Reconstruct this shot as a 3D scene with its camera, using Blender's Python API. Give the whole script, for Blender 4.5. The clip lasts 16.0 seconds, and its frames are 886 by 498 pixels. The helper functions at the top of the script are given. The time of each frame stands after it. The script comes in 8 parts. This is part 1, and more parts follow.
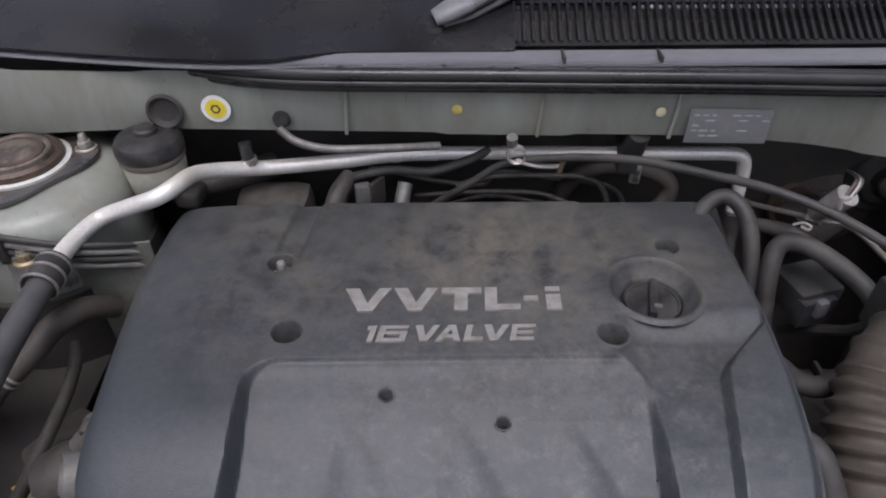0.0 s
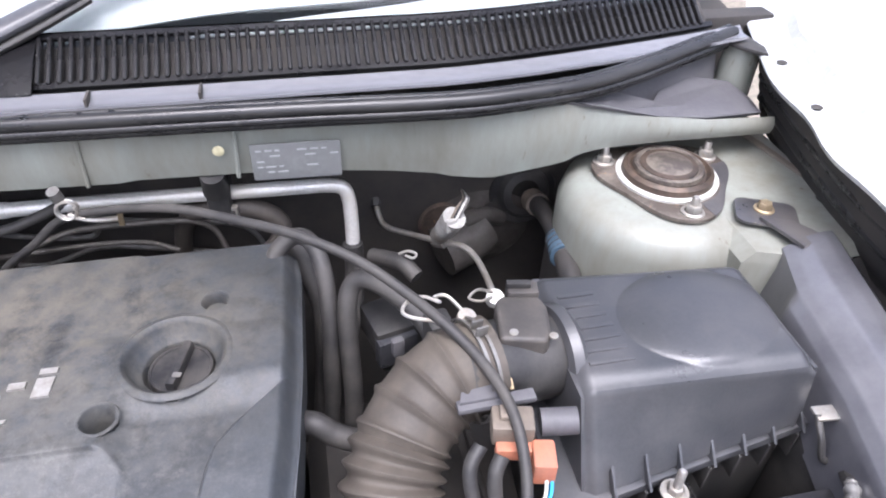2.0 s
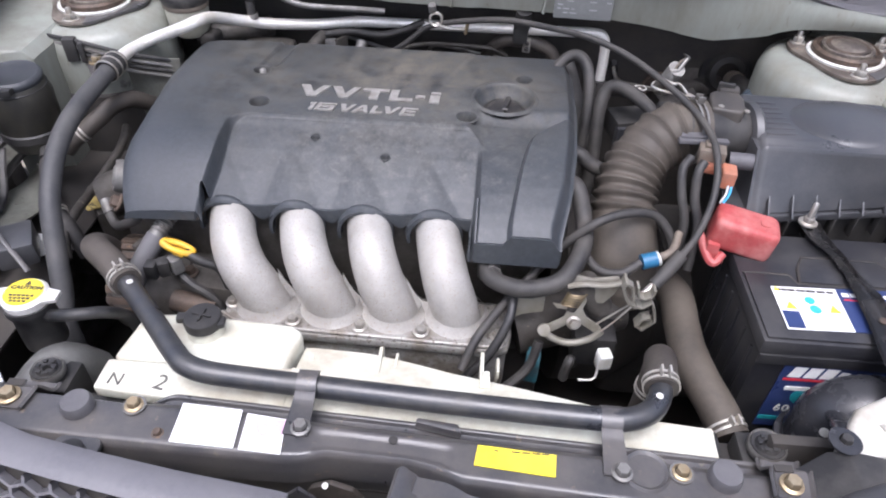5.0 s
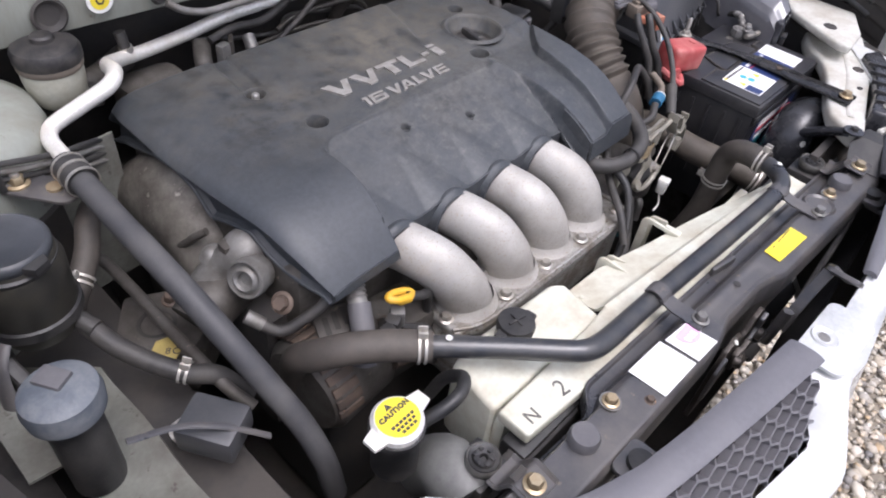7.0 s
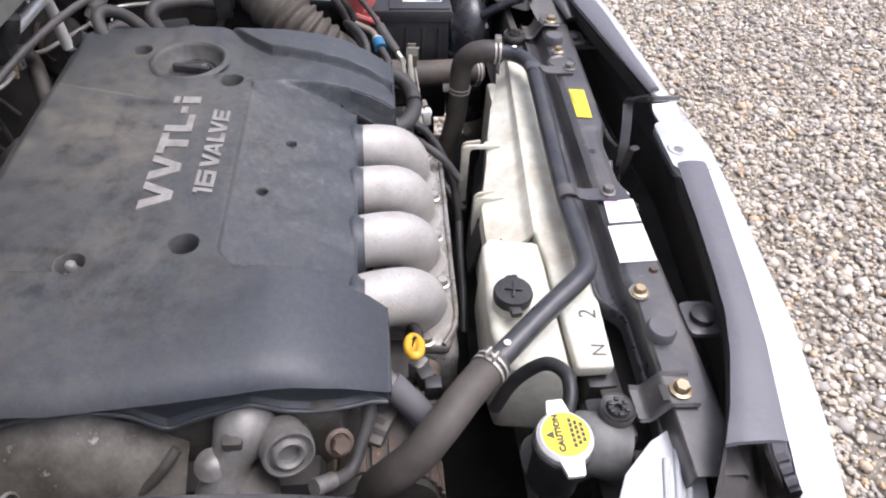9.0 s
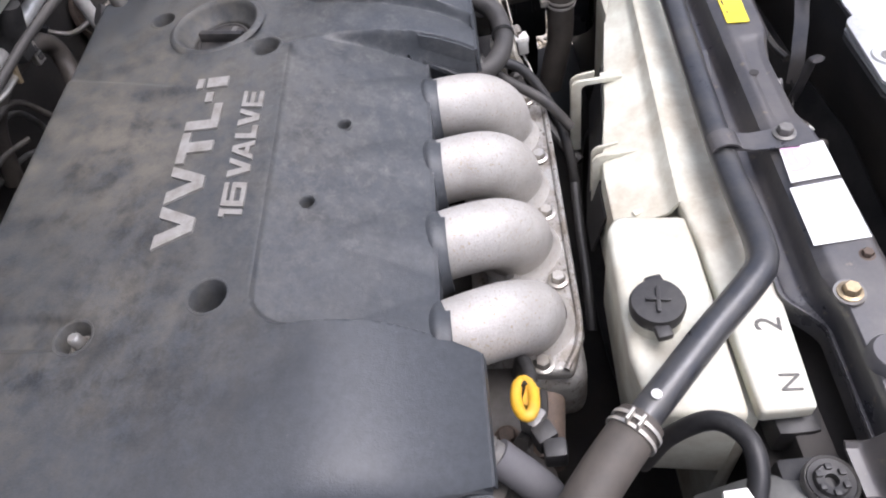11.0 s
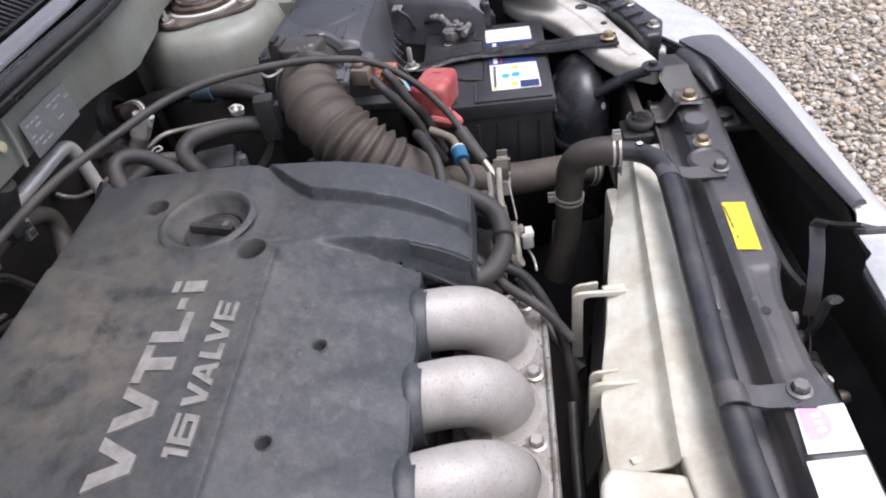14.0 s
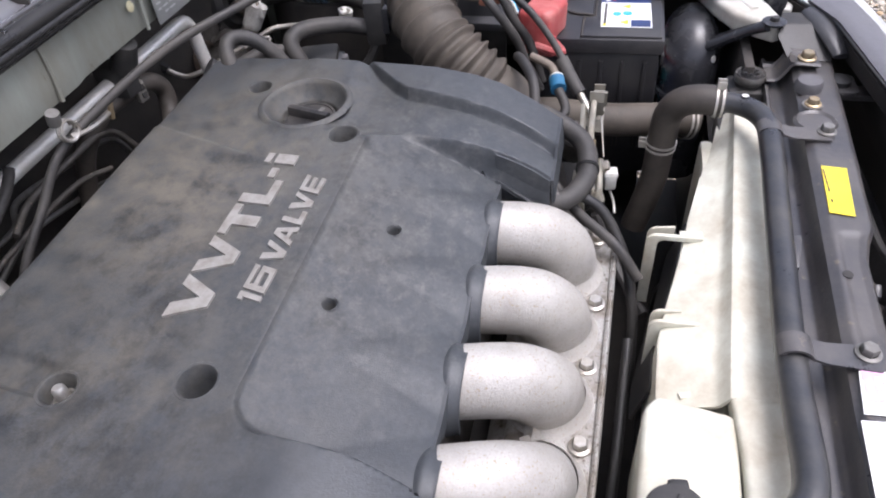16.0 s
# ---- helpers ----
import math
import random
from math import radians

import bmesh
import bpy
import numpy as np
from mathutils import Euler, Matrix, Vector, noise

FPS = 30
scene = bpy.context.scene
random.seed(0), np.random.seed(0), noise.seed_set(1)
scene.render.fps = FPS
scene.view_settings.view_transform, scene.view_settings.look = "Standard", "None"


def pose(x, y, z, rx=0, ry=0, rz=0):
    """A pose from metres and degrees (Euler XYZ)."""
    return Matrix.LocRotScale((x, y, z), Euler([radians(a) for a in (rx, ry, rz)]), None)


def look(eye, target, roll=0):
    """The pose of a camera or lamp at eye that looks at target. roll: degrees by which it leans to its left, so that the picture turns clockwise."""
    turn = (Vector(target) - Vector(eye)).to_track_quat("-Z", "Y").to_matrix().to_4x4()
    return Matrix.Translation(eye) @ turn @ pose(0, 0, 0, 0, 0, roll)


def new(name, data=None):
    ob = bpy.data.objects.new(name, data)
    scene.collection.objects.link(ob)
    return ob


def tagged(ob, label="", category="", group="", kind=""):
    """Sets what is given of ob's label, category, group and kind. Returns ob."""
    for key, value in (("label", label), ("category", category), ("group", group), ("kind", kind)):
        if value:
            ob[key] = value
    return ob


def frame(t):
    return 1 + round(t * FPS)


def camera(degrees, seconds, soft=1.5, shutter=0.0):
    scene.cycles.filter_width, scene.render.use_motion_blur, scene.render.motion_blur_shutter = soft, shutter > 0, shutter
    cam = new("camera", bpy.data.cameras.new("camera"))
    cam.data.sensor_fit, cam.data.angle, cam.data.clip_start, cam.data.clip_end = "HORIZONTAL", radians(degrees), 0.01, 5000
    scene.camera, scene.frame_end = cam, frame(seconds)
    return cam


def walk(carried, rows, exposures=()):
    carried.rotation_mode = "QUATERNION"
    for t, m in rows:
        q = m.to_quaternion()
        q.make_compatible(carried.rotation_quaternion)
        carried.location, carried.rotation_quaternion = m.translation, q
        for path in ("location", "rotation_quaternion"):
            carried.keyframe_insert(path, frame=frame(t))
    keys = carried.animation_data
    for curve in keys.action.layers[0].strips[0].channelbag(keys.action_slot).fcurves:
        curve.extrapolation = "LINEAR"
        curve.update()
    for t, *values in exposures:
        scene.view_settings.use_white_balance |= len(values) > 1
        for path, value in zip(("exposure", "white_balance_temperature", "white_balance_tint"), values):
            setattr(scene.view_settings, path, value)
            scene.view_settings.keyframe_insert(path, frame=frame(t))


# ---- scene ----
cam = camera(66.4, 16.0, soft=2.0)
PATH = [
    (0, (-0.0044, 0.0116, 1.2396), (0.0133, 1.3813, 0.1031), -0.1),
    (0.5, (0.0854, 0.0392, 1.2387), (0.2180, 1.4124, 0.1147), -0.0),
    (1, (0.1691, 0.0570, 1.2494), (0.4130, 1.4240, 0.1360), -0.3),
    (1.5, (0.2536, 0.0712, 1.2494), (0.5776, 1.4267, 0.1423), -0.4),
    (2, (0.3213, 0.0516, 1.2396), (0.6230, 1.3982, 0.1156), 1.7),
    (2.5, (0.3346, -0.0739, 1.2530), (0.5705, 1.2869, 0.1298), 4.0),
    (3, (0.3329, -0.2198, 1.2708), (0.4388, 1.1437, 0.1316), 5.3),
    (3.5, (0.3774, -0.2634, 1.2690), (0.2919, 1.0867, 0.1120), 5.0),
    (4, (0.4325, -0.2910, 1.2565), (0.1095, 1.0084, 0.0835), 3.6),
    (4.5, (0.3765, -0.3026, 1.2521), (0.0997, 0.9728, 0.0417), 2.0),
    (5, (0.1566, -0.3729, 1.2726), (0.0917, 0.9630, 0.0978), 2.2),
    (5.2, (0.0872, -0.3809, 1.2743), (0.1006, 0.9532, 0.0960), 3.3),
    (7.3, (-0.5794, -0.0356, 1.2539), (0.5028, 0.6577, 0.0221), 5.9),
    (7.5, (-0.5883, 0.0178, 1.2441), (0.5189, 0.6559, 0.0043), 4.7),
    (8, (-0.5732, 0.1335, 1.2361), (0.5794, 0.4859, -0.0740), 7.6),
    (8.5, (-0.5598, 0.2403, 1.2325), (0.6720, 0.2670, -0.0518), 4.4),
    (9, (-0.5741, 0.2403, 1.2405), (0.6924, 0.0659, 0.0008), 3.7),
    (9.2, (-0.5741, 0.2421, 1.2468), (0.7334, 0.0943, 0.0479), 2.5),
    (11.3, (-0.3765, 0.1860, 1.1453), (0.7004, 0.3605, -0.2609), -15.8),
    (11.5, (-0.3756, 0.1620, 1.1346), (0.6933, 0.2777, -0.2832), -15.8),
    (12, (-0.3337, 0.1486, 1.1506), (0.8464, 0.2207, -0.1799), -13.3),
    (12.5, (-0.3213, 0.1575, 1.1622), (0.8731, 0.2937, -0.1497), -14.6),
    (13, (-0.3106, 0.1549, 1.1996), (0.9318, 0.2545, -0.0704), -9.7),
    (13.5, (-0.3017, 0.1602, 1.2049), (1.0110, 0.2812, 0.0097), -8.6),
    (14, (-0.2964, 0.1691, 1.1916), (1.0315, 0.3631, 0.0221), -10.1),
    (14.5, (-0.2901, 0.1718, 1.2005), (1.0493, 0.4103, 0.0524), -11.7),
    (15, (-0.2919, 0.1744, 1.1942), (1.0182, 0.4405, 0.0194), -10.7),
    (15.5, (-0.2795, 0.1887, 1.1916), (1.0110, 0.5874, 0.0319), -12.1),
    (16, (-0.3364, 0.1727, 1.1658), (0.8962, 0.5482, -0.0633), -6.5),
]
walk(cam, [(t, look(eye, target, roll)) for t, eye, target, roll in PATH],
     exposures=[(0, 0.06, 6050, 18), (0.5, 0.62, 6050, 18), (1, 0.96, 6000, 18), (1.5, 1.34, 5900, 18), (2, 1.50, 5900, 18), (2.5, 1.64, 5900, 18), (3, 1.60, 5900, 18), (3.5, 1.24, 5900, 18), (4, 1.12, 5900, 18), (4.5, 1.00, 5900, 18), (5, 0.92, 5900, 18), (7.5, 0.67, 6050, 18), (8, 0.82, 6050, 18), (8.5, 0.86, 6050, 18), (9, 0.88, 6050, 18), (11.5, 0.88, 6050, 18), (12.5, 0.47, 6050, 18), (14, 0.59, 6050, 18), (14.5, 0.72, 6050, 18), (15.5, 0.86, 6050, 18), (16, 0.87, 6050, 18)])

# ---- world and light: an overcast day ----
world = bpy.data.worlds.new("overcast_sky")
scene.world = world
world.use_nodes = True
wn, wl = world.node_tree.nodes, world.node_tree.links
sky = wn.new("ShaderNodeTexSky")
sky.sky_type = "NISHITA"
sky.sun_disc = False
sky.sun_elevation, sky.sun_rotation = radians(70), radians(200)
sky.air_density, sky.dust_density, sky.ozone_density = 1.0, 6.0, 1.0
grey = wn.new("ShaderNodeHueSaturation")
grey.inputs["Saturation"].default_value = 0.5
wl.new(sky.outputs["Color"], grey.inputs["Color"])
wl.new(grey.outputs["Color"], wn["Background"].inputs["Color"])
wn["Background"].inputs["Strength"].default_value = 0.15
sun_data = bpy.data.lights.new("sun", "SUN")
sun_data.energy, sun_data.angle, sun_data.color = 0.9, radians(30), (1.0, 0.98, 0.95)
sun = new("sun", sun_data)
sun.matrix_world = look((0.6, -1.6, 6.0), (0.1, 0.3, 0.8))


# ---- materials ----
def mat(name, base, rough=0.5, metal=0.0, other=None, amount=0.5, scale=8.0, sharp=0.25, grain=180.0, bump=0.15,
        spots=None, spot_scale=60.0, spot_cut=0.66, spec=0.5, coat=0.0, stretch=(1, 1, 1), speck=0.82):
    """Base colour with a second colour in large soft patches, small specks, and fine grain in relief and gloss."""
    m = bpy.data.materials.new(name)
    m.use_nodes = True
    n, l = m.node_tree.nodes, m.node_tree.links
    b = n["Principled BSDF"]
    b.inputs["Metallic"].default_value = metal
    b.inputs["Specular IOR Level"].default_value = spec
    b.inputs["Coat Weight"].default_value = coat
    co = n.new("ShaderNodeTexCoord")
    mp = n.new("ShaderNodeMapping")
    mp.inputs["Scale"].default_value = stretch
    l.new(co.outputs["Object"], mp.inputs["Vector"])

    def tex(s, detail, r=0.6):
        t = n.new("ShaderNodeTexNoise")
        t.inputs["Scale"].default_value, t.inputs["Detail"].default_value, t.inputs["Roughness"].default_value = s, detail, r
        l.new(mp.outputs["Vector"], t.inputs["Vector"])
        return t.outputs["Fac"]

    def ramp(src, lo, hi):
        r = n.new("ShaderNodeMapRange")
        r.inputs["From Min"].default_value, r.inputs["From Max"].default_value = lo, hi
        l.new(src, r.inputs["Value"])
        return r.outputs["Result"]

    def mix(f, a, c):
        x = n.new("ShaderNodeMix")
        x.data_type = "RGBA"
        l.new(f, x.inputs["Factor"])
        for sock, v in (("A", a), ("B", c)):
            tgt = [i for i in x.inputs if i.name == sock and i.type == "RGBA"][0]
            if isinstance(v, tuple):
                tgt.default_value = (*v, 1)
            else:
                l.new(v, tgt)
        return [o for o in x.outputs if o.type == "RGBA"][0]

    fine = tex(grain, 3)
    dark = tuple(c * speck for c in base)
    col = mix(ramp(fine, 0.3, 0.7), dark, base)
    patch = tex(scale, 6, 0.68)
    mid = 0.62 - 0.24 * amount
    if other:
        col = mix(ramp(patch, mid - sharp / 2, mid + sharp / 2), col, other)
    if spots:
        col = mix(ramp(tex(spot_scale, 4, 0.7), spot_cut - 0.03, spot_cut + 0.05), col, spots)
    l.new(col, b.inputs["Base Color"])
    rr = n.new("ShaderNodeMapRange")
    rr.inputs["To Min"].default_value, rr.inputs["To Max"].default_value = max(0.02, rough - 0.1), min(1, rough + 0.12)
    rr.inputs["From Min"].default_value, rr.inputs["From Max"].default_value = 0.3, 0.7
    l.new(patch, rr.inputs["Value"])
    l.new(rr.outputs["Result"], b.inputs["Roughness"])
    if bump:
        bp = n.new("ShaderNodeBump")
        bp.inputs["Strength"].default_value, bp.inputs["Distance"].default_value = bump, 0.0015
        l.new(fine, bp.inputs["Height"])
        l.new(bp.outputs["Normal"], b.inputs["Normal"])
    return m


def cover_mat():
    """Dark blue-grey plastic with brown dust in smears, thickest round the badge, and pale scuffs towards the front."""
    m = bpy.data.materials.new("cover_plastic")
    m.use_nodes = True
    n, l = m.node_tree.nodes, m.node_tree.links
    b = n["Principled BSDF"]
    co = n.new("ShaderNodeTexCoord")

    def noise_tex(scale, detail, rough, lo, hi, warp=0.0):
        t = n.new("ShaderNodeTexNoise")
        for key, v in (("Scale", scale), ("Detail", detail), ("Roughness", rough), ("Distortion", warp)):
            t.inputs[key].default_value = v
        l.new(co.outputs["Object"], t.inputs["Vector"])
        r = n.new("ShaderNodeMapRange")
        r.inputs["From Min"].default_value, r.inputs["From Max"].default_value = lo, hi
        l.new(t.outputs["Fac"], r.inputs["Value"])
        return r.outputs["Result"]

    def zone(cx, cy, r):
        mp = n.new("ShaderNodeMapping")
        mp.vector_type = "TEXTURE"
        mp.inputs["Location"].default_value, mp.inputs["Scale"].default_value = (cx, cy, 0.02), r
        g = n.new("ShaderNodeTexGradient")
        g.gradient_type = "SPHERICAL"
        l.new(co.outputs["Object"], mp.inputs["Vector"])
        l.new(mp.outputs["Vector"], g.inputs["Vector"])
        return g.outputs["Fac"]

    def calc(op, a, c):
        x = n.new("ShaderNodeMath")
        x.operation = op
        x.use_clamp = True
        for k, v in enumerate((a, c)):
            if isinstance(v, float):
                x.inputs[k].default_value = v
            else:
                l.new(v, x.inputs[k])
        return x.outputs[0]

    def mix(f, a, c):
        x = n.new("ShaderNodeMix")
        x.data_type = "RGBA"
        l.new(f, x.inputs["Factor"])
        for sock, v in (("A", a), ("B", c)):
            tgt = [i for i in x.inputs if i.name == sock and i.type == "RGBA"][0]
            if isinstance(v, tuple):
                tgt.default_value = (*v, 1)
            else:
                l.new(v, tgt)
        return [o for o in x.outputs if o.type == "RGBA"][0]

    smear = noise_tex(7, 9, 0.72, 0.36, 0.64, 0.4)
    mottle = noise_tex(62, 10, 0.82, 0.40, 0.62, 0.2)
    blotch = noise_tex(26, 12, 0.80, 0.42, 0.60, 0.1)
    fine = noise_tex(160, 5, 0.7, 0.35, 0.65)
    col = mix(fine, (0.037, 0.0415, 0.0470), (0.050, 0.0560, 0.0635))
    field = calc("MULTIPLY", zone(0.02, 0.09, (0.36, 0.26, 0.3)), 2.6)
    col = mix(calc("MULTIPLY", field, calc("MULTIPLY", noise_tex(40, 12, 0.74, 0.45, 0.56, 0.15), calc("MULTIPLY", calc("ADD", noise_tex(12, 4, 0.6, 0.40, 0.60), 0.25), 0.85))), col, (0.013, 0.0145, 0.0165))
    heavy = calc("MULTIPLY", zone(0.09, 0.085, (0.20, 0.15, 0.2)), 1.5)
    amount = calc("ADD", calc("MULTIPLY", calc("MULTIPLY", smear, blotch), 0.62), calc("MULTIPLY", mottle, 0.34))
    dusty = calc("MULTIPLY", calc("ADD", calc("MULTIPLY", field, 0.75), 0.05), amount)
    dusty = calc("ADD", dusty, calc("MULTIPLY", heavy, calc("MULTIPLY", noise_tex(30, 12, 0.80, 0.41, 0.60, 0.1), 0.72)))
    col = mix(dusty, col, (0.118, 0.108, 0.088))
    front = calc("MULTIPLY", zone(0.07, -0.10, (0.27, 0.17, 0.2)), 1.7)
    col = mix(calc("MULTIPLY", calc("MULTIPLY", front, blotch), 0.45), col, (0.082, 0.088, 0.093))
    col = mix(calc("MULTIPLY", calc("MULTIPLY", front, mottle), calc("MULTIPLY", noise_tex(85, 9, 0.82, 0.47, 0.62), 0.6)), col, (0.155, 0.153, 0.146))
    col = mix(noise_tex(60, 7, 0.8, 0.67, 0.76), col, (0.12, 0.117, 0.11))
    l.new(col, b.inputs["Base Color"])
    r = n.new("ShaderNodeMapRange")
    r.inputs["To Min"].default_value, r.inputs["To Max"].default_value = 0.46, 0.80
    l.new(dusty, r.inputs["Value"])
    l.new(r.outputs["Result"], b.inputs["Roughness"])
    bp = n.new("ShaderNodeBump")
    bp.inputs["Strength"].default_value, bp.inputs["Distance"].default_value = 0.25, 0.0006
    l.new(noise_tex(700, 3, 0.6, 0.2, 0.8), bp.inputs["Height"])
    l.new(bp.outputs["Normal"], b.inputs["Normal"])
    return m


M_COVER = cover_mat()
M_LETTER = mat("letter_silver", (0.30, 0.29, 0.27), 0.55, 0.1, other=(0.19, 0.175, 0.155), amount=0.4, scale=60, speck=0.9)
M_CAP = mat("cap_plastic", (0.016, 0.016, 0.018), 0.5, other=(0.06, 0.055, 0.05), amount=0.45, scale=40)
M_ALU = mat("cast_aluminium", (0.50, 0.485, 0.455), 0.52, 0.2, other=(0.34, 0.32, 0.29), amount=0.42, scale=16, sharp=0.3,
            spots=(0.33, 0.28, 0.20), spot_scale=420, spot_cut=0.60, grain=600, bump=0.35)
M_PIPE = mat("bright_aluminium", (0.93, 0.91, 0.86), 0.38, 0.4, other=(0.74, 0.70, 0.62), amount=0.3, scale=20, grain=300, bump=0.05)
M_STEEL = mat("zinc_steel", (0.55, 0.53, 0.49), 0.42, 0.75, other=(0.38, 0.34, 0.28), amount=0.35, scale=60)
M_BRASS = mat("yellow_zinc", (0.50, 0.41, 0.27), 0.42, 0.75, other=(0.4, 0.3, 0.18), amount=0.4, scale=80)
M_RUST = mat("rusty_steel", (0.165, 0.120, 0.090), 0.65, 0.3, other=(0.075, 0.058, 0.048), amount=0.5, scale=30, spots=(0.34, 0.2, 0.1), spot_scale=120)
M_RUBBER = mat("hose_rubber", (0.027, 0.026, 0.026), 0.58, other=(0.066, 0.061, 0.055), amount=0.5, scale=18, grain=300)
M_BELLOWS = mat("dusty_bellows", (0.062, 0.052, 0.042), 0.66, other=(0.105, 0.089, 0.071), amount=0.5, scale=16, grain=350, bump=0.1)
M_RADHOSE = mat("radiator_rubber", (0.050, 0.043, 0.037), 0.6, other=(0.085, 0.073, 0.061), amount=0.45, scale=18, grain=320)
M_BLACK = mat("black_plastic", (0.017, 0.017, 0.018), 0.48, other=(0.055, 0.052, 0.048), amount=0.4, scale=15, grain=300)
M_AIRBOX = mat("airbox_plastic", (0.047, 0.049, 0.054), 0.36, spec=0.7, other=(0.078, 0.077, 0.079), amount=0.42, scale=9, grain=380, bump=0.1)
M_DUCT = mat("shiny_black_plastic", (0.030, 0.031, 0.036), 0.26, other=(0.050, 0.050, 0.053), amount=0.35, scale=12, bump=0.05)
M_BATT = mat("battery_black", (0.019, 0.019, 0.022), 0.36, other=(0.036, 0.035, 0.034), amount=0.25, scale=14, bump=0.05)
M_RAD = mat("black_painted_steel", (0.050, 0.050, 0.055), 0.34, spec=0.85, other=(0.098, 0.090, 0.084), amount=0.5, scale=14, spots=(0.16, 0.13, 0.10), spot_scale=90, spot_cut=0.66)
M_PIPEBLACK = mat("black_painted_pipe", (0.03, 0.032, 0.038), 0.34, 0.1, spec=0.85, other=(0.06, 0.058, 0.055), amount=0.35, scale=26)
M_SHROUD = mat("cream_plastic", (0.72, 0.73, 0.63), 0.5, other=(0.40, 0.345, 0.25), amount=0.31, scale=11, sharp=0.34, grain=260, bump=0.03, speck=0.95)
M_BODY = mat("pale_green_metal", (0.30, 0.318, 0.282), 0.40, 0.05, other=(0.205, 0.20, 0.165), amount=0.42, scale=14, sharp=0.34, grain=200, bump=0.03, spots=(0.16, 0.135, 0.105), spot_scale=70, spot_cut=0.69, stretch=(1, 1, 0.3), speck=0.94)
M_PAINT = mat("white_car_paint", (0.52, 0.535, 0.535), 0.22, 0.0, other=(0.64, 0.65, 0.64), amount=0.4, scale=5, bump=0.0, coat=0.6)
M_GREYPAD = mat("dull_grey_plastic", (0.10, 0.097, 0.104), 0.6, other=(0.13, 0.127, 0.13), amount=0.4, scale=10)
M_STRIP = mat("weatherstrip_rubber", (0.018, 0.018, 0.019), 0.28, other=(0.035, 0.034, 0.033), amount=0.4, scale=20, stretch=(0.3, 1, 1))
M_COWL = mat("cowl_plastic", (0.014, 0.0135, 0.0145), 0.26, other=(0.026, 0.025, 0.025), amount=0.25, scale=5, spec=0.4)
M_RED = mat("red_plastic", (0.42, 0.072, 0.070), 0.5, other=(0.50, 0.19, 0.17), amount=0.35, scale=25, bump=0.05)
M_ORANGE = mat("orange_plastic", (0.50, 0.19, 0.11), 0.55, other=(0.32, 0.15, 0.10), amount=0.35, scale=50)
M_BROWNGREY = mat("grey_brown_plastic", (0.20, 0.165, 0.13), 0.6, other=(0.13, 0.11, 0.09), amount=0.4, scale=40)
M_YELLOW = mat("yellow_plastic", (0.78, 0.45, 0.03), 0.4, other=(0.6, 0.35, 0.05), amount=0.3, scale=60, bump=0.03)
M_LABEL_Y = mat("yellow_label", (0.86, 0.70, 0.04), 0.4, other=(0.8, 0.63, 0.05), amount=0.3, scale=20, bump=0)
M_LABEL_W = mat("white_label", (0.86, 0.86, 0.85), 0.4, other=(0.8, 0.8, 0.78), amount=0.3, scale=20, bump=0)
M_LABEL_B = mat("navy_label", (0.030, 0.046, 0.135), 0.3, other=(0.025, 0.045, 0.14), amount=0.3, scale=10, bump=0)
M_INK = mat("printed_ink", (0.06, 0.055, 0.05), 0.5, bump=0)
M_PENCIL = mat("faded_pen", (0.15, 0.145, 0.13), 0.6, other=(0.09, 0.085, 0.08), amount=0.5, scale=120, bump=0)
M_INKBLUE = mat("blue_ink", (0.05, 0.42, 0.75), 0.4, bump=0)
M_INKPINK = mat("pink_ink", (0.82, 0.46, 0.70), 0.4, bump=0)
M_INKRED = mat("red_ink", (0.62, 0.04, 0.06), 0.4, bump=0)
M_INKTEAL = mat("teal_ink", (0.03, 0.36, 0.42), 0.4, bump=0)
M_BLUE = mat("blue_plastic", (0.03, 0.15, 0.28), 0.35, bump=0)
M_TEAL = mat("teal_plastic", (0.03, 0.15, 0.19), 0.5, other=(0.05, 0.08, 0.09), amount=0.5, scale=60, bump=0.05)
M_WHITEPL = mat("white_plastic", (0.70, 0.70, 0.66), 0.45, other=(0.5, 0.48, 0.42), amount=0.3, scale=60)
M_ENGINE = mat("dirty_engine_metal", (0.115, 0.107, 0.097), 0.6, 0.3, other=(0.055, 0.048, 0.04), amount=0.5, scale=16, spots=(0.24, 0.2, 0.15), spot_scale=80, spot_cut=0.68)
# Near-black tone shared by holes, lower panels and deep parts of the bay.
M_DARK = mat("dark_metal", (0.032, 0.030, 0.029), 0.72, other=(0.06, 0.053, 0.046), amount=0.45, scale=10)
M_GREYDISC = mat("aged_grey_metal", (0.24, 0.235, 0.225), 0.5, 0.4, other=(0.13, 0.12, 0.105), amount=0.4, scale=30)
M_PLATE = mat("stamped_plate", (0.225, 0.235, 0.23), 0.45, 0.2, other=(0.2, 0.2, 0.2), amount=0.4, scale=20)


def glass_mat():
    m = bpy.data.materials.new("windscreen_glass")
    m.use_nodes = True
    b = m.node_tree.nodes["Principled BSDF"]
    b.inputs["Base Color"].default_value = (0.93, 0.97, 0.96, 1)
    b.inputs["Roughness"].default_value = 0.02
    b.inputs["Transmission Weight"].default_value = 1.0
    b.inputs["IOR"].default_value = 1.5
    return m


M_GLASS = glass_mat()


# ---- mesh helpers ----
def thing(name, at, label, category, group="", kind=""):
    ob = new(name)
    ob.location = at
    ob.empty_display_size = 0.02
    return tagged(ob, label, category, group, kind)


def origin(ob):
    v = Vector((0, 0, 0))
    while ob is not None:
        v += ob.location
        ob = ob.parent
    return v


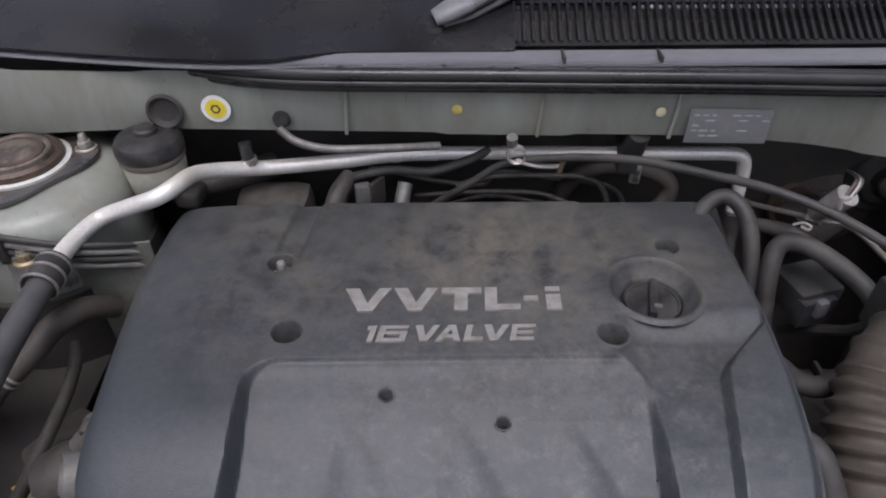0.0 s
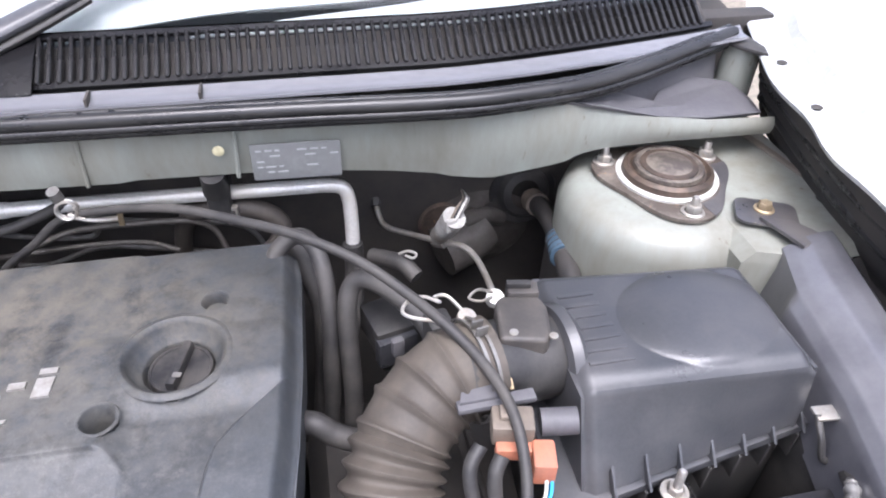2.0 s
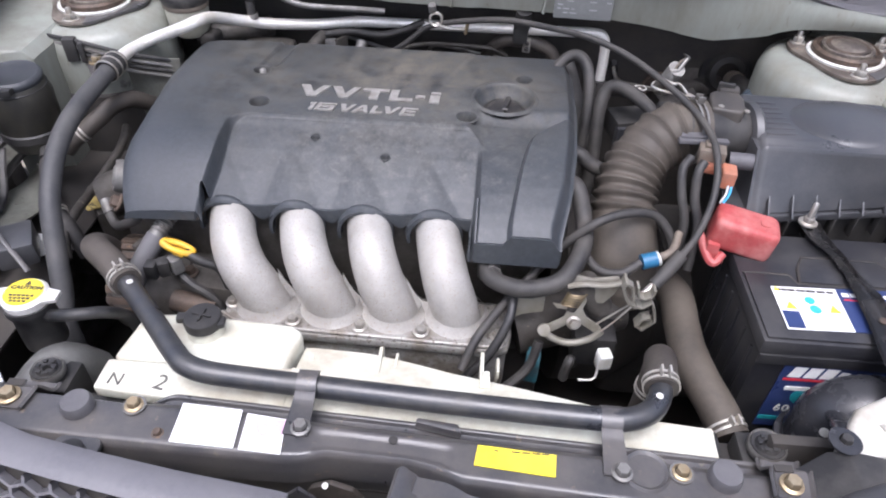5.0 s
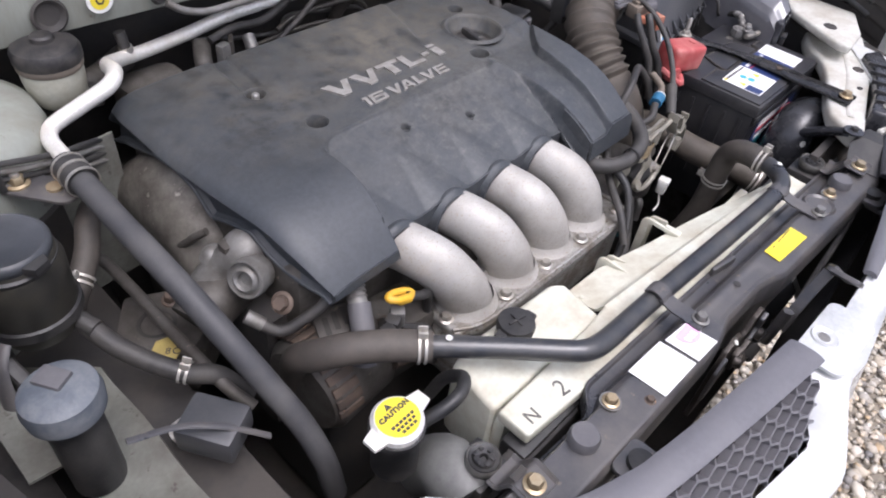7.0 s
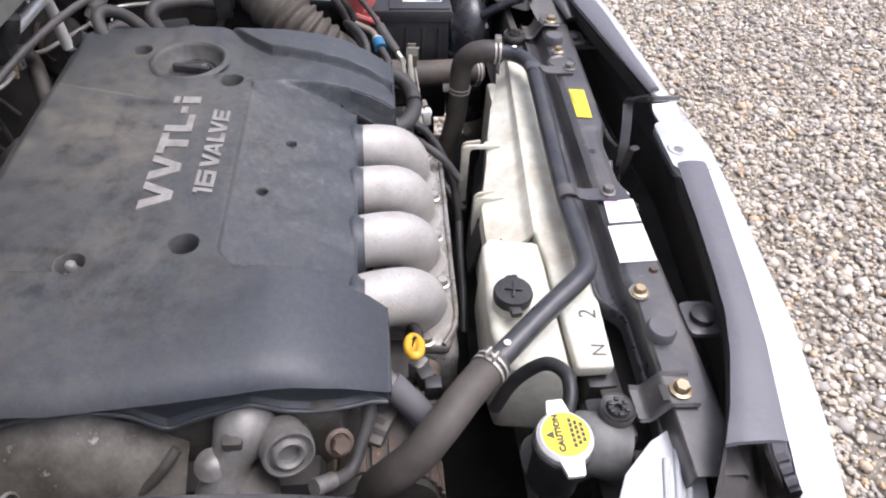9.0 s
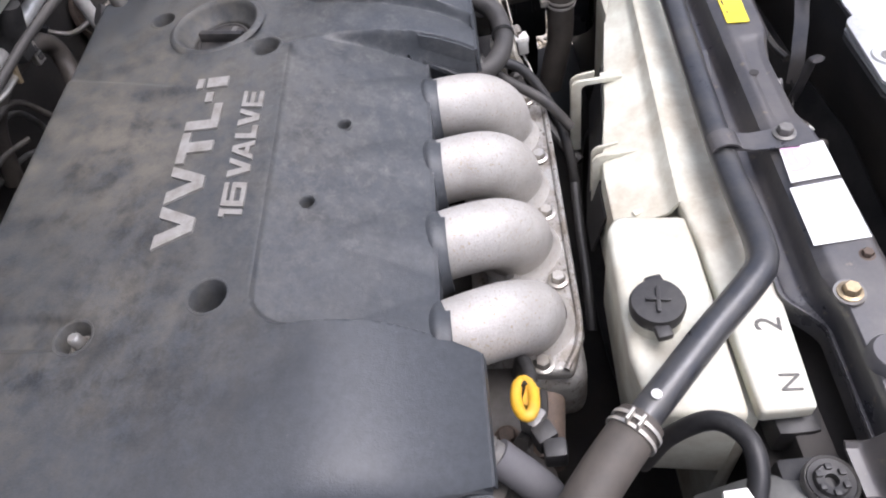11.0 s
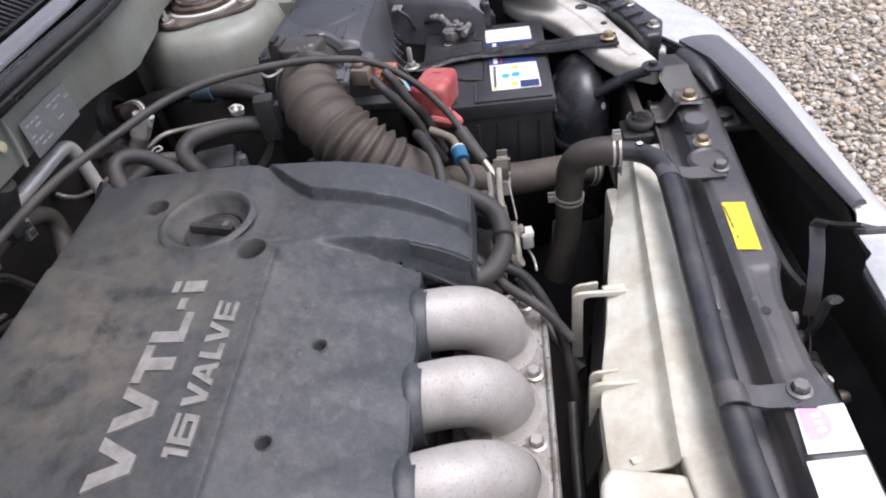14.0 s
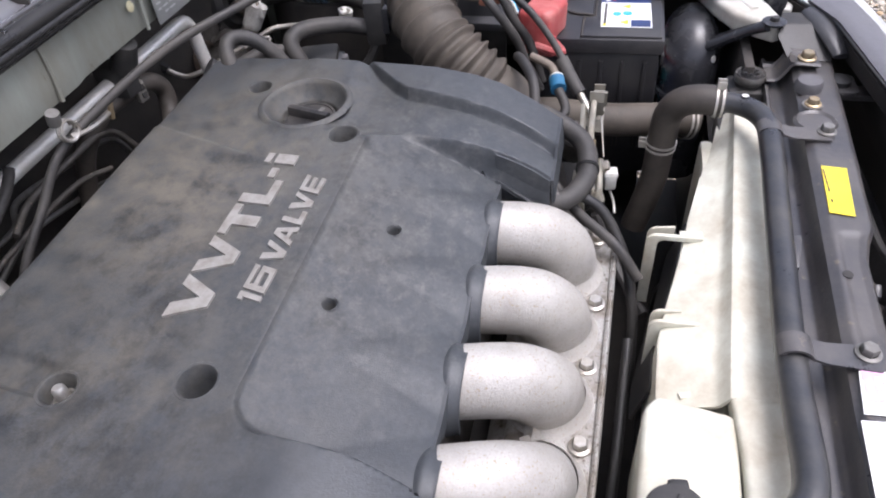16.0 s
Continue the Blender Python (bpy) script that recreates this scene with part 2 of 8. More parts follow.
def part(name, bm, material, parent=None, label="", smooth=True, at=None):
    """Links a bmesh, whose points are in the world's metres, as one mesh under a thing or a part."""
    me = bpy.data.meshes.new(name)
    o = origin(parent) if parent is not None else Vector(at or (0, 0, 0))
    bmesh.ops.translate(bm, verts=bm.verts, vec=-o)
    bmesh.ops.recalc_face_normals(bm, faces=bm.faces)
    bm.to_mesh(me)
    bm.free()
    if smooth:
        for p in me.polygons:
            p.use_smooth = True
        me.set_sharp_from_angle(angle=radians(38))
    me.materials.append(material)
    ob = new(name, me)
    if parent is not None:
        ob.parent = parent
    else:
        ob.location = o
    if label:
        ob["label"] = label
    return ob


def bevel(bm, w, seg=2, angle=30):
    es = [e for e in bm.edges if len(e.link_faces) == 2 and e.calc_face_angle(0) > radians(angle)]
    bmesh.ops.bevel(bm, geom=es, offset=w, segments=seg, profile=0.6, affect="EDGES", clamp_overlap=True)


def box(lo, hi, r=0.003, turn=0.0, seg=2, bm=None, m=None):
    """A box from corner to corner with rounded edges, turned about z by degrees, or by a matrix about its centre."""
    b = bmesh.new()
    c = (Vector(lo) + Vector(hi)) / 2
    d = Vector(hi) - Vector(lo)
    bmesh.ops.create_cube(b, size=1.0)
    bmesh.ops.scale(b, vec=d, verts=b.verts)
    if r:
        bevel(b, min(r, min(d) * 0.45), seg)
    rot = m if m is not None else Matrix.Rotation(radians(turn), 4, "Z")
    bmesh.ops.transform(b, matrix=Matrix.Translation(c) @ rot, verts=b.verts)
    return join(bm, b)


def join(bm, b):
    if bm is None:
        return b
    tmp = bpy.data.meshes.new("tmp")
    b.to_mesh(tmp)
    b.free()
    bm.from_mesh(tmp)
    bpy.data.meshes.remove(tmp)
    return bm


def smooth_path(pts, n=8):
    """Catmull-Rom through the points."""
    p = [Vector(q) for q in pts]
    if len(p) < 3:
        return p
    p = [p[0] * 2 - p[1]] + p + [p[-1] * 2 - p[-2]]
    out = []
    for i in range(1, len(p) - 2):
        for k in range(n):
            t = k / n
            a, b, c, d = p[i - 1:i + 3]
            out.append(0.5 * ((2 * b) + (c - a) * t + (2 * a - 5 * b + 4 * c - d) * t * t + (3 * b - a - 3 * c + d) * t ** 3))
    out.append(p[-2])
    return out


def tube(pts, r, seg=14, n=8, bm=None, raw=False, caps=True, squash=1.0):
    """A round bar or hose along the points; r: a radius, or a function of 0..1."""
    b = bm or bmesh.new()
    p = [Vector(q) for q in pts] if raw else smooth_path(pts, n)
    up = Vector((0, 0, 1))
    rings = []
    total = sum((p[i + 1] - p[i]).length for i in range(len(p) - 1)) or 1
    run = 0.0
    t0 = (p[1] - p[0]).normalized()
    side = t0.cross(up)
    if side.length < 0.1:
        side = t0.cross(Vector((1, 0, 0)))
    side.normalize()
    for i, q in enumerate(p):
        t = (p[min(i + 1, len(p) - 1)] - p[max(i - 1, 0)]).normalized()
        side = (side - t * side.dot(t)).normalized()
        nrm = t.cross(side)
        rad = r(run / total) if callable(r) else r
        rings.append([b.verts.new(q + (side * math.cos(a) + nrm * math.sin(a) * squash) * rad)
                      for a in (2 * math.pi * k / seg for k in range(seg))])
        if i < len(p) - 1:
            run += (p[i + 1] - q).length
    for a, c in zip(rings[:-1], rings[1:]):
        for k in range(seg):
            b.faces.new((a[k], a[(k + 1) % seg], c[(k + 1) % seg], c[k]))
    if caps:
        b.faces.new(rings[0])
        b.faces.new(rings[-1][::-1])
    return b


def frame_to(at, axis):
    """A matrix that takes z to the axis, at a place."""
    return Matrix.Translation(at) @ Vector(axis).to_track_quat("Z", "Y").to_matrix().to_4x4()


def lathe(profile, at=(0, 0, 0), axis=(0, 0, 1), seg=28, bm=None):
    """Turns (radius, height) pairs about an axis."""
    b = bmesh.new()
    rings = []
    for r, h in profile:
        if r <= 1e-6:
            rings.append([b.verts.new((0, 0, h))])
        else:
            rings.append([b.verts.new((r * math.cos(2 * math.pi * k / seg), r * math.sin(2 * math.pi * k / seg), h)) for k in range(seg)])
    for a, c in zip(rings[:-1], rings[1:]):
        for k in range(seg):
            j = (k + 1) % seg
            if len(a) == 1 and len(c) > 1:
                b.faces.new((a[0], c[j], c[k]))
            elif len(c) == 1 and len(a) > 1:
                b.faces.new((a[k], a[j], c[0]))
            elif len(a) > 1:
                b.faces.new((a[k], a[j], c[j], c[k]))
    bmesh.ops.transform(b, matrix=frame_to(at, axis), verts=b.verts)
    return join(bm, b)


def sheet(f, nu, nv, thick=0.0, bm=None):
    """A surface f(u, v), u and v from 0 to 1, with thickness."""
    b = bmesh.new()
    g = [[b.verts.new(f(i / nu, j / nv)) for j in range(nv + 1)] for i in range(nu + 1)]
    for i in range(nu):
        for j in range(nv):
            b.faces.new((g[i][j], g[i + 1][j], g[i + 1][j + 1], g[i][j + 1]))
    if thick:
        b.normal_update()
        h = [[b.verts.new(v.co - v.normal * thick) for v in row] for row in g]
        for i in range(nu):
            for j in range(nv):
                b.faces.new((h[i][j], h[i][j + 1], h[i + 1][j + 1], h[i + 1][j]))
        for i in range(nu):
            b.faces.new((g[i][0], h[i][0], h[i + 1][0], g[i + 1][0]))
            b.faces.new((g[i + 1][nv], h[i + 1][nv], h[i][nv], g[i][nv]))
        for j in range(nv):
            b.faces.new((g[0][j + 1], h[0][j + 1], h[0][j], g[0][j]))
            b.faces.new((g[nu][j], h[nu][j], h[nu][j + 1], g[nu][j + 1]))
    return join(bm, b)


def prism(poly, z0, z1, r=0.002, m=None, bm=None, seg=2):
    """A flat outline given as (x, y), raised from z0 to z1 with rounded edges, then moved by a matrix."""
    b = bmesh.new()
    f = b.faces.new([b.verts.new((x, y, z0)) for x, y in poly])
    ex = bmesh.ops.extrude_face_region(b, geom=[f])
    bmesh.ops.translate(b, vec=(0, 0, z1 - z0), verts=[v for v in ex["geom"] if isinstance(v, bmesh.types.BMVert)])
    bmesh.ops.recalc_face_normals(b, faces=b.faces)
    if r:
        bevel(b, r, seg)
    if m is not None:
        bmesh.ops.transform(b, matrix=m, verts=b.verts)
    return join(bm, b)


def rounded(w, h, r, n=5, cx=0.0, cy=0.0):
    """The outline of a rectangle with round corners."""
    out = []
    for sx, sy, a0 in ((1, 1, 0), (-1, 1, 90), (-1, -1, 180), (1, -1, 270)):
        for k in range(n + 1):
            a = radians(a0 + 90 * k / n)
            out.append((cx + sx * (w / 2 - r) + r * math.cos(a), cy + sy * (h / 2 - r) + r * math.sin(a)))
    return out


def hexbolt(at, axis=(0, 0, 1), af=0.010, bm=None):
    """A flanged hexagon bolt head."""
    b = lathe([(0, 0), (af * 0.85, 0), (af * 0.85, af * 0.12), (af * 0.62, af * 0.22)], seg=18)
    b = lathe([(af * 0.58, af * 0.15), (af * 0.58, af * 0.62), (af * 0.5, af * 0.72), (0, af * 0.72)], seg=6, bm=b)
    bmesh.ops.transform(b, matrix=frame_to(at, axis), verts=b.verts)
    return join(bm, b)


def lettering(text, size, depth, bold, m, gap=1.12):
    """Raised letters in the built-in font, as a bmesh, moved by a matrix."""
    cu = bpy.data.curves.new("lettering", "FONT")
    cu.body, cu.size, cu.extrude, cu.offset = text, size, depth, bold
    cu.resolution_u = 3
    cu.space_character = gap
    ob = bpy.data.objects.new("lettering", cu)
    me = bpy.data.meshes.new_from_object(ob)
    b = bmesh.new()
    b.from_mesh(me)
    bpy.data.objects.remove(ob)
    bpy.data.meshes.remove(me)
    bmesh.ops.transform(b, matrix=m, verts=b.verts)
    return b


def step(a, b, x):
    t = min(1.0, max(0.0, (x - a) / (b - a)))
    return t * t * (3 - 2 * t)


def lerp(pts, x):
    """A line through (x, value) pairs."""
    if x <= pts[0][0]:
        return pts[0][1]
    for (a, va), (b, vb) in zip(pts[:-1], pts[1:]):
        if x <= b:
            return va + (vb - va) * (x - a) / (b - a)
    return pts[-1][1]


def band(at, axis, r, w=0.010, t=0.0012, ears=True, bm=None):
    """A spring hose clamp round a hose."""
    b = None
    for o in (-w * 0.36, w * 0.36):
        b = lathe([(r, o - w * 0.14), (r + t, o - w * 0.14), (r + t, o + w * 0.14), (r, o + w * 0.14), (r, o - w * 0.14)], seg=28, bm=b)
    if ears:
        for s in (-1, 1):
            b = box((s * 0.004 - 0.0010, r - 0.001, -w / 2), (s * 0.004 + 0.0010, r + 0.0085, w / 2), 0.0005, bm=b)
    bmesh.ops.transform(b, matrix=frame_to(at, axis), verts=b.verts)
    return join(bm, b)


# ---- ground ----
M_GRAVEL = mat("gravel_bed", (0.30, 0.26, 0.20), 0.85, other=(0.18, 0.16, 0.13), amount=0.5, scale=30, grain=120, bump=0.6)
ground = tagged(part("ground", sheet(lambda u, v: (-60 + 120 * u, -60 + 120 * v, 0.0), 8, 8), M_GRAVEL),
                "damp grey and brown gravel drive", "ground", kind="structure")


# ---- car body ----
CX = 0.118   # the car's middle
car = thing("car_body", (CX, 0.3, 0.0), "white car with its bonnet raised, engine bay open", "car")


def fy(x):
    return 0.656 - 0.042 * x


def fw_low(x):
    return lerp([(-0.6, 0.850), (-0.35, 0.866), (0.30, 0.866), (0.40, 0.857), (0.50, 0.842), (0.57, 0.854), (0.62, 0.868), (0.69, 0.872), (0.9, 0.875)], x)


def fw_high(x):
    return lerp([(0.50, 0.935), (0.563, 0.928), (0.611, 0.921), (0.68, 0.903), (0.738, 0.896), (0.80, 0.895)], x)


def firewall_upper(u, v):
    x = -0.58 + 1.395 * u
    lo = fw_low(x)
    if v < 0.2:
        k = v / 0.2
        return (x, fy(x) + 0.05 * (1 - k) + 0.004, lo - 0.004 * (1 - k) ** 2)
    k = (v - 0.2) / 0.8
    return (x, fy(x) - 0.004 * math.sin(k * math.pi) + 0.004 * step(0.3, 0.32, x % 0.45 / 0.45), lo + (fw_high(x) - lo) * k)


part("bulkhead_panel", sheet(firewall_upper, 90, 14, 0.002), M_BODY, car, "pale grey-green painted bulkhead panel, dusty")
# Near-black panels close the bay at the rear, front and bottom.
part("lower_bulkhead", box((-0.62, 0.76, 0.25), (0.88, 0.79, 0.955), 0.004), M_DARK, car, "dark lower bulkhead")
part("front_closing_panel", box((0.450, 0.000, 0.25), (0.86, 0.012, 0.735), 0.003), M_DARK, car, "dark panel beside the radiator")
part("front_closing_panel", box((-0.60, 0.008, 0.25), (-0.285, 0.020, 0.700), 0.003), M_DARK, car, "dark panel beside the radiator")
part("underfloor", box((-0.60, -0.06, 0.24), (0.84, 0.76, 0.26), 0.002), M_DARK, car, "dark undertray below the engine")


M_MOUNT = mat("worn_mount_plate", (0.235, 0.205, 0.172), 0.55, 0.25, other=(0.09, 0.073, 0.06), amount=0.5, scale=22, sharp=0.2, spots=(0.30, 0.19, 0.11), spot_scale=90)
M_CUP = mat("bearing_rust", (0.07, 0.055, 0.045), 0.5, 0.4, other=(0.14, 0.10, 0.075), amount=0.45, scale=40)
M_DUSTCAP = mat("tan_dust_cap", (0.22, 0.19, 0.155), 0.42, 0.3, other=(0.09, 0.075, 0.065), amount=0.5, scale=35, sharp=0.15)


def strut_tower(c, s):
    x, y = c
    tower = part("strut_tower", lathe([(0.046, 0.838), (0.060, 0.8415), (0.092, 0.838), (0.106, 0.828), (0.112, 0.808), (0.1125, 0.76), (0.113, 0.5), (0.114, 0.3)], (x, y, 0.0), seg=48),
                 M_BODY, car, "pale green painted suspension strut tower")
    for k in range(4):
        a = radians(20 + 90 * k)
        part("cap_hole", lathe([(0, 0.0004), (0.0032, 0.0004), (0.0036, 0)], (x + 0.0315 * math.cos(a), y + 0.0315 * math.sin(a), 0.8612), seg=10), M_DARK, tower)
    # The tower turns near-black below this height.
    part("tower_collar", lathe([(0.1125, 0.748), (0.116, 0.744), (0.117, 0.70), (0.120, 0.3)], (x, y, 0.0), seg=48), M_DARK, tower, "dark lower part of the tower")
    plate = []
    for k in range(48):
        a = 2 * math.pi * k / 48
        r = 0.071 + 0.010 * math.cos(3 * (a + radians(94)))
        plate.append((x + r * math.cos(a), y + r * math.sin(a)))
    b = prism(plate, 0.842, 0.847, 0.001)
    part("mount_plate", b, M_MOUNT, tower, "rusty strut mount plate")
    arc = [radians(d) for d in range(-78, 14, 6)]
    dark = [(x + 0.056 * math.cos(a), y + 0.056 * math.sin(a)) for a in arc]
    dark += [(x + r * math.cos(a), y + r * math.sin(a)) for a, r in ((a, 0.0715 + 0.010 * math.cos(3 * (a + radians(94)))) for a in reversed(arc))]
    part("plate_lobe", prism(dark, 0.843, 0.8476, 0.0006), M_RAD, tower, "black painted lobe of the mount plate")
    part("rubber_ring", lathe([(0.049, 0.845), (0.0535, 0.846), (0.054, 0.850), (0.051, 0.852), (0.0485, 0.851), (0.0485, 0.845)], (x, y, 0), seg=40), M_WHITEPL, tower, "pale dust ring")
    part("mount_cup", lathe([(0.0485, 0.846), (0.0475, 0.857), (0.043, 0.860), (0.040, 0.856), (0.033, 0.856), (0.030, 0.862), (0.012, 0.864), (0, 0.864)], (x, y, 0), seg=40), M_CUP, tower, "rusty bearing cup")
    part("dust_cap", lathe([(0.0375, 0.857), (0.0365, 0.8615), (0.034, 0.8625), (0.030, 0.8605), (0.018, 0.8650), (0, 0.8655)], (x, y, 0), seg=36), M_DUSTCAP, tower, "worn metal dust cap")
    for k in range(3):
        a = radians(-94 + 120 * k)
        p = (x + 0.068 * math.cos(a), y + 0.068 * math.sin(a), 0.847)
        b = hexbolt(p, af=0.014)
        b = lathe([(0.0100, 0.0), (0.0100, 0.0022), (0.0088, 0.0030)], p, seg=20, bm=b)
        b = lathe([(0.0042, 0.0), (0.0042, 0.017), (0.003, 0.019), (0, 0.019)], p, seg=12, bm=b)
        part("nut", b, M_STEEL, tower, "dull zinc nut on a stud")


strut_tower((0.688, 0.603), 1)
strut_tower((-0.452, 0.636), -1)


# inner wings on both sides, and the outer wings
WING_IN = [(0.0, 0.735), (0.15, 0.715), (0.25, 0.695), (0.39, 0.662), (0.45, 0.664), (0.52, 0.671), (0.60, 0.684), (0.66, 0.694), (0.70, 0.700), (0.76, 0.730), (0.85, 0.770)]
WING_TOP = [(0.0, 0.84), (0.15, 0.90), (0.3, 0.935), (0.6, 0.952), (0.95, 0.99)]


def apron(side):
    def f(u, v, ya=0.80, yb=0.46):
        y = ya + (yb - ya) * u
        x0 = lerp([(0.0, 0.62), (0.30, 0.68), (0.455, 0.685), (0.475, 0.592), (0.8, 0.585)], y)
        z = lerp([(0, 0.745), (0.25, 0.790), (0.44, 0.812), (0.47, 0.838), (0.8, 0.846)], y)
        pts = [(x0 - 0.004, z - 0.35), (x0, z - 0.012), (x0 + 0.012, z), (0.700, z + 0.003), (0.726, z + 0.004), (0.736, z - 0.01)]
        s = v * (len(pts) - 1)
        i = min(int(s), len(pts) - 2)
        t = s - i
        return (CX + side * (pts[i][0] * (1 - t) + pts[i + 1][0] * t), y, pts[i][1] * (1 - t) + pts[i + 1][1] * t)
    wing = part("inner_wing", sheet(f, 60, 30, 0.002), M_BODY, car, "pale green inner wing panel")
    # In front of the tower the inner wing is near-black.
    part("front_inner_wing", sheet(lambda u, v: f(u, v, 0.459, 0.0), 40, 30, 0.002), M_DARK, car, "dark front part of the inner wing")
    part("wing_hole", lathe([(0, 0.0006), (0.0075, 0.0006), (0.009, 0.0012), (0.0105, 0)], (CX + side * 0.720, 0.538, 0.8435), seg=20), M_DARK, wing)
    part("panel_joint", tube([(CX + side * 0.701, 0.675, 0.848), (CX + side * 0.712, 0.63, 0.846), (CX + side * 0.722, 0.585, 0.8445), (CX + side * 0.728, 0.57, 0.8445)], 0.005, 8, squash=0.5), M_BROWNGREY, wing, "brown sealed panel joint")

    def w(u, v):
        y = 0.95 - 0.95 * u
        top, xin = lerp(WING_TOP, y), lerp(WING_IN, y)
        wob = 0.004 * math.sin(y * 47) * step(0.35, 0.5, y)
        pts = [(xin + 0.003 + wob, top - 0.030), (xin + wob, top - 0.024), (xin + 0.003 + wob, top - 0.021), (xin + 0.045, top - 0.018), (xin + 0.052, top - 0.004), (xin + 0.09, top + 0.008),
               (xin + 0.19, top + 0.002), (xin + 0.235, top - 0.07), (xin + 0.245, top - 0.45)]
        s = v * (len(pts) - 1)
        i = min(int(s), len(pts) - 2)
        t = s - i
        return (CX + side * (pts[i][0] * (1 - t) + pts[i + 1][0] * t), y, pts[i][1] * (1 - t) + pts[i + 1][1] * t)
    outer = part("outer_wing", sheet(w, 80, 32, 0.0015), M_PAINT, car, "white painted wing edge with a drain flange")
    for y in (0.662, 0.575):
        xin = lerp(WING_IN, y)
        part("flange_hole", lathe([(0, 0.0004), (0.0032, 0.0004), (0.004, 0.001), (0.006, 0)], (CX + side * (xin + 0.018), y, lerp(WING_TOP, y) - 0.0185), seg=18), M_DARK, outer)
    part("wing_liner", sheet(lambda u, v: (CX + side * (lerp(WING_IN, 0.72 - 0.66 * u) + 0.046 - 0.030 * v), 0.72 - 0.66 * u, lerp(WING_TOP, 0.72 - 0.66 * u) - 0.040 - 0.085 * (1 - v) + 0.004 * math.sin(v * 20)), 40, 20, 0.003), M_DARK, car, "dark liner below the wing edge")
    for dz, dx in ((0.055, 0.028), (0.082, 0.036)):
        part("wing_seal", tube([(CX + side * (lerp(WING_IN, y) + dx), y, lerp(WING_TOP, y) - dz) for y in (0.70, 0.64, 0.58, 0.48, 0.36, 0.2, 0.1)], 0.009, 10), M_STRIP, car, "black rubber seal along the wing")


apron(1)
apron(-1)

# bumper
BUMP_IN = [(-0.60, 0.12), (-0.47, 0.05), (-0.36, -0.008), (-0.327, -0.028), (-0.295, -0.045), (-0.243, -0.067), (-0.196, -0.082), (-0.132, -0.093), (-0.065, -0.103), (0.028, -0.114), (0.045, -0.120), (0.130, -0.121), (0.150, -0.136), (0.190, -0.135), (0.297, -0.118), (0.377, -0.105), (0.488, -0.088), (0.542, -0.064), (0.60, -0.03), (0.70, 0.03), (0.80, 0.10)]
BUMP_LOW = [(-0.47, -0.09), (-0.343, -0.155), (-0.267, -0.176), (-0.145, -0.201), (-0.001, -0.216), (0.166, -0.231)]
BUMP_OUT = [(-0.60, 0.02), (-0.47, -0.045), (-0.369, -0.108), (-0.302, -0.127), (-0.194, -0.149), (-0.067, -0.162), (0.08, -0.176), (0.20, -0.166), (0.342, -0.160), (0.486, -0.152), (0.637, -0.124), (0.721, -0.088), (0.80, -0.03)]
PAD_L = [(-0.327, -0.074), (-0.229, -0.099), (-0.156, -0.113), (-0.061, -0.129), (0.027, -0.143)]
PAD_R = [(0.190, -0.139), (0.285, -0.134), (0.41, -0.129), (0.48, -0.121), (0.545, -0.108)]


def bumper_f(u, v):
    x = -0.60 + 1.40 * u
    low = step(-0.40, -0.335, x) * step(0.050, -0.010, x)
    yi = lerp(BUMP_IN, x) * (1 - low) + (lerp(PAD_L, x) - 0.040) * low
    yo = lerp(BUMP_OUT, x) * (1 - low) + lerp(BUMP_LOW, x) * low
    if v < 0.5:
        k = v / 0.5
        dip = 0.018 * step(0.025, 0.045, x) * step(0.195, 0.175, x) * (1 - k) ** 0.5
        return (x, yi + (yo - yi) * k, 0.768 - 0.064 * low - 0.012 * k * k - dip)
    k = (v - 0.5) / 0.5
    return (x, yo - 0.012 * math.sin(min(1.0, k * 6) * math.pi / 2), 0.756 - 0.064 * low - 0.008 * math.sin(min(1.0, k * 6) * math.pi / 2) - 0.50 * k)


bumper = part("bumper", sheet(bumper_f, 140, 24, 0.003), M_PAINT, car, "white front bumper top")


def lining_f(u, v):
    x = -0.58 + 1.36 * u
    yi, yo = lerp(BUMP_IN, x), lerp(BUMP_OUT, x)
    pts = [(yi + 0.001, 0.764 - 0.018 * step(0.025, 0.045, x) * step(0.195, 0.175, x)), (yi - 0.004, 0.742), (yi - 0.030, 0.730), (0.5 * yi + 0.5 * yo, 0.70), (yo + 0.016, 0.66), (yo + 0.010, 0.30)]
    s = v * (len(pts) - 1)
    i = min(int(s), len(pts) - 2)
    t = s - i
    return (x, pts[i][0] * (1 - t) + pts[i + 1][0] * t, pts[i][1] * (1 - t) + pts[i + 1][1] * t)


part("bumper_lining", sheet(lining_f, 50, 20, 0.003), M_DARK, bumper, "black inner side of the bumper")
part("crash_foam", sheet(lambda u, v: (-0.36 + 0.9 * u, lerp(BUMP_OUT, -0.36 + 0.9 * u) + 0.045 + 0.02 * math.sin(v * 3.14), 0.56 + 0.11 * v), 40, 10, 0.004), M_BLACK, bumper, "black foam bumper absorber")


def pad(x0, x1, outer):
    def f(u, v):
        x = x0 + (x1 - x0) * u
        a, c = lerp(BUMP_IN, x) + 0.002, lerp(outer, x)
        return (x, a + (c - a) * v, 0.7755 - 0.003 * (abs(v - 0.5) * 2) ** 4)
    return sheet(f, 40, 6, 0.005)


M_HONEY = mat("satin_grey_plastic", (0.130, 0.128, 0.140), 0.42, spec=0.7, other=(0.140, 0.137, 0.146), amount=0.4, scale=10)


def mesh_at(x, v):
    """A point on the sloping face below the trim."""
    y = lerp(PAD_L, x)
    return Vector((x, y - 0.001 - 0.040 * v, 0.7685 - 0.066 * v))


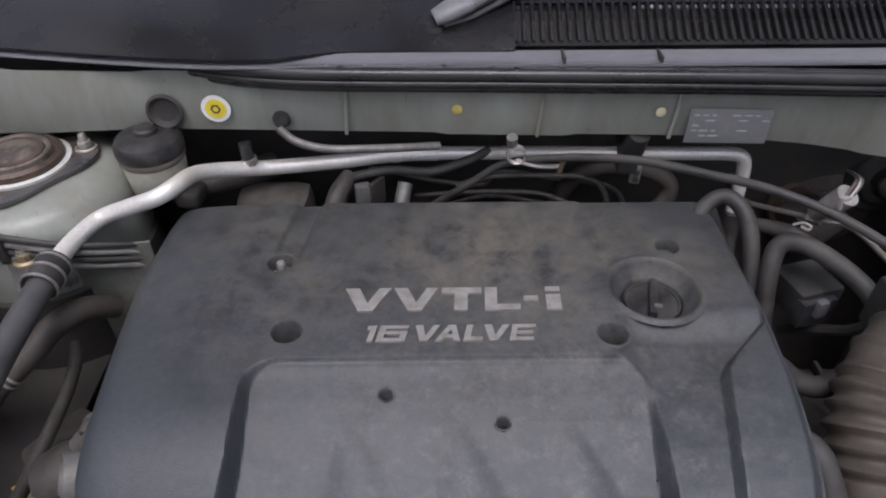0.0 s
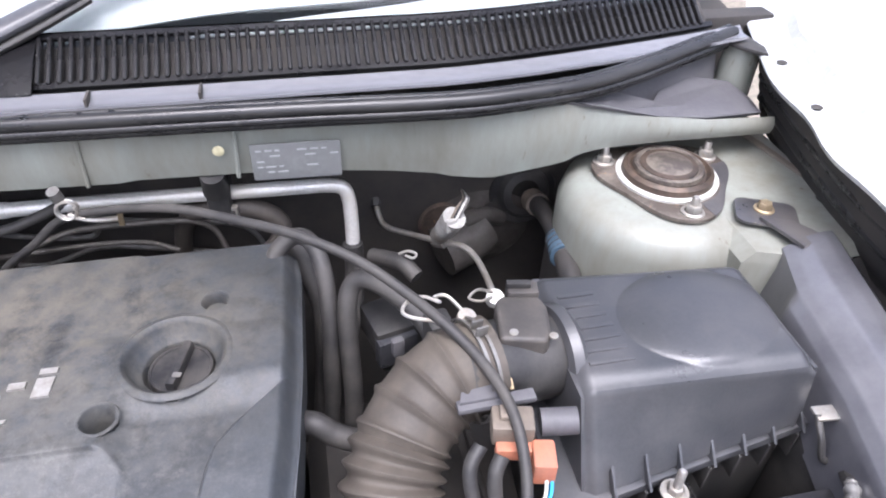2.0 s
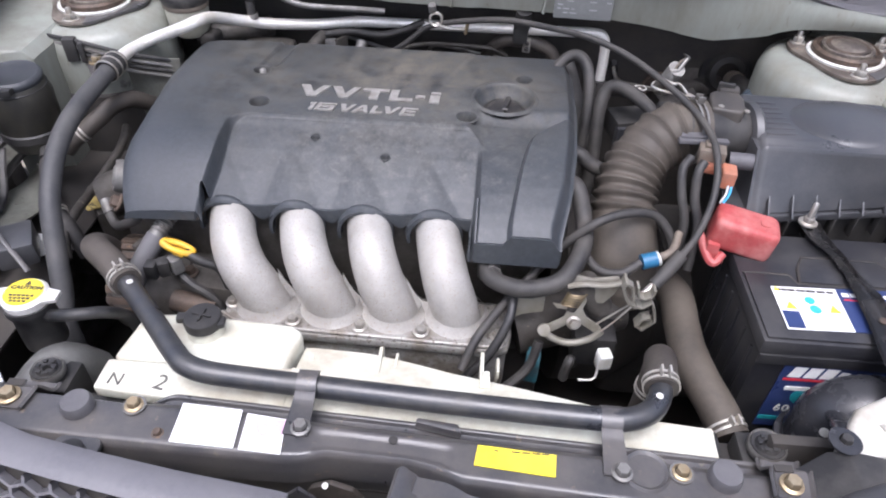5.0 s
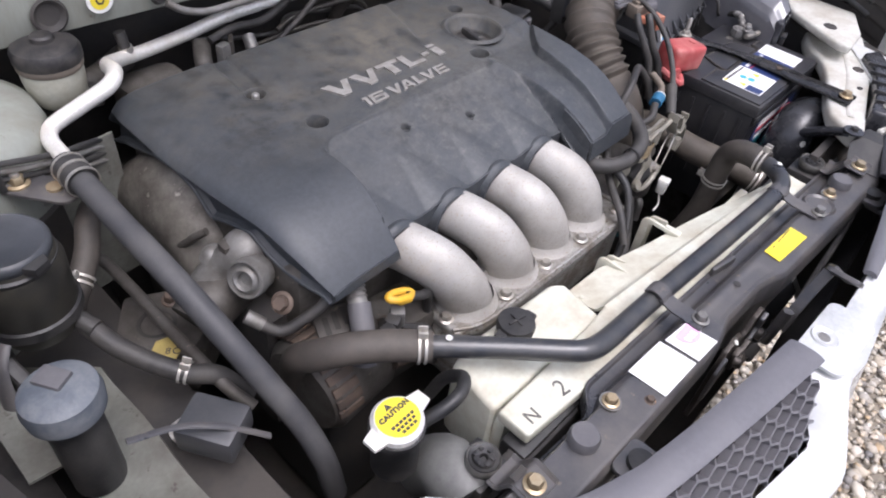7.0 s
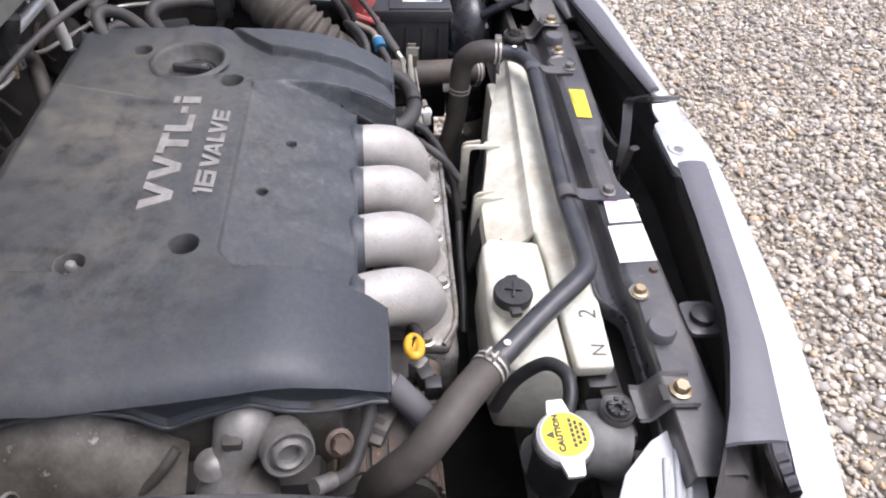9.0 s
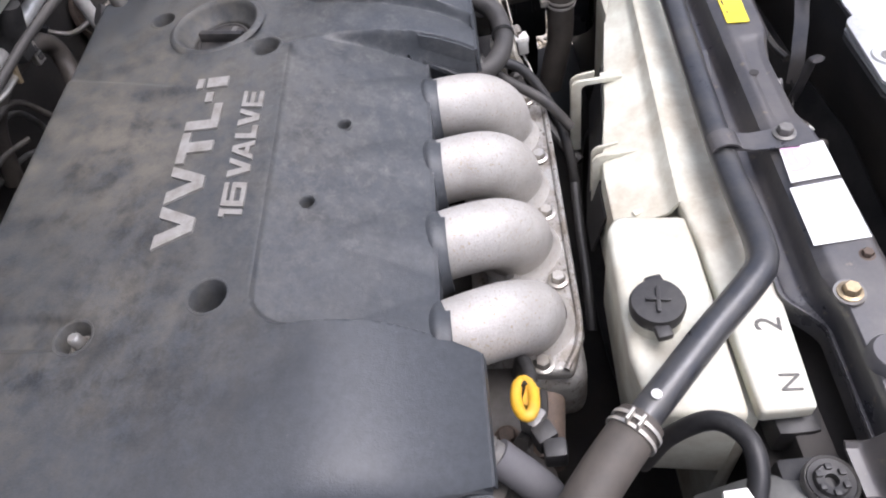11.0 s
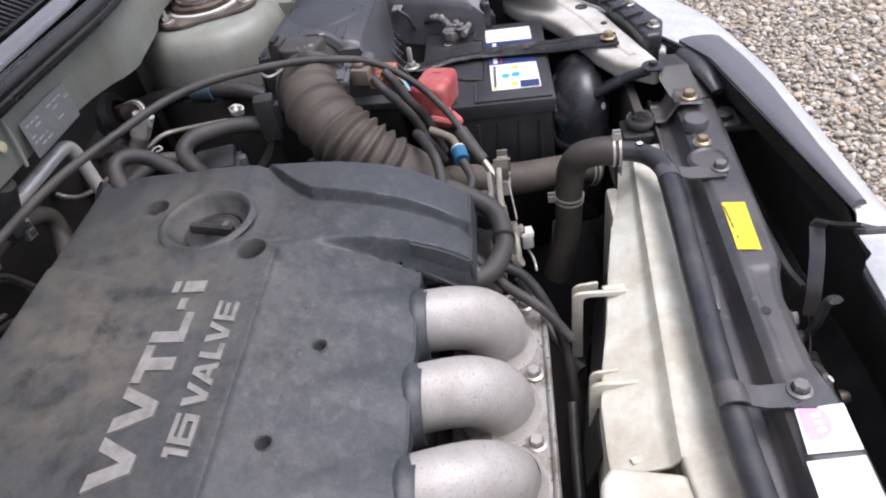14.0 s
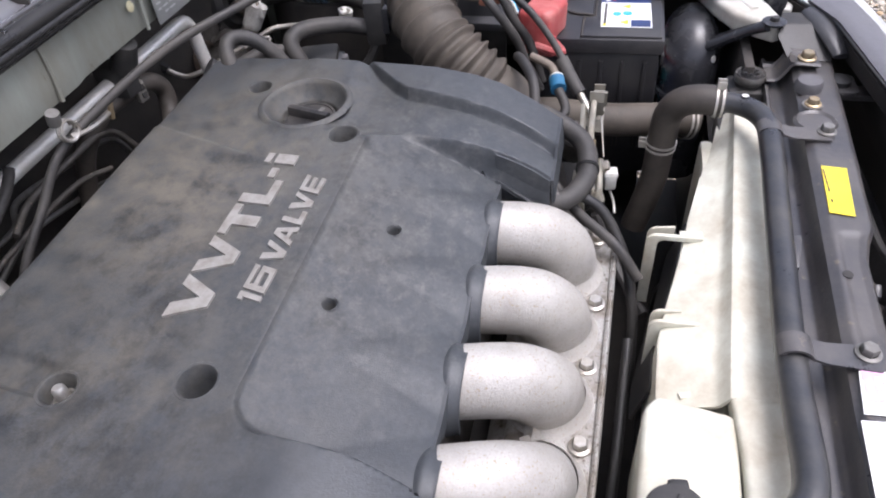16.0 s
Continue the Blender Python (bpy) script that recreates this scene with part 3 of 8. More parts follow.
b = bmesh.new()
PITCH, ROW = 0.0250, 0.172
for r in range(6):
    for c in range(15):
        x0, v0 = -0.325 + PITCH * (c + 0.5 * (r % 2)), ROW * (r + 0.45)
        rim = [(x0 - 0.5 * PITCH, v0 - 0.28 * ROW), (x0 - 0.5 * PITCH, v0 + 0.28 * ROW), (x0, v0 + 0.72 * ROW), (x0 + 0.5 * PITCH, v0 + 0.28 * ROW)]
        for (xa, va), (xb, vb) in zip(rim, rim[1:]):
            if max(va, vb) > 1.0 or xb > 0.028:
                continue
            p, q = mesh_at(xa, va), mesh_at(xb, vb)
            side = (q - p).cross(Vector((0, -0.85, 0.52))).normalized() * 0.0013
            back = Vector((0, 0.0075, -0.0045))
            vs = [b.verts.new(k) for k in (p - side, q - side, q + side, p + side, p - side + back, q - side + back, q + side + back, p + side + back)]
            for f in ((0, 1, 2, 3), (0, 4, 5, 1), (3, 2, 6, 7)):
                b.faces.new([vs[k] for k in f])
bmesh.ops.recalc_face_normals(b, faces=b.faces)
part("grille_mesh", b, M_HONEY, bumper, "grey honeycomb grille mesh", smooth=False)
part("mesh_backing", sheet(lambda u, v: tuple(mesh_at(-0.327 + 0.355 * u, v) + Vector((0, 0.012, -0.008))), 30, 4, 0.003), M_DARK, bumper, "black inside behind the mesh")
part("grille_pad", pad(-0.327, 0.030, PAD_L), M_HONEY, bumper, "smooth grey plastic grille trim")
part("grille_pad", pad(0.192, 0.545, PAD_R), M_HONEY, bumper, "smooth grey plastic grille trim")
b = prism(rounded(0.10, 0.05, 0.012), 0, 0.004, 0.001, Matrix.Translation((0.088, -0.143, 0.7575)) @ Matrix.Rotation(radians(-2), 4, "Z"))
part("fixing_tab", b, M_PAINT, bumper, "white bumper fixing tab")
part("clip_hole", lathe([(0.0, 0.0), (0.007, 0.0), (0.010, 0.002), (0.013, 0.003), (0.014, 0.001)], (0.078, -0.134, 0.7605)), M_PAINT, bumper, "round clip recess")

# raised bonnet over the rear of the bay
def bonnet_f(u, v):
    x = CX - 0.60 + 1.20 * u
    d = 1.0 * v
    return (x, 0.76 - 0.27 * d, 1.12 + 0.94 * d + 0.05 * math.sin(u * math.pi) * 0.5)


part("recess_bolt", lathe([(0, 0.0015), (0.006, 0.001), (0.0065, 0)], (0.078, -0.134, 0.7610), seg=18), M_GREYDISC, bumper)
part("bonnet", sheet(bonnet_f, 16, 12, 0.02), mat("bonnet_underside", (0.36, 0.37, 0.365), 0.45, other=(0.27, 0.275, 0.27), amount=0.4, scale=6), car, "raised bonnet with a dull underside")


# ---- cowl, weather strip, windscreen ----
def cowl_y(x):
    """How far the rear trim swings back at the sides."""
    return 0.0 + 0.26 * max(0.0, abs(x - CX) - 0.33) ** 1.4


cowl = thing("cowl_panel", (CX, 0.70, 0.95), "black plastic cowl panel below the windscreen, wet", "cowl panel")


def lip_f(u, v):
    x = CX - 0.70 + 1.40 * u
    return (x, 0.649 + cowl_y(x) + 0.022 * v, 0.9495 + 0.005 * v - 0.003 * math.sin(v * math.pi))


part("front_lip", sheet(lip_f, 60, 5, 0.003), mat("wet_body_paint", (0.22, 0.22, 0.235), 0.14, other=(0.13, 0.13, 0.137), amount=0.3, scale=2.5, sharp=0.5, bump=0.02, coat=0.5, stretch=(0.3, 1, 1)), cowl, "wet silver painted front lip")


def left_f(u, v):
    x = CX - 0.70 + 0.66 * u
    y0 = 0.651 + 0.018 * step(-0.185, -0.095, x)
    return (x, y0 + cowl_y(x) + (0.743 - y0) * v, 0.9555 + 0.030 * v + 0.006 * math.sin(v * math.pi) - 0.012 * math.exp(-((x + 0.12) / 0.10) ** 2) * math.sin(v * math.pi))


for x in (0.126, 0.224):
    part("lip_joint", box((x - 0.0012, 0.650, 0.9490), (x + 0.0012, 0.671, 0.9562), 0.0004), M_DARK, cowl)
part("solid_cover", sheet(left_f, 40, 10, 0.003), M_COWL, cowl)


def under_f(u, v):
    x = 0.065 + 0.72 * u
    return (x, 0.684 + cowl_y(x) + 0.046 * v, 0.946 + 0.027 * v)


part("grille_tray", sheet(under_f, 40, 4, 0.002), M_DARK, cowl, "dark tray below the slats")
for k in range(2):
    e = lambda u, v, k=k: (0.070 + 0.715 * u, 0.681 + cowl_y(0.07 + 0.715 * u) + (0.048 * k) + 0.006 * v, 0.955 + 0.027 * k + 0.003 * v)
    part("grille_edge", sheet(e, 40, 2, 0.004), M_COWL, cowl)
slat_me = None
for k in range(74):
    x = 0.080 + k * (0.690 / 73)
    if slat_me is None:
        sb = box((-0.0021, -0.026, -0.004), (0.0021, 0.026, 0.004), 0.001, seg=1, m=Matrix.Rotation(radians(30), 4, "X"))
        first = part("slat", sb, M_COWL, cowl)
        slat_me = first.data
        base = origin(cowl)
        for vert in slat_me.vertices:
            vert.co += base
        ob = first
    else:
        ob = new("slat", slat_me)
        ob.parent = cowl
    ob.location = Vector((x, 0.708 + cowl_y(x), 0.969)) - origin(cowl)

strip_pts = [(-0.60, 0.800, 0.945), (-0.494, 0.761, 0.942), (-0.393, 0.714, 0.941), (-0.281, 0.684, 0.941), (-0.158, 0.652, 0.941), (0.069, 0.640, 0.942), (0.293, 0.630, 0.943), (0.452, 0.622, 0.943), (0.530, 0.626, 0.944), (0.598, 0.636, 0.945), (0.660, 0.659, 0.946), (0.723, 0.689, 0.947), (0.770, 0.711, 0.948), (0.808, 0.729, 0.949)]
strip = thing("weather_strip", (CX, 0.61, 0.93), "black rubber weather strip along the bulkhead edge", "weather strip")
part("seal_tube", tube(strip_pts, 0.0072, 12), M_STRIP, strip)
part("seal_lip", tube([(x, y - 0.003, z - 0.0085) for x, y, z in strip_pts], 0.0042, 10), M_STRIP, strip)
part("seal_foot", tube([(x, y + 0.002, z - 0.015) for x, y, z in strip_pts], 0.0046, 10), M_STRIP, strip)
part("seal_flange", tube([(x, y + 0.0105, z + 0.001) for x, y, z in strip_pts], 0.0045, 10), M_STRIP, strip)
rng = random.Random(8)
for k in range(16):
    x = rng.uniform(-0.15, 0.45)
    y = lerp([(p[0], p[1]) for p in strip_pts], x)
    part("water_bead", lathe([(0.0, 0.0022), (0.0024, 0.0016), (0.0034, 0.0)], (x, y + rng.uniform(-0.001, 0.004), 0.9482), seg=10), M_GLASS, strip, "bead of rain water")


def glass_f(u, v):
    x = CX - 0.72 + 1.44 * u
    return (x, 0.742 + cowl_y(x) + 0.75 * v, 0.984 + 0.42 * v + 0.03 * math.sin(u * math.pi) * v)


windscreen = thing("windscreen", (CX, 0.75, 0.98), "laminated windscreen with rain drops", "windscreen")
glass = part("pane", sheet(glass_f, 40, 24, 0.005), M_GLASS, windscreen)
part("shade_band", sheet(lambda u, v: tuple(Vector(glass_f(u, v * 0.006)) + Vector((0, 0.004, -0.008))), 40, 4, 0.001), M_DARK, windscreen, "black ceramic edge band")
part("cabin_dark", sheet(lambda u, v: (CX - 0.75 + 1.5 * u, 0.80 + 0.8 * v, 0.93 + 0.10 * v), 4, 4, 0.01), M_DARK, windscreen, "dark dashboard behind the glass")
# White sheets behind the glass imitate the sky's reflection; gaps leave its dark bands.
shade = thing("glass_reflection", (CX, 0.80, 0.98), "added pale sheets imitating sky reflected in the wet windscreen", "sun shade")
M_SKYREFLECT = mat("reflected_sky_white", (0.88, 0.89, 0.90), 0.4, 0.0, other=(0.80, 0.82, 0.83), amount=0.3, scale=7)


def reflection_part(x0, x1, lo, hi):
    def f(u, v):
        x = x0 + (x1 - x0) * u
        a, c = lerp(lo, x), lerp(hi, x)
        g = Vector(glass_f((x - CX + 0.72) / 1.44, a + (c - a) * v))
        return tuple(g + Vector((0, 0.010, -0.016)))
    return sheet(f, 40, 8, 0.002)


part("lower_reflection", reflection_part(-0.30, 0.09, [(-1, 0.0), (1, 0.0)], [(-0.30, 0.010), (-0.141, 0.025), (-0.09, 0.031), (-0.037, 0.046), (0.026, 0.067), (0.05, 0.085), (0.06, 0.25), (0.09, 0.25)]), M_SKYREFLECT, shade)
part("lower_reflection", reflection_part(0.21, 0.82, [(-1, 0.0), (1, 0.0)], [(0.21, 0.001), (0.30, 0.016), (0.425, 0.030), (0.491, 0.040), (0.82, 0.09)]), M_SKYREFLECT, shade)
part("upper_reflection", reflection_part(0.075, 0.82, [(0.075, 0.0), (0.088, 0.0), (0.143, 0.015), (0.228, 0.028), (0.264, 0.032), (0.425, 0.041), (0.491, 0.051), (0.82, 0.11)], [(-1, 0.7), (1, 0.7)]), M_SKYREFLECT, shade)
part("upper_reflection", reflection_part(-0.58, 0.03, [(-0.58, 0.050), (-0.143, 0.049), (-0.091, 0.053), (-0.037, 0.056), (0.018, 0.070), (0.03, 0.076)], [(-0.58, 0.074), (-0.045, 0.074), (-0.035, 0.30), (0.03, 0.30)]), M_SKYREFLECT, shade)


def wheel(side):
    t = part("wheel", lathe([(0.17, -0.09), (0.27, -0.095), (0.305, -0.08), (0.31, 0.0), (0.305, 0.08), (0.27, 0.095), (0.17, 0.09)], (CX + side * 0.72, 0.40, 0.31), (1, 0, 0), seg=40), M_RUBBER, car, "black road tyre")
    part("rim", lathe([(0, 0.03), (0.12, 0.05), (0.165, 0.08), (0.172, 0.09), (0.172, -0.09), (0, -0.05)], (CX + side * 0.72, 0.40, 0.31), (side, 0, 0), seg=32), M_GREYDISC, t)


wheel(1)
wheel(-1)
# ---- engine cover ----
COVER_L = [(0.225, -0.250), (0.25, -0.260), (0.286, -0.269), (0.341, -0.275), (0.40, -0.281), (0.48, -0.287), (0.57, -0.284), (0.62, -0.277)]
COVER_R = [(0.225, 0.262), (0.28, 0.274), (0.36, 0.284), (0.44, 0.290), (0.56, 0.293), (0.585, 0.291), (0.60, 0.283), (0.62, 0.268)]
RUN_X = [-0.140, -0.053, 0.031, 0.116]


def cover_front(x):
    """How far forward the cover's edge reaches."""
    if x < -0.168:
        return 0.2335
    return 0.214 if x > 0.161 else 0.262


ARM = [(0.228, 0.203), (0.297, 0.213), (0.345, 0.222), (0.362, 0.226), (0.378, 0.238), (0.425, 0.286)]
LIP = [(0.229, 0.752), (0.27, 0.757), (0.295, 0.758), (0.318, 0.766), (0.342, 0.781), (0.375, 0.773), (0.408, 0.761), (0.430, 0.786), (0.46, 0.797), (0.50, 0.793), (0.53, 0.783), (0.58, 0.765), (0.62, 0.745)]
NOSE = [(0.214, 0.040), (0.228, 0.030), (0.245, 0.021), (0.270, 0.011), (0.300, 0.004), (0.340, 0.0)]
FIELD = [(0.225, 0.740), (0.262, 0.7640), (0.300, 0.7860), (0.329, 0.8005), (0.351, 0.8095), (0.372, 0.8190), (0.377, 0.8205)]


def cover_z(x, y):
    left, right = lerp(COVER_L, y), lerp(COVER_R, y)
    z = 0.823 - 0.003 * step(0.5, 0.60, y) - 0.024 * step(0.592, 0.622, y)
    fall = max(0.0, (0.345 - y) / 0.12)
    # the left shoulder falls away to its edge and to the front
    s = min(1.0, max(0.0, (-0.140 - x) / (-0.140 - left)))
    z_sh = z - 0.060 * fall ** 2.1 - 0.006 * s ** 2.2 - 0.014 * s ** 14 * (1 - 0.8 * min(1.0, fall))
    if x > 0.1:
        # right arm: an outer ridge above an inner step, ending in a steep nose
        c = lerp(ARM, y)
        z_sh = z - 0.0125 * (1 - step(c - 0.0032, c + 0.0028, x)) * step(0.432, 0.398, y) * step(0.140, 0.168, x)
        z_sh -= lerp(NOSE, y)
    # central field in front, lower, between the shoulders, with round rear corners
    x_in = -0.157 - 0.12 * max(0.0, 0.295 - y)
    x_out = 0.164
    k = max(0.0, (y - 0.352) / 0.026)
    k = 0.026 * (1 - math.sqrt(max(0.0, 1 - min(k, 1.0) ** 2)))
    w = step(x_in + k - 0.003, x_in + k + 0.0045, x) * (1 - step(x_out - k - 0.0045, x_out - k + 0.0035, x)) * step(0.3790, 0.3760, y)
    z_mid = lerp(FIELD, y) - 0.0016 + 0.0016 * step(0.366, 0.345, y)
    # pointed swells that widen to the collars
    for rx in RUN_X:
        t = (0.330 - y) / 0.068
        if t > 0:
            cx = rx - 0.006 - 0.016 * (1 - min(t, 1.0))
            half = 0.007 + 0.031 * min(t, 1.2)
            d = abs(x - cx) / half
            if d < 1:
                z_mid += 0.0060 * min(t, 1.2) * (1 - d * d) ** 1.5
    z = z_sh * (1 - w) + min(z_mid, z_sh + 0.002) * w
    # the right edge rolls over
    z -= 0.018 * step(right - 0.014, right, x)
    # shallow troughs: behind the stud, and beside the filler
    t = x + 0.146 - (y - 0.5) * 0.12
    z -= 0.004 * step(-0.016, -0.010, t) * (1 - step(0.008, 0.014, t)) * step(0.50, 0.515, y)
    z -= 0.0022 * step(0.108, 0.116, x - 0.35 * (y - 0.5)) * step(0.475, 0.49, y)
    return z


def cover_f(u, v):
    y1 = 0.620
    yy = 0.26 + (y1 - 0.26) * v
    x = lerp(COVER_L, yy) * (1 - u) + lerp(COVER_R, yy) * u
    y0 = cover_front(x)
    y = y0 + (0.30 - y0) * v / 0.12 if v < 0.12 else 0.30 + (y1 - 0.30) * (v - 0.12) / 0.88
    x = lerp(COVER_L, y) * (1 - u) + lerp(COVER_R, y) * u
    return (x, y, cover_z(x, y))


cover = thing("engine_cover", (0.0, 0.42, 0.80), "dusty dark blue-grey plastic engine cover over the cylinder head", "engine cover")


def punch(b, holes):
    """Takes round holes out of the shell."""
    gone = [f for f in b.faces if any(math.hypot(f.calc_center_median().x - x, f.calc_center_median().y - y) < r for x, y, r in holes)]
    bmesh.ops.delete(b, geom=gone, context="FACES")
    return b


HOLES = [(-0.131, 0.407, 0.0134), (0.143, 0.401, 0.0134), (0.220, 0.517, 0.0120), (-0.151, 0.496, 0.0124), (-0.045, 0.351, 0.0058), (0.046, 0.329, 0.0058), (0.1925, 0.4565, 0.0425)]
part("shell", punch(sheet(cover_f, 400, 280, 0.0015), HOLES), M_COVER, cover)
part("step_wall", sheet(lambda u, v: (0.1632, 0.2145 + 0.050 * u, (cover_z(0.170, 0.2145 + 0.050 * u) - 0.002) * (1 - v) + 0.743 * v), 16, 4, 0.002), M_COVER, cover)
part("step_wall", sheet(lambda u, v: (-0.1685, 0.2340 + 0.032 * u, (cover_z(-0.1765, 0.2340 + 0.032 * u) - 0.001) * (1 - v) + 0.757 * v), 16, 4, 0.002), M_COVER, cover)


def well(cx, cy, r, depth, rim, z=None):
    """A clean-edged round well let into the cover."""
    z = max(cover_z(cx + d * (r + rim + 0.004), cy) for d in (-1, 1)) if z is None else z
    part("bolt_well", lathe([(0, -depth), (r * 0.96, -depth), (r, -0.002), (r + 0.0012, 0.0001), (r + rim * 0.7, 0.0003), (r + rim, -0.0006)], (cx, cy, z), seg=32), M_COVER, cover)


well(-0.131, 0.407, 0.0122, 0.030, 0.0038)
well(0.143, 0.401, 0.0122, 0.030, 0.0038)
well(0.220, 0.517, 0.0106, 0.012, 0.0040)
well(-0.151, 0.496, 0.0112, 0.014, 0.0038)
well(-0.045, 0.351, 0.0050, 0.022, 0.0024, 0.5 * (cover_z(-0.055, 0.351) + cover_z(-0.035, 0.351)))
well(0.046, 0.329, 0.0050, 0.022, 0.0024, 0.5 * (cover_z(0.036, 0.329) + cover_z(0.056, 0.329)))
part("filler_ring", lathe([(0.0285, -0.040), (0.0285, -0.0175), (0.0300, -0.0155), (0.0335, -0.0130), (0.0378, -0.0035), (0.0392, -0.0004), (0.0415, 0.0012), (0.0440, 0.0010), (0.0470, -0.0014)], (0.1925, 0.4565, 0.8232), seg=64), M_COVER, cover, "dished ring round the oil filler")
part("filler_floor", lathe([(0, 0), (0.036, 0)], (0.193, 0.457, 0.794), seg=32), M_CAP, cover)


# skirts below the left and right edges
def skirt(pts, low, flare=0.0):
    def f(u, v):
        i = u * (len(pts) - 1)
        k = min(int(i), len(pts) - 2)
        t = i - k
        x, y = pts[k][0] * (1 - t) + pts[k + 1][0] * t, pts[k][1] * (1 - t) + pts[k + 1][1] * t
        top = cover_z(x, y) - 0.002
        return (x - flare * v ** 1.3, y, top + (min(low(y), top - 0.004) - top) * v)
    return sheet(f, 90, 4, 0.003)


LIP_X = [(0.229, -0.255), (0.27, -0.267), (0.34, -0.275), (0.41, -0.281), (0.47, -0.286), (0.55, -0.286), (0.62, -0.281)]


def left_skirt(u, v):
    y = 0.2345 + 0.385 * u
    x0 = lerp(COVER_L, y)
    a, b = Vector((x0 + 0.0005, y, cover_z(x0, y))), Vector((lerp(LIP_X, y), y, lerp(LIP, y)))
    return tuple(a.lerp(b, v) + Vector(((0.012 * step(0.0, 0.5, v) - 0.0075 * step(0.88, 1.0, v)) * step(0.230, 0.250, y), 0, 0)))


part("side_skirt", sheet(left_skirt, 120, 20, 0.003), M_COVER, cover)
part("lip_bead", tube([left_skirt(k / 50, 1.0) for k in range(51)], 0.0022, 8, 2), M_COVER, cover)
part("corner_skirt", sheet(lambda u, v: (-0.2530 + 0.0850 * u, 0.2337 - 0.001 * v, (cover_z(-0.2525 + 0.0835 * u, 0.2337) - 0.0005) * (1 - v) + (0.7555 + 0.0035 * u) * v), 20, 4, 0.002), M_COVER, cover)
right_edge = [(lerp(COVER_R, 0.2145 + 0.4015 * k / 40) - 0.001, 0.2145 + 0.4015 * k / 40) for k in range(41)]
part("side_skirt", skirt(right_edge, lambda y: 0.770 - 0.027 * step(0.40, 0.25, y)), M_COVER, cover)
part("nose_skirt", sheet(lambda u, v: (0.1635 + 0.0975 * u, 0.2140 - 0.002 * v, (cover_z(0.1690 + 0.0905 * u, 0.2145) - 0.001) * (1 - v) + 0.743 * v), 24, 4, 0.003), M_COVER, cover)
part("front_skirt", sheet(lambda u, v: (-0.160 + 0.320 * u, 0.2625, cover_z(-0.160 + 0.320 * u, 0.263) - 0.022 * v * (1 - 0.9 * max(math.exp(-((-0.160 + 0.320 * u - rx) / 0.034) ** 4) for rx in RUN_X))), 120, 3, 0.003), M_COVER, cover)
for rx in RUN_X:
    def collar(u, v, rx=rx):
        a = math.pi * (-0.08 + 1.16 * u)
        r = 0.0375 + 0.0030 * math.sin(math.pi * min(1, v * 1.3))
        return (rx - 0.002 + 0.88 * r * math.cos(a), 0.268 - 0.016 * v, 0.737 + 0.93 * r * math.sin(a))
    part("runner_collar", sheet(collar, 24, 5, 0.004), M_COVER, cover, "flared collar round the intake runner")
GLYPHS = {
    "V": [[(0, 1), (0.31, 1), (0.525, 0.34), (0.74, 1), (1, 1), (0.66, 0), (0.35, 0)]],
    "T": [[(0, 1), (0, 0.75), (0.33, 0.75), (0.33, 0), (0.66, 0), (0.66, 0.75), (1, 0.75), (1, 1)]],
    "L": [[(0, 1), (0, 0), (1, 0), (1, 0.25), (0.35, 0.25), (0.35, 1)]],
    "-": [[(0, 0.60), (0, 0.37), (1, 0.37), (1, 0.60)]],
    "i": [[(0, 0.66), (0, 0), (1, 0), (1, 0.66)], [(0, 1), (0, 0.79), (1, 0.79), (1, 1)]],
    "1": [[(0, 1), (0, 0.78), (0.38, 0.78), (0.38, 0), (1, 0), (1, 1)]],
    "6": [[(0, 1), (0, 0), (0.22, 0), (0.22, 1)], [(0.22, 1), (0.22, 0.8), (0.98, 0.8), (0.98, 1)], [(0.22, 0.64), (0.22, 0.45), (1, 0.45), (1, 0.64)],
          [(0.22, 0.2), (0.22, 0), (1, 0), (1, 0.2)], [(0.77, 0.45), (0.77, 0.2), (1, 0.2), (1, 0.45)]],
    "A": [[(0.38, 1), (0, 0), (0.25, 0), (0.53, 0.74), (0.53, 1)], [(0.53, 1), (0.53, 0.74), (0.75, 0), (1, 0), (0.68, 1)], [(0.40, 0.39), (0.33, 0.2), (0.69, 0.2), (0.634, 0.39)]],
    "E": [[(0, 1), (0, 0), (0.24, 0), (0.24, 1)], [(0.24, 1), (0.24, 0.8), (1, 0.8), (1, 1)], [(0.24, 0.6), (0.24, 0.4), (0.93, 0.4), (0.93, 0.6)], [(0.24, 0.2), (0.24, 0), (1, 0), (1, 0.2)]],
}


def badge(spans, y0, y1, z, depth, shear):
    """Broad raised capitals, each between two x values."""
    for ch, x0, x1 in spans:
        b = None
        for poly in GLYPHS[ch]:
            b = prism([(x0 + (x1 - x0) * u + shear * (v - 0.5) * (y1 - y0), y0 + (y1 - y0) * v) for u, v in poly], z, z + depth, 0.0, bm=b)
        part("letter", b, M_LETTER, cover, "raised silver letter", smooth=False)


badge([("V", -0.0865, -0.0455), ("V", -0.0430, -0.0035), ("T", -0.0005, 0.0350), ("L", 0.0380, 0.0690), ("-", 0.0725, 0.0850), ("i", 0.0920, 0.1050)], 0.4285, 0.4570, 0.8215, 0.0036, 0.05)
badge([("1", -0.0640, -0.0565), ("6", -0.0535, -0.0295), ("V", -0.0245, -0.0035), ("A", -0.0045, 0.0165), ("L", 0.0190, 0.0345), ("V", 0.0335, 0.0550), ("E", 0.0575, 0.0775)], 0.3930, 0.4110, 0.8215, 0.0034, 0.22)
b = lathe([(0.0045, 0), (0.0045, 0.016), (0.003, 0.018), (0, 0.018)], (-0.151, 0.496, 0.806), seg=12)
b = hexbolt((-0.151, 0.496, 0.811), af=0.009, bm=b)
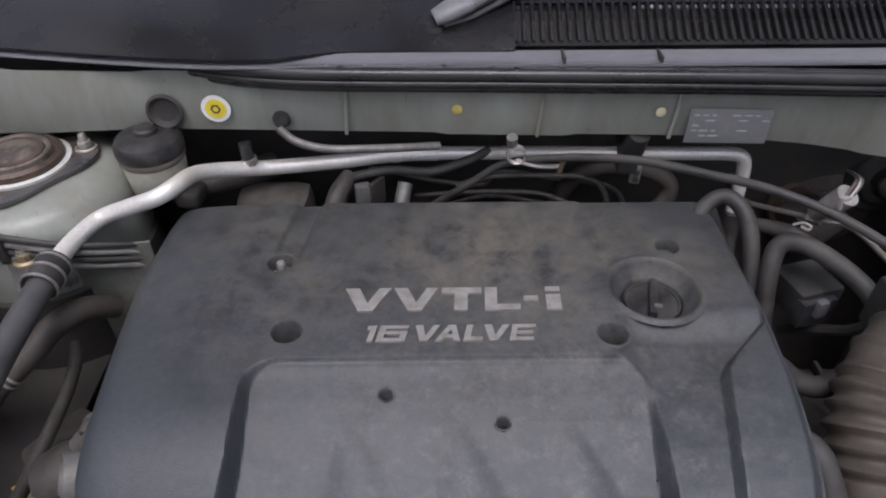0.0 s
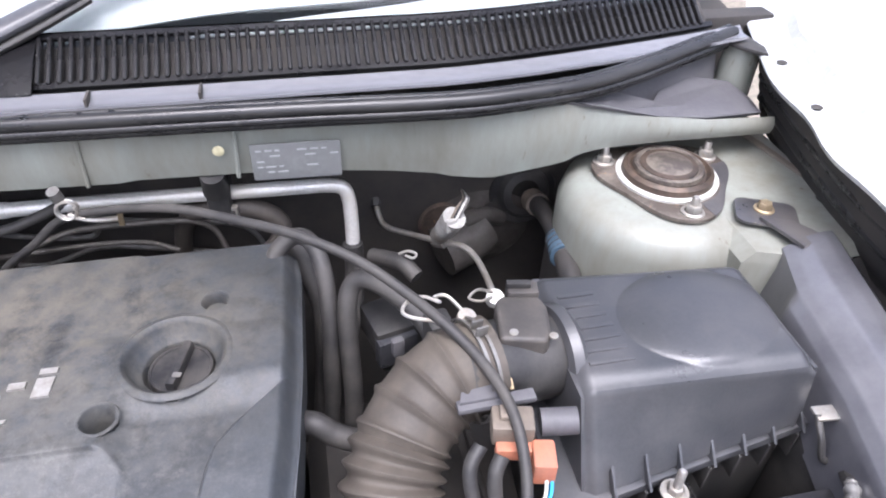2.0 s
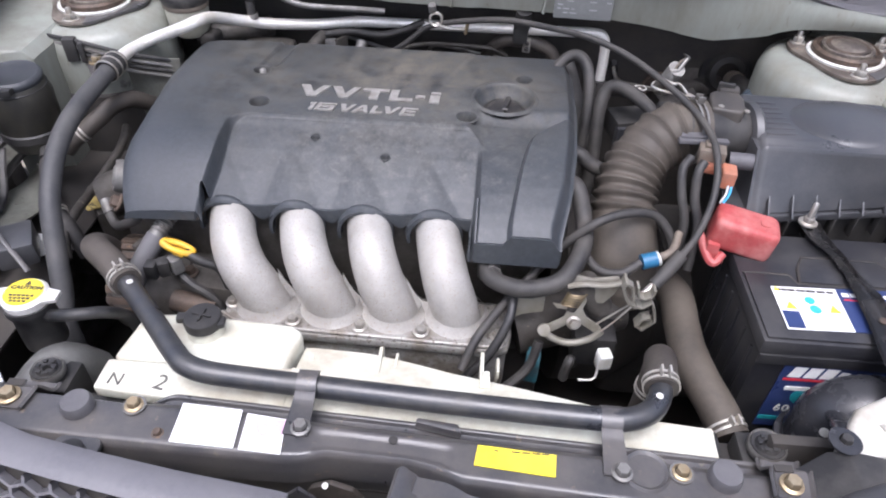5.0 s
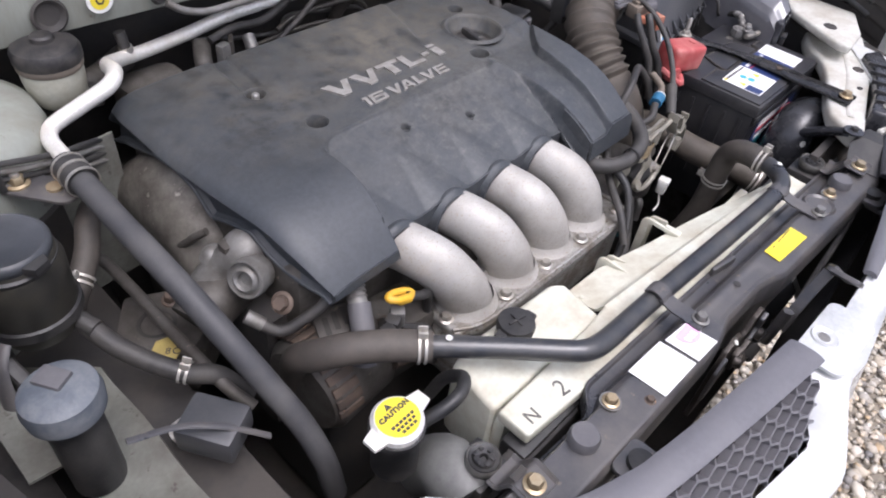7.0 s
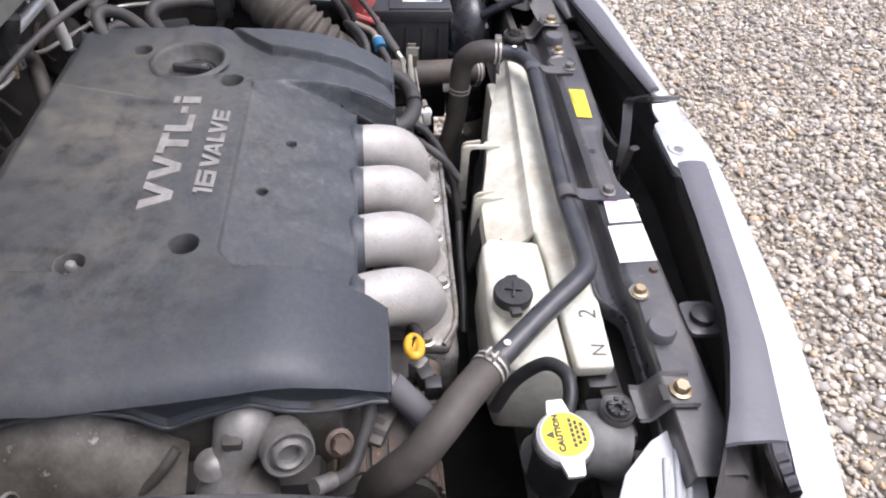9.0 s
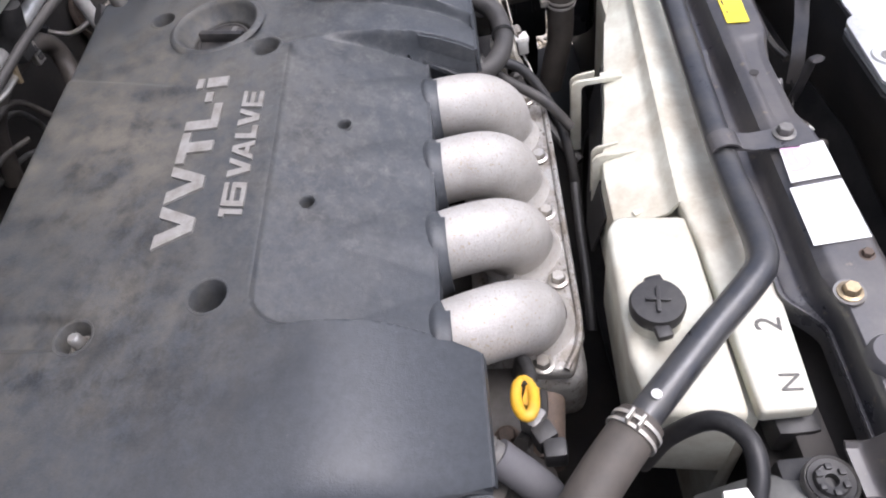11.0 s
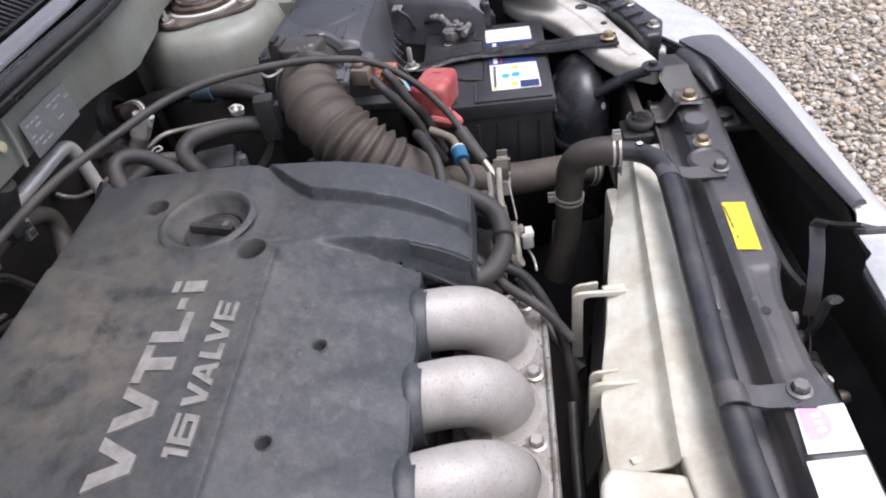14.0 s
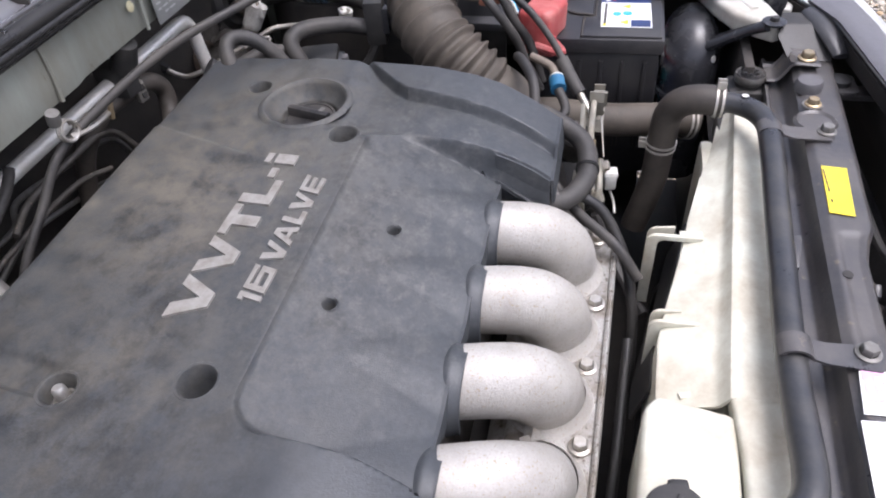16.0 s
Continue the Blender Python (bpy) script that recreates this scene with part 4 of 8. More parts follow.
part("stud", b, M_STEEL, cover, "steel stud and nut")
oil_cap = thing("oil_filler_cap", (0.193, 0.457, 0.80), "black plastic oil filler cap with a turning bar", "filler cap")
part("disc", lathe([(0, 0), (0.0262, 0), (0.0262, 0.0075), (0.0255, 0.0090), (0.0235, 0.0092), (0.0228, 0.0080), (0, 0.0080)], (0.1935, 0.4565, 0.797), seg=40), M_CAP, oil_cap)
part("grip", box((0.1895, 0.4325, 0.802), (0.1975, 0.4805, 0.8145), 0.003, turn=-14), M_CAP, oil_cap)
part("grip_mark", box((0.190, 0.4390, 0.8142), (0.197, 0.4440, 0.8150), 0.0003, turn=-14), M_GREYDISC, oil_cap)

# ---- intake manifold ----
manifold = thing("intake_manifold", (0.04, 0.18, 0.60), "cast aluminium intake manifold with four curved runners", "intake manifold")
RUN_B = [-0.084, -0.004, 0.072, 0.149]
for i, (rx, bx) in enumerate(zip(RUN_X, RUN_B)):
    d = (bx - rx) / 0.056
    pts = [(rx - 0.010, 0.315, 0.730), (rx - 0.001, 0.280, 0.738), (rx + 0.009 * d, 0.246, 0.7385), (rx + 0.020 * d, 0.218, 0.731), (rx + 0.032 * d, 0.203, 0.712), (rx + 0.045 * d, 0.198, 0.689), (bx, 0.197, 0.662)]
    part("runner", tube(pts, lambda s: 0.0266 + 0.0030 * s ** 2, 32, 10, squash=1.14), M_ALU, manifold)
    part("cast_fillet", lathe([(0.0395, 0), (0.0365, 0.003), (0.0325, 0.012)], (bx, 0.197, 0.666), seg=28), M_ALU, manifold)
    if i < 3:
        nb = RUN_B[i + 1]
        part("web", sheet(lambda u, v, bx=bx, nb=nb: (bx + 0.016 + (nb - bx - 0.034) * u, 0.194 + 0.010 * v, 0.662 + (0.050 - 0.034 * math.sin(math.pi * u)) * v), 14, 4, 0.008), M_ALU, manifold, "cast web between two runners")
FLANGE = [(-0.135, 0.166), (-0.10, 0.152), (-0.03, 0.149), (0.19, 0.144), (0.212, 0.152), (0.216, 0.175), (0.214, 0.222), (-0.13, 0.230)]
M_PLENUM = mat("dull_cast_plenum", (0.38, 0.37, 0.345), 0.40, 0.35, other=(0.20, 0.175, 0.145), amount=0.46, scale=26, sharp=0.16, spots=(0.10, 0.080, 0.062), spot_scale=180, spot_cut=0.60, grain=500, bump=0.45)
part("flange_plate", prism(FLANGE, 0.650, 0.666, 0.006, seg=3), M_PLENUM, manifold)
part("flange_rim", tube([(-0.134, 0.172, 0.668), (-0.10, 0.156, 0.668), (-0.03, 0.153, 0.668), (0.18, 0.148, 0.668), (0.204, 0.153, 0.668), (0.2115, 0.172, 0.668), (0.210, 0.205, 0.668)], 0.0028, 8), M_PLENUM, manifold)
part("plenum", box((-0.135, 0.152, 0.570), (0.212, 0.245, 0.652), 0.022, seg=4), M_PLENUM, manifold)
for p in ((-0.046, 0.166, 0.668), (0.108, 0.163, 0.668), (0.034, 0.166, 0.666), (0.199, 0.166, 0.667), (-0.126, 0.190, 0.666)):
    part("bolt", hexbolt(p, af=0.011), M_STEEL, manifold)

# ---- engine block below the cover ----
engine = thing("engine_block", (0.0, 0.42, 0.3), "dirty cast engine block and cylinder head", "engine")
part("head", box((-0.27, 0.27, 0.55), (0.25, 0.60, 0.765), 0.02), M_ENGINE, engine)
part("block", box((-0.26, 0.24, 0.28), (0.27, 0.58, 0.56), 0.02), M_DARK, engine)

gearbox = thing("gearbox", (0.45, 0.42, 0.3), "oily dark cast gearbox beside the engine", "gearbox")
part("bell_housing", lathe([(0.0, -0.08), (0.13, -0.08), (0.155, -0.06), (0.15, 0.02), (0.11, 0.08), (0, 0.08)], (0.36, 0.44, 0.50), (1, 0, 0), seg=32), M_DARK, gearbox)
part("case", box((0.38, 0.34, 0.34), (0.60, 0.56, 0.60), 0.03, seg=3), M_DARK, gearbox)
for k in range(4):
    part("case_rib", box((0.40 + 0.05 * k, 0.35, 0.598), (0.406 + 0.05 * k, 0.55, 0.612), 0.002), M_DARK, gearbox)

# ---- battery ----
battery = thing("battery", (0.581, 0.193, 0.555), "black car battery with white and navy labels", "battery")
part("case", box((0.467, 0.109, 0.555), (0.695, 0.278, 0.738), 0.006), M_BATT, battery)
M_BATTLID = mat("battery_lid", (0.027, 0.027, 0.031), 0.4, other=(0.055, 0.053, 0.052), amount=0.3, scale=14, bump=0.05)
part("lid", box((0.464, 0.106, 0.738), (0.698, 0.281, 0.758), 0.004), M_BATTLID, battery)
for outline in ([(0.5175, 0.207), (0.5235, 0.193), (0.6465, 0.193), (0.6525, 0.207)], [(0.467, 0.207), (0.518, 0.207)], [(0.652, 0.207), (0.695, 0.207)], [(0.527, 0.195), (0.531, 0.218), (0.5415, 0.239), (0.6265, 0.239), (0.639, 0.218), (0.643, 0.195)]):
    part("groove", tube([(x, y, 0.7600) for x, y in outline], 0.0016, 6, raw=True), M_DARK, battery)
part("raised_panel", prism([(0.468, 0.110), (0.694, 0.110), (0.694, 0.206), (0.652, 0.206), (0.646, 0.192), (0.524, 0.192), (0.518, 0.206), (0.468, 0.206)], 0.757, 0.761, 0.0018), M_BATTLID, battery)
part("cell_cover", prism([(0.528, 0.196), (0.642, 0.196), (0.638, 0.218), (0.626, 0.238), (0.542, 0.238), (0.532, 0.218)], 0.757, 0.7615, 0.0022), M_BATTLID, battery)
for k in range(6):
    part("side_rib", box((0.4645, 0.124 + 0.027 * k, 0.60), (0.468, 0.129 + 0.027 * k, 0.728), 0.001), M_BATT, battery)
# battery labels, terminals and hold-down
def tile(name, pts, z, material, parent, label="", t=0.0006):
    return part(name, prism(pts, z, z + t, 0), material, parent, label, smooth=False)


def bar_rows(name, x0, x1, y0, y1, rows, z, material, parent, seed=1, fill=0.85):
    """Rows of plain bars in place of small print."""
    rnd = random.Random(seed)
    b = bmesh.new()
    h = (y1 - y0) / rows
    for r in range(rows):
        x = x0
        while x < x1 - 0.002:
            w = min(rnd.uniform(0.004, 0.012), x1 - x)
            if rnd.random() < fill:
                b = prism([(x, y0 + h * r + h * 0.25), (x + w * 0.85, y0 + h * r + h * 0.25), (x + w * 0.85, y0 + h * r + h * 0.75), (x, y0 + h * r + h * 0.75)], z, z + 0.0004, 0, bm=b)
            x += w
    return part(name, b, material, parent, smooth=False)


lab = tile("warning_label", [(0.491, 0.122), (0.560, 0.124), (0.561, 0.187), (0.491, 0.185)], 0.7612, M_LABEL_W, battery, "white warning label with symbols")
bar_rows("print", 0.495, 0.558, 0.177, 0.184, 1, 0.7618, M_INK, lab, 3)
tile("print_block", [(0.4925, 0.124), (0.510, 0.124), (0.510, 0.148), (0.4925, 0.148)], 0.7618, M_LABEL_B, lab)
for cx, cy, r, m_ in ((0.527, 0.166, 0.0055, M_INKBLUE), (0.529, 0.153, 0.0060, M_INKBLUE)):
    part("symbol", lathe([(0, 0), (r, 0), (r, 0.0005), (0, 0.0005)], (cx, cy, 0.7618), seg=20), m_, lab)
for cx, cy in ((0.504, 0.157), (0.549, 0.155), (0.4955, 0.1815)):
    s = 0.006 if cy < 0.17 else 0.0035
    tile("warning_triangle", [(cx - s, cy - s * 0.9), (cx + s, cy - s * 0.9), (cx, cy + s)], 0.7618, M_LABEL_Y, lab)
navy = tile("top_label", [(0.5605, 0.124), (0.6315, 0.125), (0.6325, 0.190), (0.5615, 0.1875)], 0.7612, M_LABEL_B, battery, "navy maker label")
tile("logo_stripe", [(0.565, 0.170), (0.590, 0.170), (0.590, 0.1715), (0.565, 0.1715)], 0.7618, M_INKRED, navy)
bar_rows("logo_bars", 0.565, 0.628, 0.173, 0.184, 1, 0.7618, M_LABEL_W, navy, 5, 1.0)
tile("blank_label", [(0.6315, 0.125), (0.674, 0.1255), (0.6745, 0.191), (0.6325, 0.190)], 0.7612, M_LABEL_W, battery, "plain white label")
FACE = Matrix.Translation((0, 0.1085, 0)) @ Matrix.Rotation(radians(90), 4, "X")
b = prism([(0.498, 0.615), (0.655, 0.615), (0.655, 0.731), (0.498, 0.731)], 0, 0.0008, 0, FACE)
front = part("front_label", b, M_LABEL_B, battery, "navy front label with silver and teal print", smooth=False)
FACE2 = Matrix.Translation((0, 0.1075, 0)) @ Matrix.Rotation(radians(90), 4, "X")
part("logo_stripe", prism([(0.503, 0.698), (0.640, 0.698), (0.640, 0.7015), (0.503, 0.7015)], 0, 0.0005, 0, FACE2), M_INKRED, front, smooth=False)
b = None
for k, w in enumerate((0.013, 0.013, 0.013, 0.009, 0.005, 0.009, 0.010)):
    x = 0.506 + 0.0165 * k
    b = prism([(x, 0.704), (x + w, 0.704), (x + w + 0.004, 0.720 if k < 3 else 0.716), (x + 0.004, 0.720 if k < 3 else 0.716)], 0, 0.0005, 0, FACE2, bm=b)
part("logo_mark", b, M_LABEL_W, front, "silver logo shapes", smooth=False)
part("emblem", lathe([(0, 0), (0.014, 0), (0.014, 0.0005), (0, 0.0005)], (0.535, 0.1075, 0.672), (0, -1, 0)), M_INKTEAL, front)
part("print_bar", prism([(0.510, 0.682), (0.590, 0.682), (0.590, 0.688), (0.510, 0.688)], 0, 0.0008, 0, FACE2), M_LABEL_W, front, smooth=False)
part("size_code", lettering("60D23", 0.016, 0.0002, 0.0002, FACE2 @ Matrix.Translation((0.510, 0.645, 0.0006))), M_LABEL_W, front, smooth=False)
part("teal_band", prism([(0.499, 0.628), (0.654, 0.628), (0.654, 0.634), (0.499, 0.634)], 0, 0.0005, 0, FACE2), M_INKTEAL, front, smooth=False)
part("case_rib", box((0.466, 0.1045, 0.724), (0.696, 0.109, 0.7385), 0.002), M_BATT, battery)
for cx in (0.492, 0.648):
    part("vent_plug", lathe([(0.006, 0), (0.0065, 0.0012), (0.005, 0.0018), (0.0035, 0.0010), (0, 0.0010)], (cx, 0.247, 0.758), seg=20), M_GREYDISC, battery)
# negative clamp
neg = thing("battery_terminal", (0.662, 0.240, 0.758), "dull lead clamp on the negative battery post", "battery clamp")
part("post", lathe([(0.010, 0), (0.0095, 0.018), (0, 0.019)], (0.663, 0.240, 0.758)), M_GREYDISC, neg)
part("clamp", lathe([(0.0100, 0), (0.0140, 0), (0.0145, 0.006), (0.0135, 0.011), (0.0100, 0.012)], (0.663, 0.240, 0.763), seg=9), M_GREYDISC, neg)
part("clamp_lug", box((0.655, 0.215, 0.764), (0.674, 0.232, 0.776), 0.003, turn=-20), M_GREYDISC, neg)
part("clamp_bolt", tube([(0.648, 0.222, 0.771), (0.682, 0.214, 0.771)], 0.0045, 8, raw=True), M_STEEL, neg)
part("cable_lug", tube([(0.670, 0.240, 0.774), (0.684, 0.254, 0.784), (0.694, 0.268, 0.782)], lambda s: 0.0055 + 0.0012 * math.sin(s * 25), 10), M_GREYDISC, neg)
part("lug_nut", hexbolt((0.657, 0.226, 0.778), af=0.010), M_GREYDISC, neg)
part("lug_nut", hexbolt((0.672, 0.232, 0.778), af=0.008), M_STEEL, neg)
part("earth_lead", tube([(0.694, 0.268, 0.782), (0.704, 0.282, 0.77), (0.712, 0.29, 0.74), (0.715, 0.29, 0.68)], 0.006, 8), M_BLACK, neg)
# red cover over the positive post
red = thing("terminal_cover", (0.482, 0.250, 0.758), "red plastic cover over the positive battery terminal", "terminal cover")
RM = Matrix.Translation((0.474, 0.256, 0.780)) @ Matrix.Rotation(radians(-14), 4, "Z") @ Matrix.Rotation(radians(7), 4, "Y")
part("shell", prism(rounded(0.072, 0.044, 0.010), -0.022, 0.018, 0.008, RM, seg=3), M_RED, red)
part("side_flap", box((0.436, 0.236, 0.748), (0.451, 0.274, 0.772), 0.004, turn=-14), M_RED, red)
part("lip", tube([(0.452, 0.238, 0.758), (0.441, 0.228, 0.752), (0.434, 0.238, 0.756), (0.430, 0.262, 0.766)], 0.005, 8), M_RED, red)
part("mark", prism(rounded(0.012, 0.012, 0.003), 0.0182, 0.0192, 0.0004, RM @ Matrix.Translation((0.018, 0, 0))), M_RED, red)
# hold-down bar
bar = thing("battery_hold_down", (0.585, 0.17, 0.765), "worn black steel bar clamping the battery down", "hold-down bar")


def bar_f(u, v):
    path = [((0.566, 0.300), 0.022), ((0.569, 0.268), 0.019), ((0.580, 0.235), 0.012), ((0.584, 0.205), 0.012), ((0.590, 0.175), 0.025), ((0.590, 0.12), 0.031), ((0.580, 0.05), 0.033), ((0.575, 0.014), 0.030)]
    s = u * (len(path) - 1)
    i = min(int(s), len(path) - 2)
    t = s - i
    (x, y), w = Vector(path[i][0]).lerp(Vector(path[i + 1][0]), t), path[i][1] * (1 - t) + path[i + 1][1] * t
    z = 0.769 if y > 0.1 else 0.769 + 0.008 * math.sin((0.1 - y) / 0.08)
    k = abs(v - 0.5) * 2
    return (x + (v - 0.5) * w, y, z - 0.003 * k + 0.0035 * (k > 0.85))


part("bar", sheet(bar_f, 60, 10, 0.003), mat("worn_black_steel", (0.014, 0.014, 0.015), 0.26, 0.2, other=(0.04, 0.037, 0.035), amount=0.25, scale=30, spots=(0.09, 0.085, 0.08), spot_scale=110, spot_cut=0.72), bar)
part("washer", lathe([(0, 0), (0.011, 0), (0.011, 0.002), (0, 0.002)], (0.563, 0.293, 0.770)), M_STEEL, bar)
part("hook_bolt", lathe([(0.0035, 0), (0.0035, 0.030), (0.002, 0.032), (0, 0.032)], (0.563, 0.293, 0.768), seg=12), M_STEEL, bar, "rusty threaded rod")
part("nut", hexbolt((0.563, 0.293, 0.771), af=0.011), M_STEEL, bar)
part("front_bolt", hexbolt((0.577, 0.026, 0.776), af=0.012), M_BRASS, bar)
part("oval_hole", lathe([(0, 0), (0.005, 0), (0.005, 0.0006), (0, 0.0006)], (0.590, 0.135, 0.7695)), M_RUST, bar)

# ---- air filter box ----
airbox = thing("air_filter_box", (0.59, 0.39, 0.70), "dark grey plastic air filter box with a domed lid", "air filter box")


def lid_f(u, v):
    # v runs from the rear edge over the top and down the front
    x = 0.498 + 0.186 * u
    if v < 0.62:
        k = v / 0.62
        y = 0.474 - 0.022 * u - (0.128 - 0.010 * u) * k
        z = 0.843 + 0.006 * u
        e = ((x - 0.616) / 0.066) ** 2 + ((y - 0.400) / 0.053) ** 2
        z += 0.0085 * max(0.0, 1 - e) ** 0.7
        z -= 0.006 * step(0.012, 0.0, k * 0.12) ** 2 + 0.004 * step(0.55, 0.62, v)
    else:
        k = (v - 0.62) / 0.38
        y = 0.346 - 0.012 * u - (0.044 - 0.043 * u) * k
        z = 0.839 + 0.006 * u - 0.068 * k ** 0.9
        x += 0.010 * (u - 0.3) * k
    return (x, y, z - 0.008 * max(step(0.05, 0.0, u), step(0.95, 1.0, u)))


part("lid", sheet(lid_f, 110, 110, 0.003), M_AIRBOX, airbox, "domed ribbed lid")
part("lid_side", sheet(lambda u, v: (0.684 + 0.012 * v + 0.002, 0.452 - 0.118 * u, 0.843 - 0.075 * v), 10, 6, 0.003), M_AIRBOX, airbox)
part("lid_side", sheet(lambda u, v: (0.4985 - 0.004 * v, 0.474 - 0.130 * u - 0.044 * u * v, 0.837 - 0.075 * v), 10, 6, 0.003), M_AIRBOX, airbox)
part("lid_side", sheet(lambda u, v: (0.498 + 0.186 * u, 0.475 - 0.022 * u + 0.010 * v, 0.840 - 0.075 * v), 10, 6, 0.003), M_AIRBOX, airbox)
part("flange", prism([(0.468, 0.289), (0.708, 0.331), (0.706, 0.466), (0.484, 0.492)], 0.762, 0.772, 0.002), M_AIRBOX, airbox)
part("lower_case", prism([(0.480, 0.303), (0.700, 0.341), (0.696, 0.456), (0.494, 0.482)], 0.56, 0.763, 0.006), M_BLACK, airbox)
for k in range(7):
    x = 0.515 + 0.030 * k
    part("flange_rib", prism([(0, 0), (0.020, 0.0), (0.0, 0.022)], -0.0012, 0.0012, 0.0004,
                             Matrix.Translation((x, 0.301 + 0.18 * (x - 0.466), 0.772)) @ Matrix.Rotation(radians(-90), 4, "Z") @ Matrix.Rotation(radians(90), 4, "X")), M_AIRBOX, airbox)
    part("front_rib", box((x - 0.0012, 0.285 + 0.18 * (x - 0.466), 0.735), (x + 0.0012, 0.306 + 0.18 * (x - 0.466), 0.764), 0.0006), M_BLACK, airbox)
clip = part("spring_clip", box((0.690, 0.312, 0.800), (0.710, 0.326, 0.803), 0.001, turn=-5), M_STEEL, airbox, "steel spring clip")
part("clip_wire", tube([(0.692, 0.319, 0.802), (0.690, 0.304, 0.790), (0.694, 0.298, 0.772), (0.708, 0.300, 0.765), (0.716, 0.308, 0.778), (0.710, 0.316, 0.800)], 0.003, 8), M_BLACK, airbox)
for k in range(7):
    part("lid_rib", box((0.509, 0.3640 + 0.0125 * k, 0.8415), (0.547 - 0.001 * k, 0.3680 + 0.0125 * k, 0.8485), 0.0012), M_AIRBOX, airbox)
part("lid_screw", lathe([(0, 0), (0.004, 0), (0.003, 0.002), (0, 0.002)], (0.676, 0.352, 0.846), seg=10), M_BLACK, airbox)

maf = thing("air_flow_meter", (0.465, 0.42, 0.82), "dark plastic air flow meter between bellows and filter box", "air flow meter")
part("barrel", tube([(0.412, 0.392, 0.828), (0.47, 0.402, 0.822), (0.505, 0.408, 0.818)], 0.036, 28), M_BLACK, maf)
MM = Matrix.Translation((0.466, 0.408, 0.838)) @ Matrix.Rotation(radians(-10), 4, "Z")
M_METER = mat("dusty_sensor_plastic", (0.050, 0.046, 0.043), 0.55, other=(0.085, 0.076, 0.066), amount=0.5, scale=30)
part("sensor_block", prism([(-0.019, -0.024), (0.016, -0.026), (0.021, -0.020), (0.022, 0.012), (0.016, 0.024), (-0.014, 0.024), (-0.020, 0.016)], 0.0, 0.027, 0.004, MM, seg=3), M_METER, maf)
part("connector", prism(rounded(0.026, 0.016, 0.003), 0.006, 0.030, 0.002, MM @ Matrix.Translation((0.004, 0.031, 0))), M_METER, maf)
part("connector_clip", box((0.462, 0.436, 0.868), (0.482, 0.442, 0.873), 0.001, turn=-10), M_BLACK, maf)
for p in ((0.484, 0.383, 0.8645), (0.455, 0.392, 0.8645)):
    part("screw", lathe([(0, 0), (0.0035, 0), (0.0035, 0.0015), (0, 0.002)], p, seg=12), M_STEEL, maf)
part("neck", lathe([(0.036, -0.004), (0.044, -0.002), (0.046, 0.006), (0.040, 0.012)], (0.496, 0.402, 0.818), (1, 0.1, -0.05), seg=32), M_AIRBOX, maf)
part("side_tab", box((0.402, 0.346, 0.836), (0.462, 0.356, 0.8415), 0.0015, turn=2), M_GREYPAD, maf, "blue-grey bracket tab")
part("tab_block", prism([(0.404, 0.350), (0.436, 0.351), (0.434, 0.376), (0.411, 0.374)], 0.838, 0.8445, 0.001), M_GREYPAD, maf)

valve = thing("vacuum_valve", (0.44, 0.31, 0.82), "brown and orange plastic vacuum valve with plugs", "valve")
part("body", box((0.424, 0.322, 0.822), (0.455, 0.344, 0.842), 0.003, turn=-12), M_BROWNGREY, valve)
part("body_rib", box((0.430, 0.330, 0.842), (0.440, 0.342, 0.847), 0.002, turn=-12), M_BROWNGREY, valve)
part("plug", box((0.448, 0.296, 0.808), (0.465, 0.320, 0.830), 0.003, turn=-12), M_ORANGE, valve, "orange connector plug")
part("collar", box((0.424, 0.313, 0.816), (0.458, 0.324, 0.828), 0.003, turn=-12), M_ORANGE, valve, "faded orange collar")
part("filter", tube([(0.464, 0.339, 0.822), (0.491, 0.334, 0.824)], 0.0105, 16, raw=True), M_GREYPAD, valve)
for k, (dx, m_) in enumerate(((0, M_WHITEPL), (0.004, M_INKBLUE))):
    part("wire", tube([(0.456 + dx, 0.297, 0.814), (0.454 + dx, 0.290, 0.806), (0.448 + dx, 0.284, 0.797)], 0.0014, 6), m_, valve)
part("hose", tube([(0.412, 0.318, 0.836), (0.402, 0.306, 0.826), (0.404, 0.288, 0.80), (0.412, 0.275, 0.77), (0.41, 0.26, 0.72)], 0.0055, 10), M_RUBBER, valve)
part("hose", tube([(0.424, 0.306, 0.838), (0.417, 0.296, 0.828), (0.418, 0.282, 0.80), (0.426, 0.266, 0.77), (0.424, 0.25, 0.72)], 0.0055, 10), M_RUBBER, valve)

# ---- intake bellows ----
bellows = thing("intake_bellows", (0.36, 0.32, 0.75), "dusty brown-black rubber intake bellows", "intake hose")
BP = [(0.440, 0.398, 0.826), (0.418, 0.394, 0.826), (0.392, 0.385, 0.817), (0.367, 0.364, 0.801), (0.352, 0.338, 0.781), (0.347, 0.314, 0.759), (0.347, 0.296, 0.736), (0.348, 0.283, 0.711), (0.350, 0.273, 0.685), (0.349, 0.265, 0.655)]


def bellows_r(s):
    base = lerp([(0, 0.040), (0.06, 0.038), (0.15, 0.0370), (0.3, 0.0360), (0.58, 0.0360), (0.66, 0.042), (0.78, 0.047), (0.92, 0.047), (1, 0.042)], s)
    if 0.08 < s < 0.38:
        base += 0.0036 * math.exp(-(((s - 0.08) % 0.075 - 0.0375) / 0.009) ** 2)
    if 0.36 < s < 0.60:
        base += 0.0064 * (0.5 + 0.5 * math.sin((s - 0.36) * 2 * math.pi / 0.048 - 1.57)) ** 1.2 - 0.0015
    return base


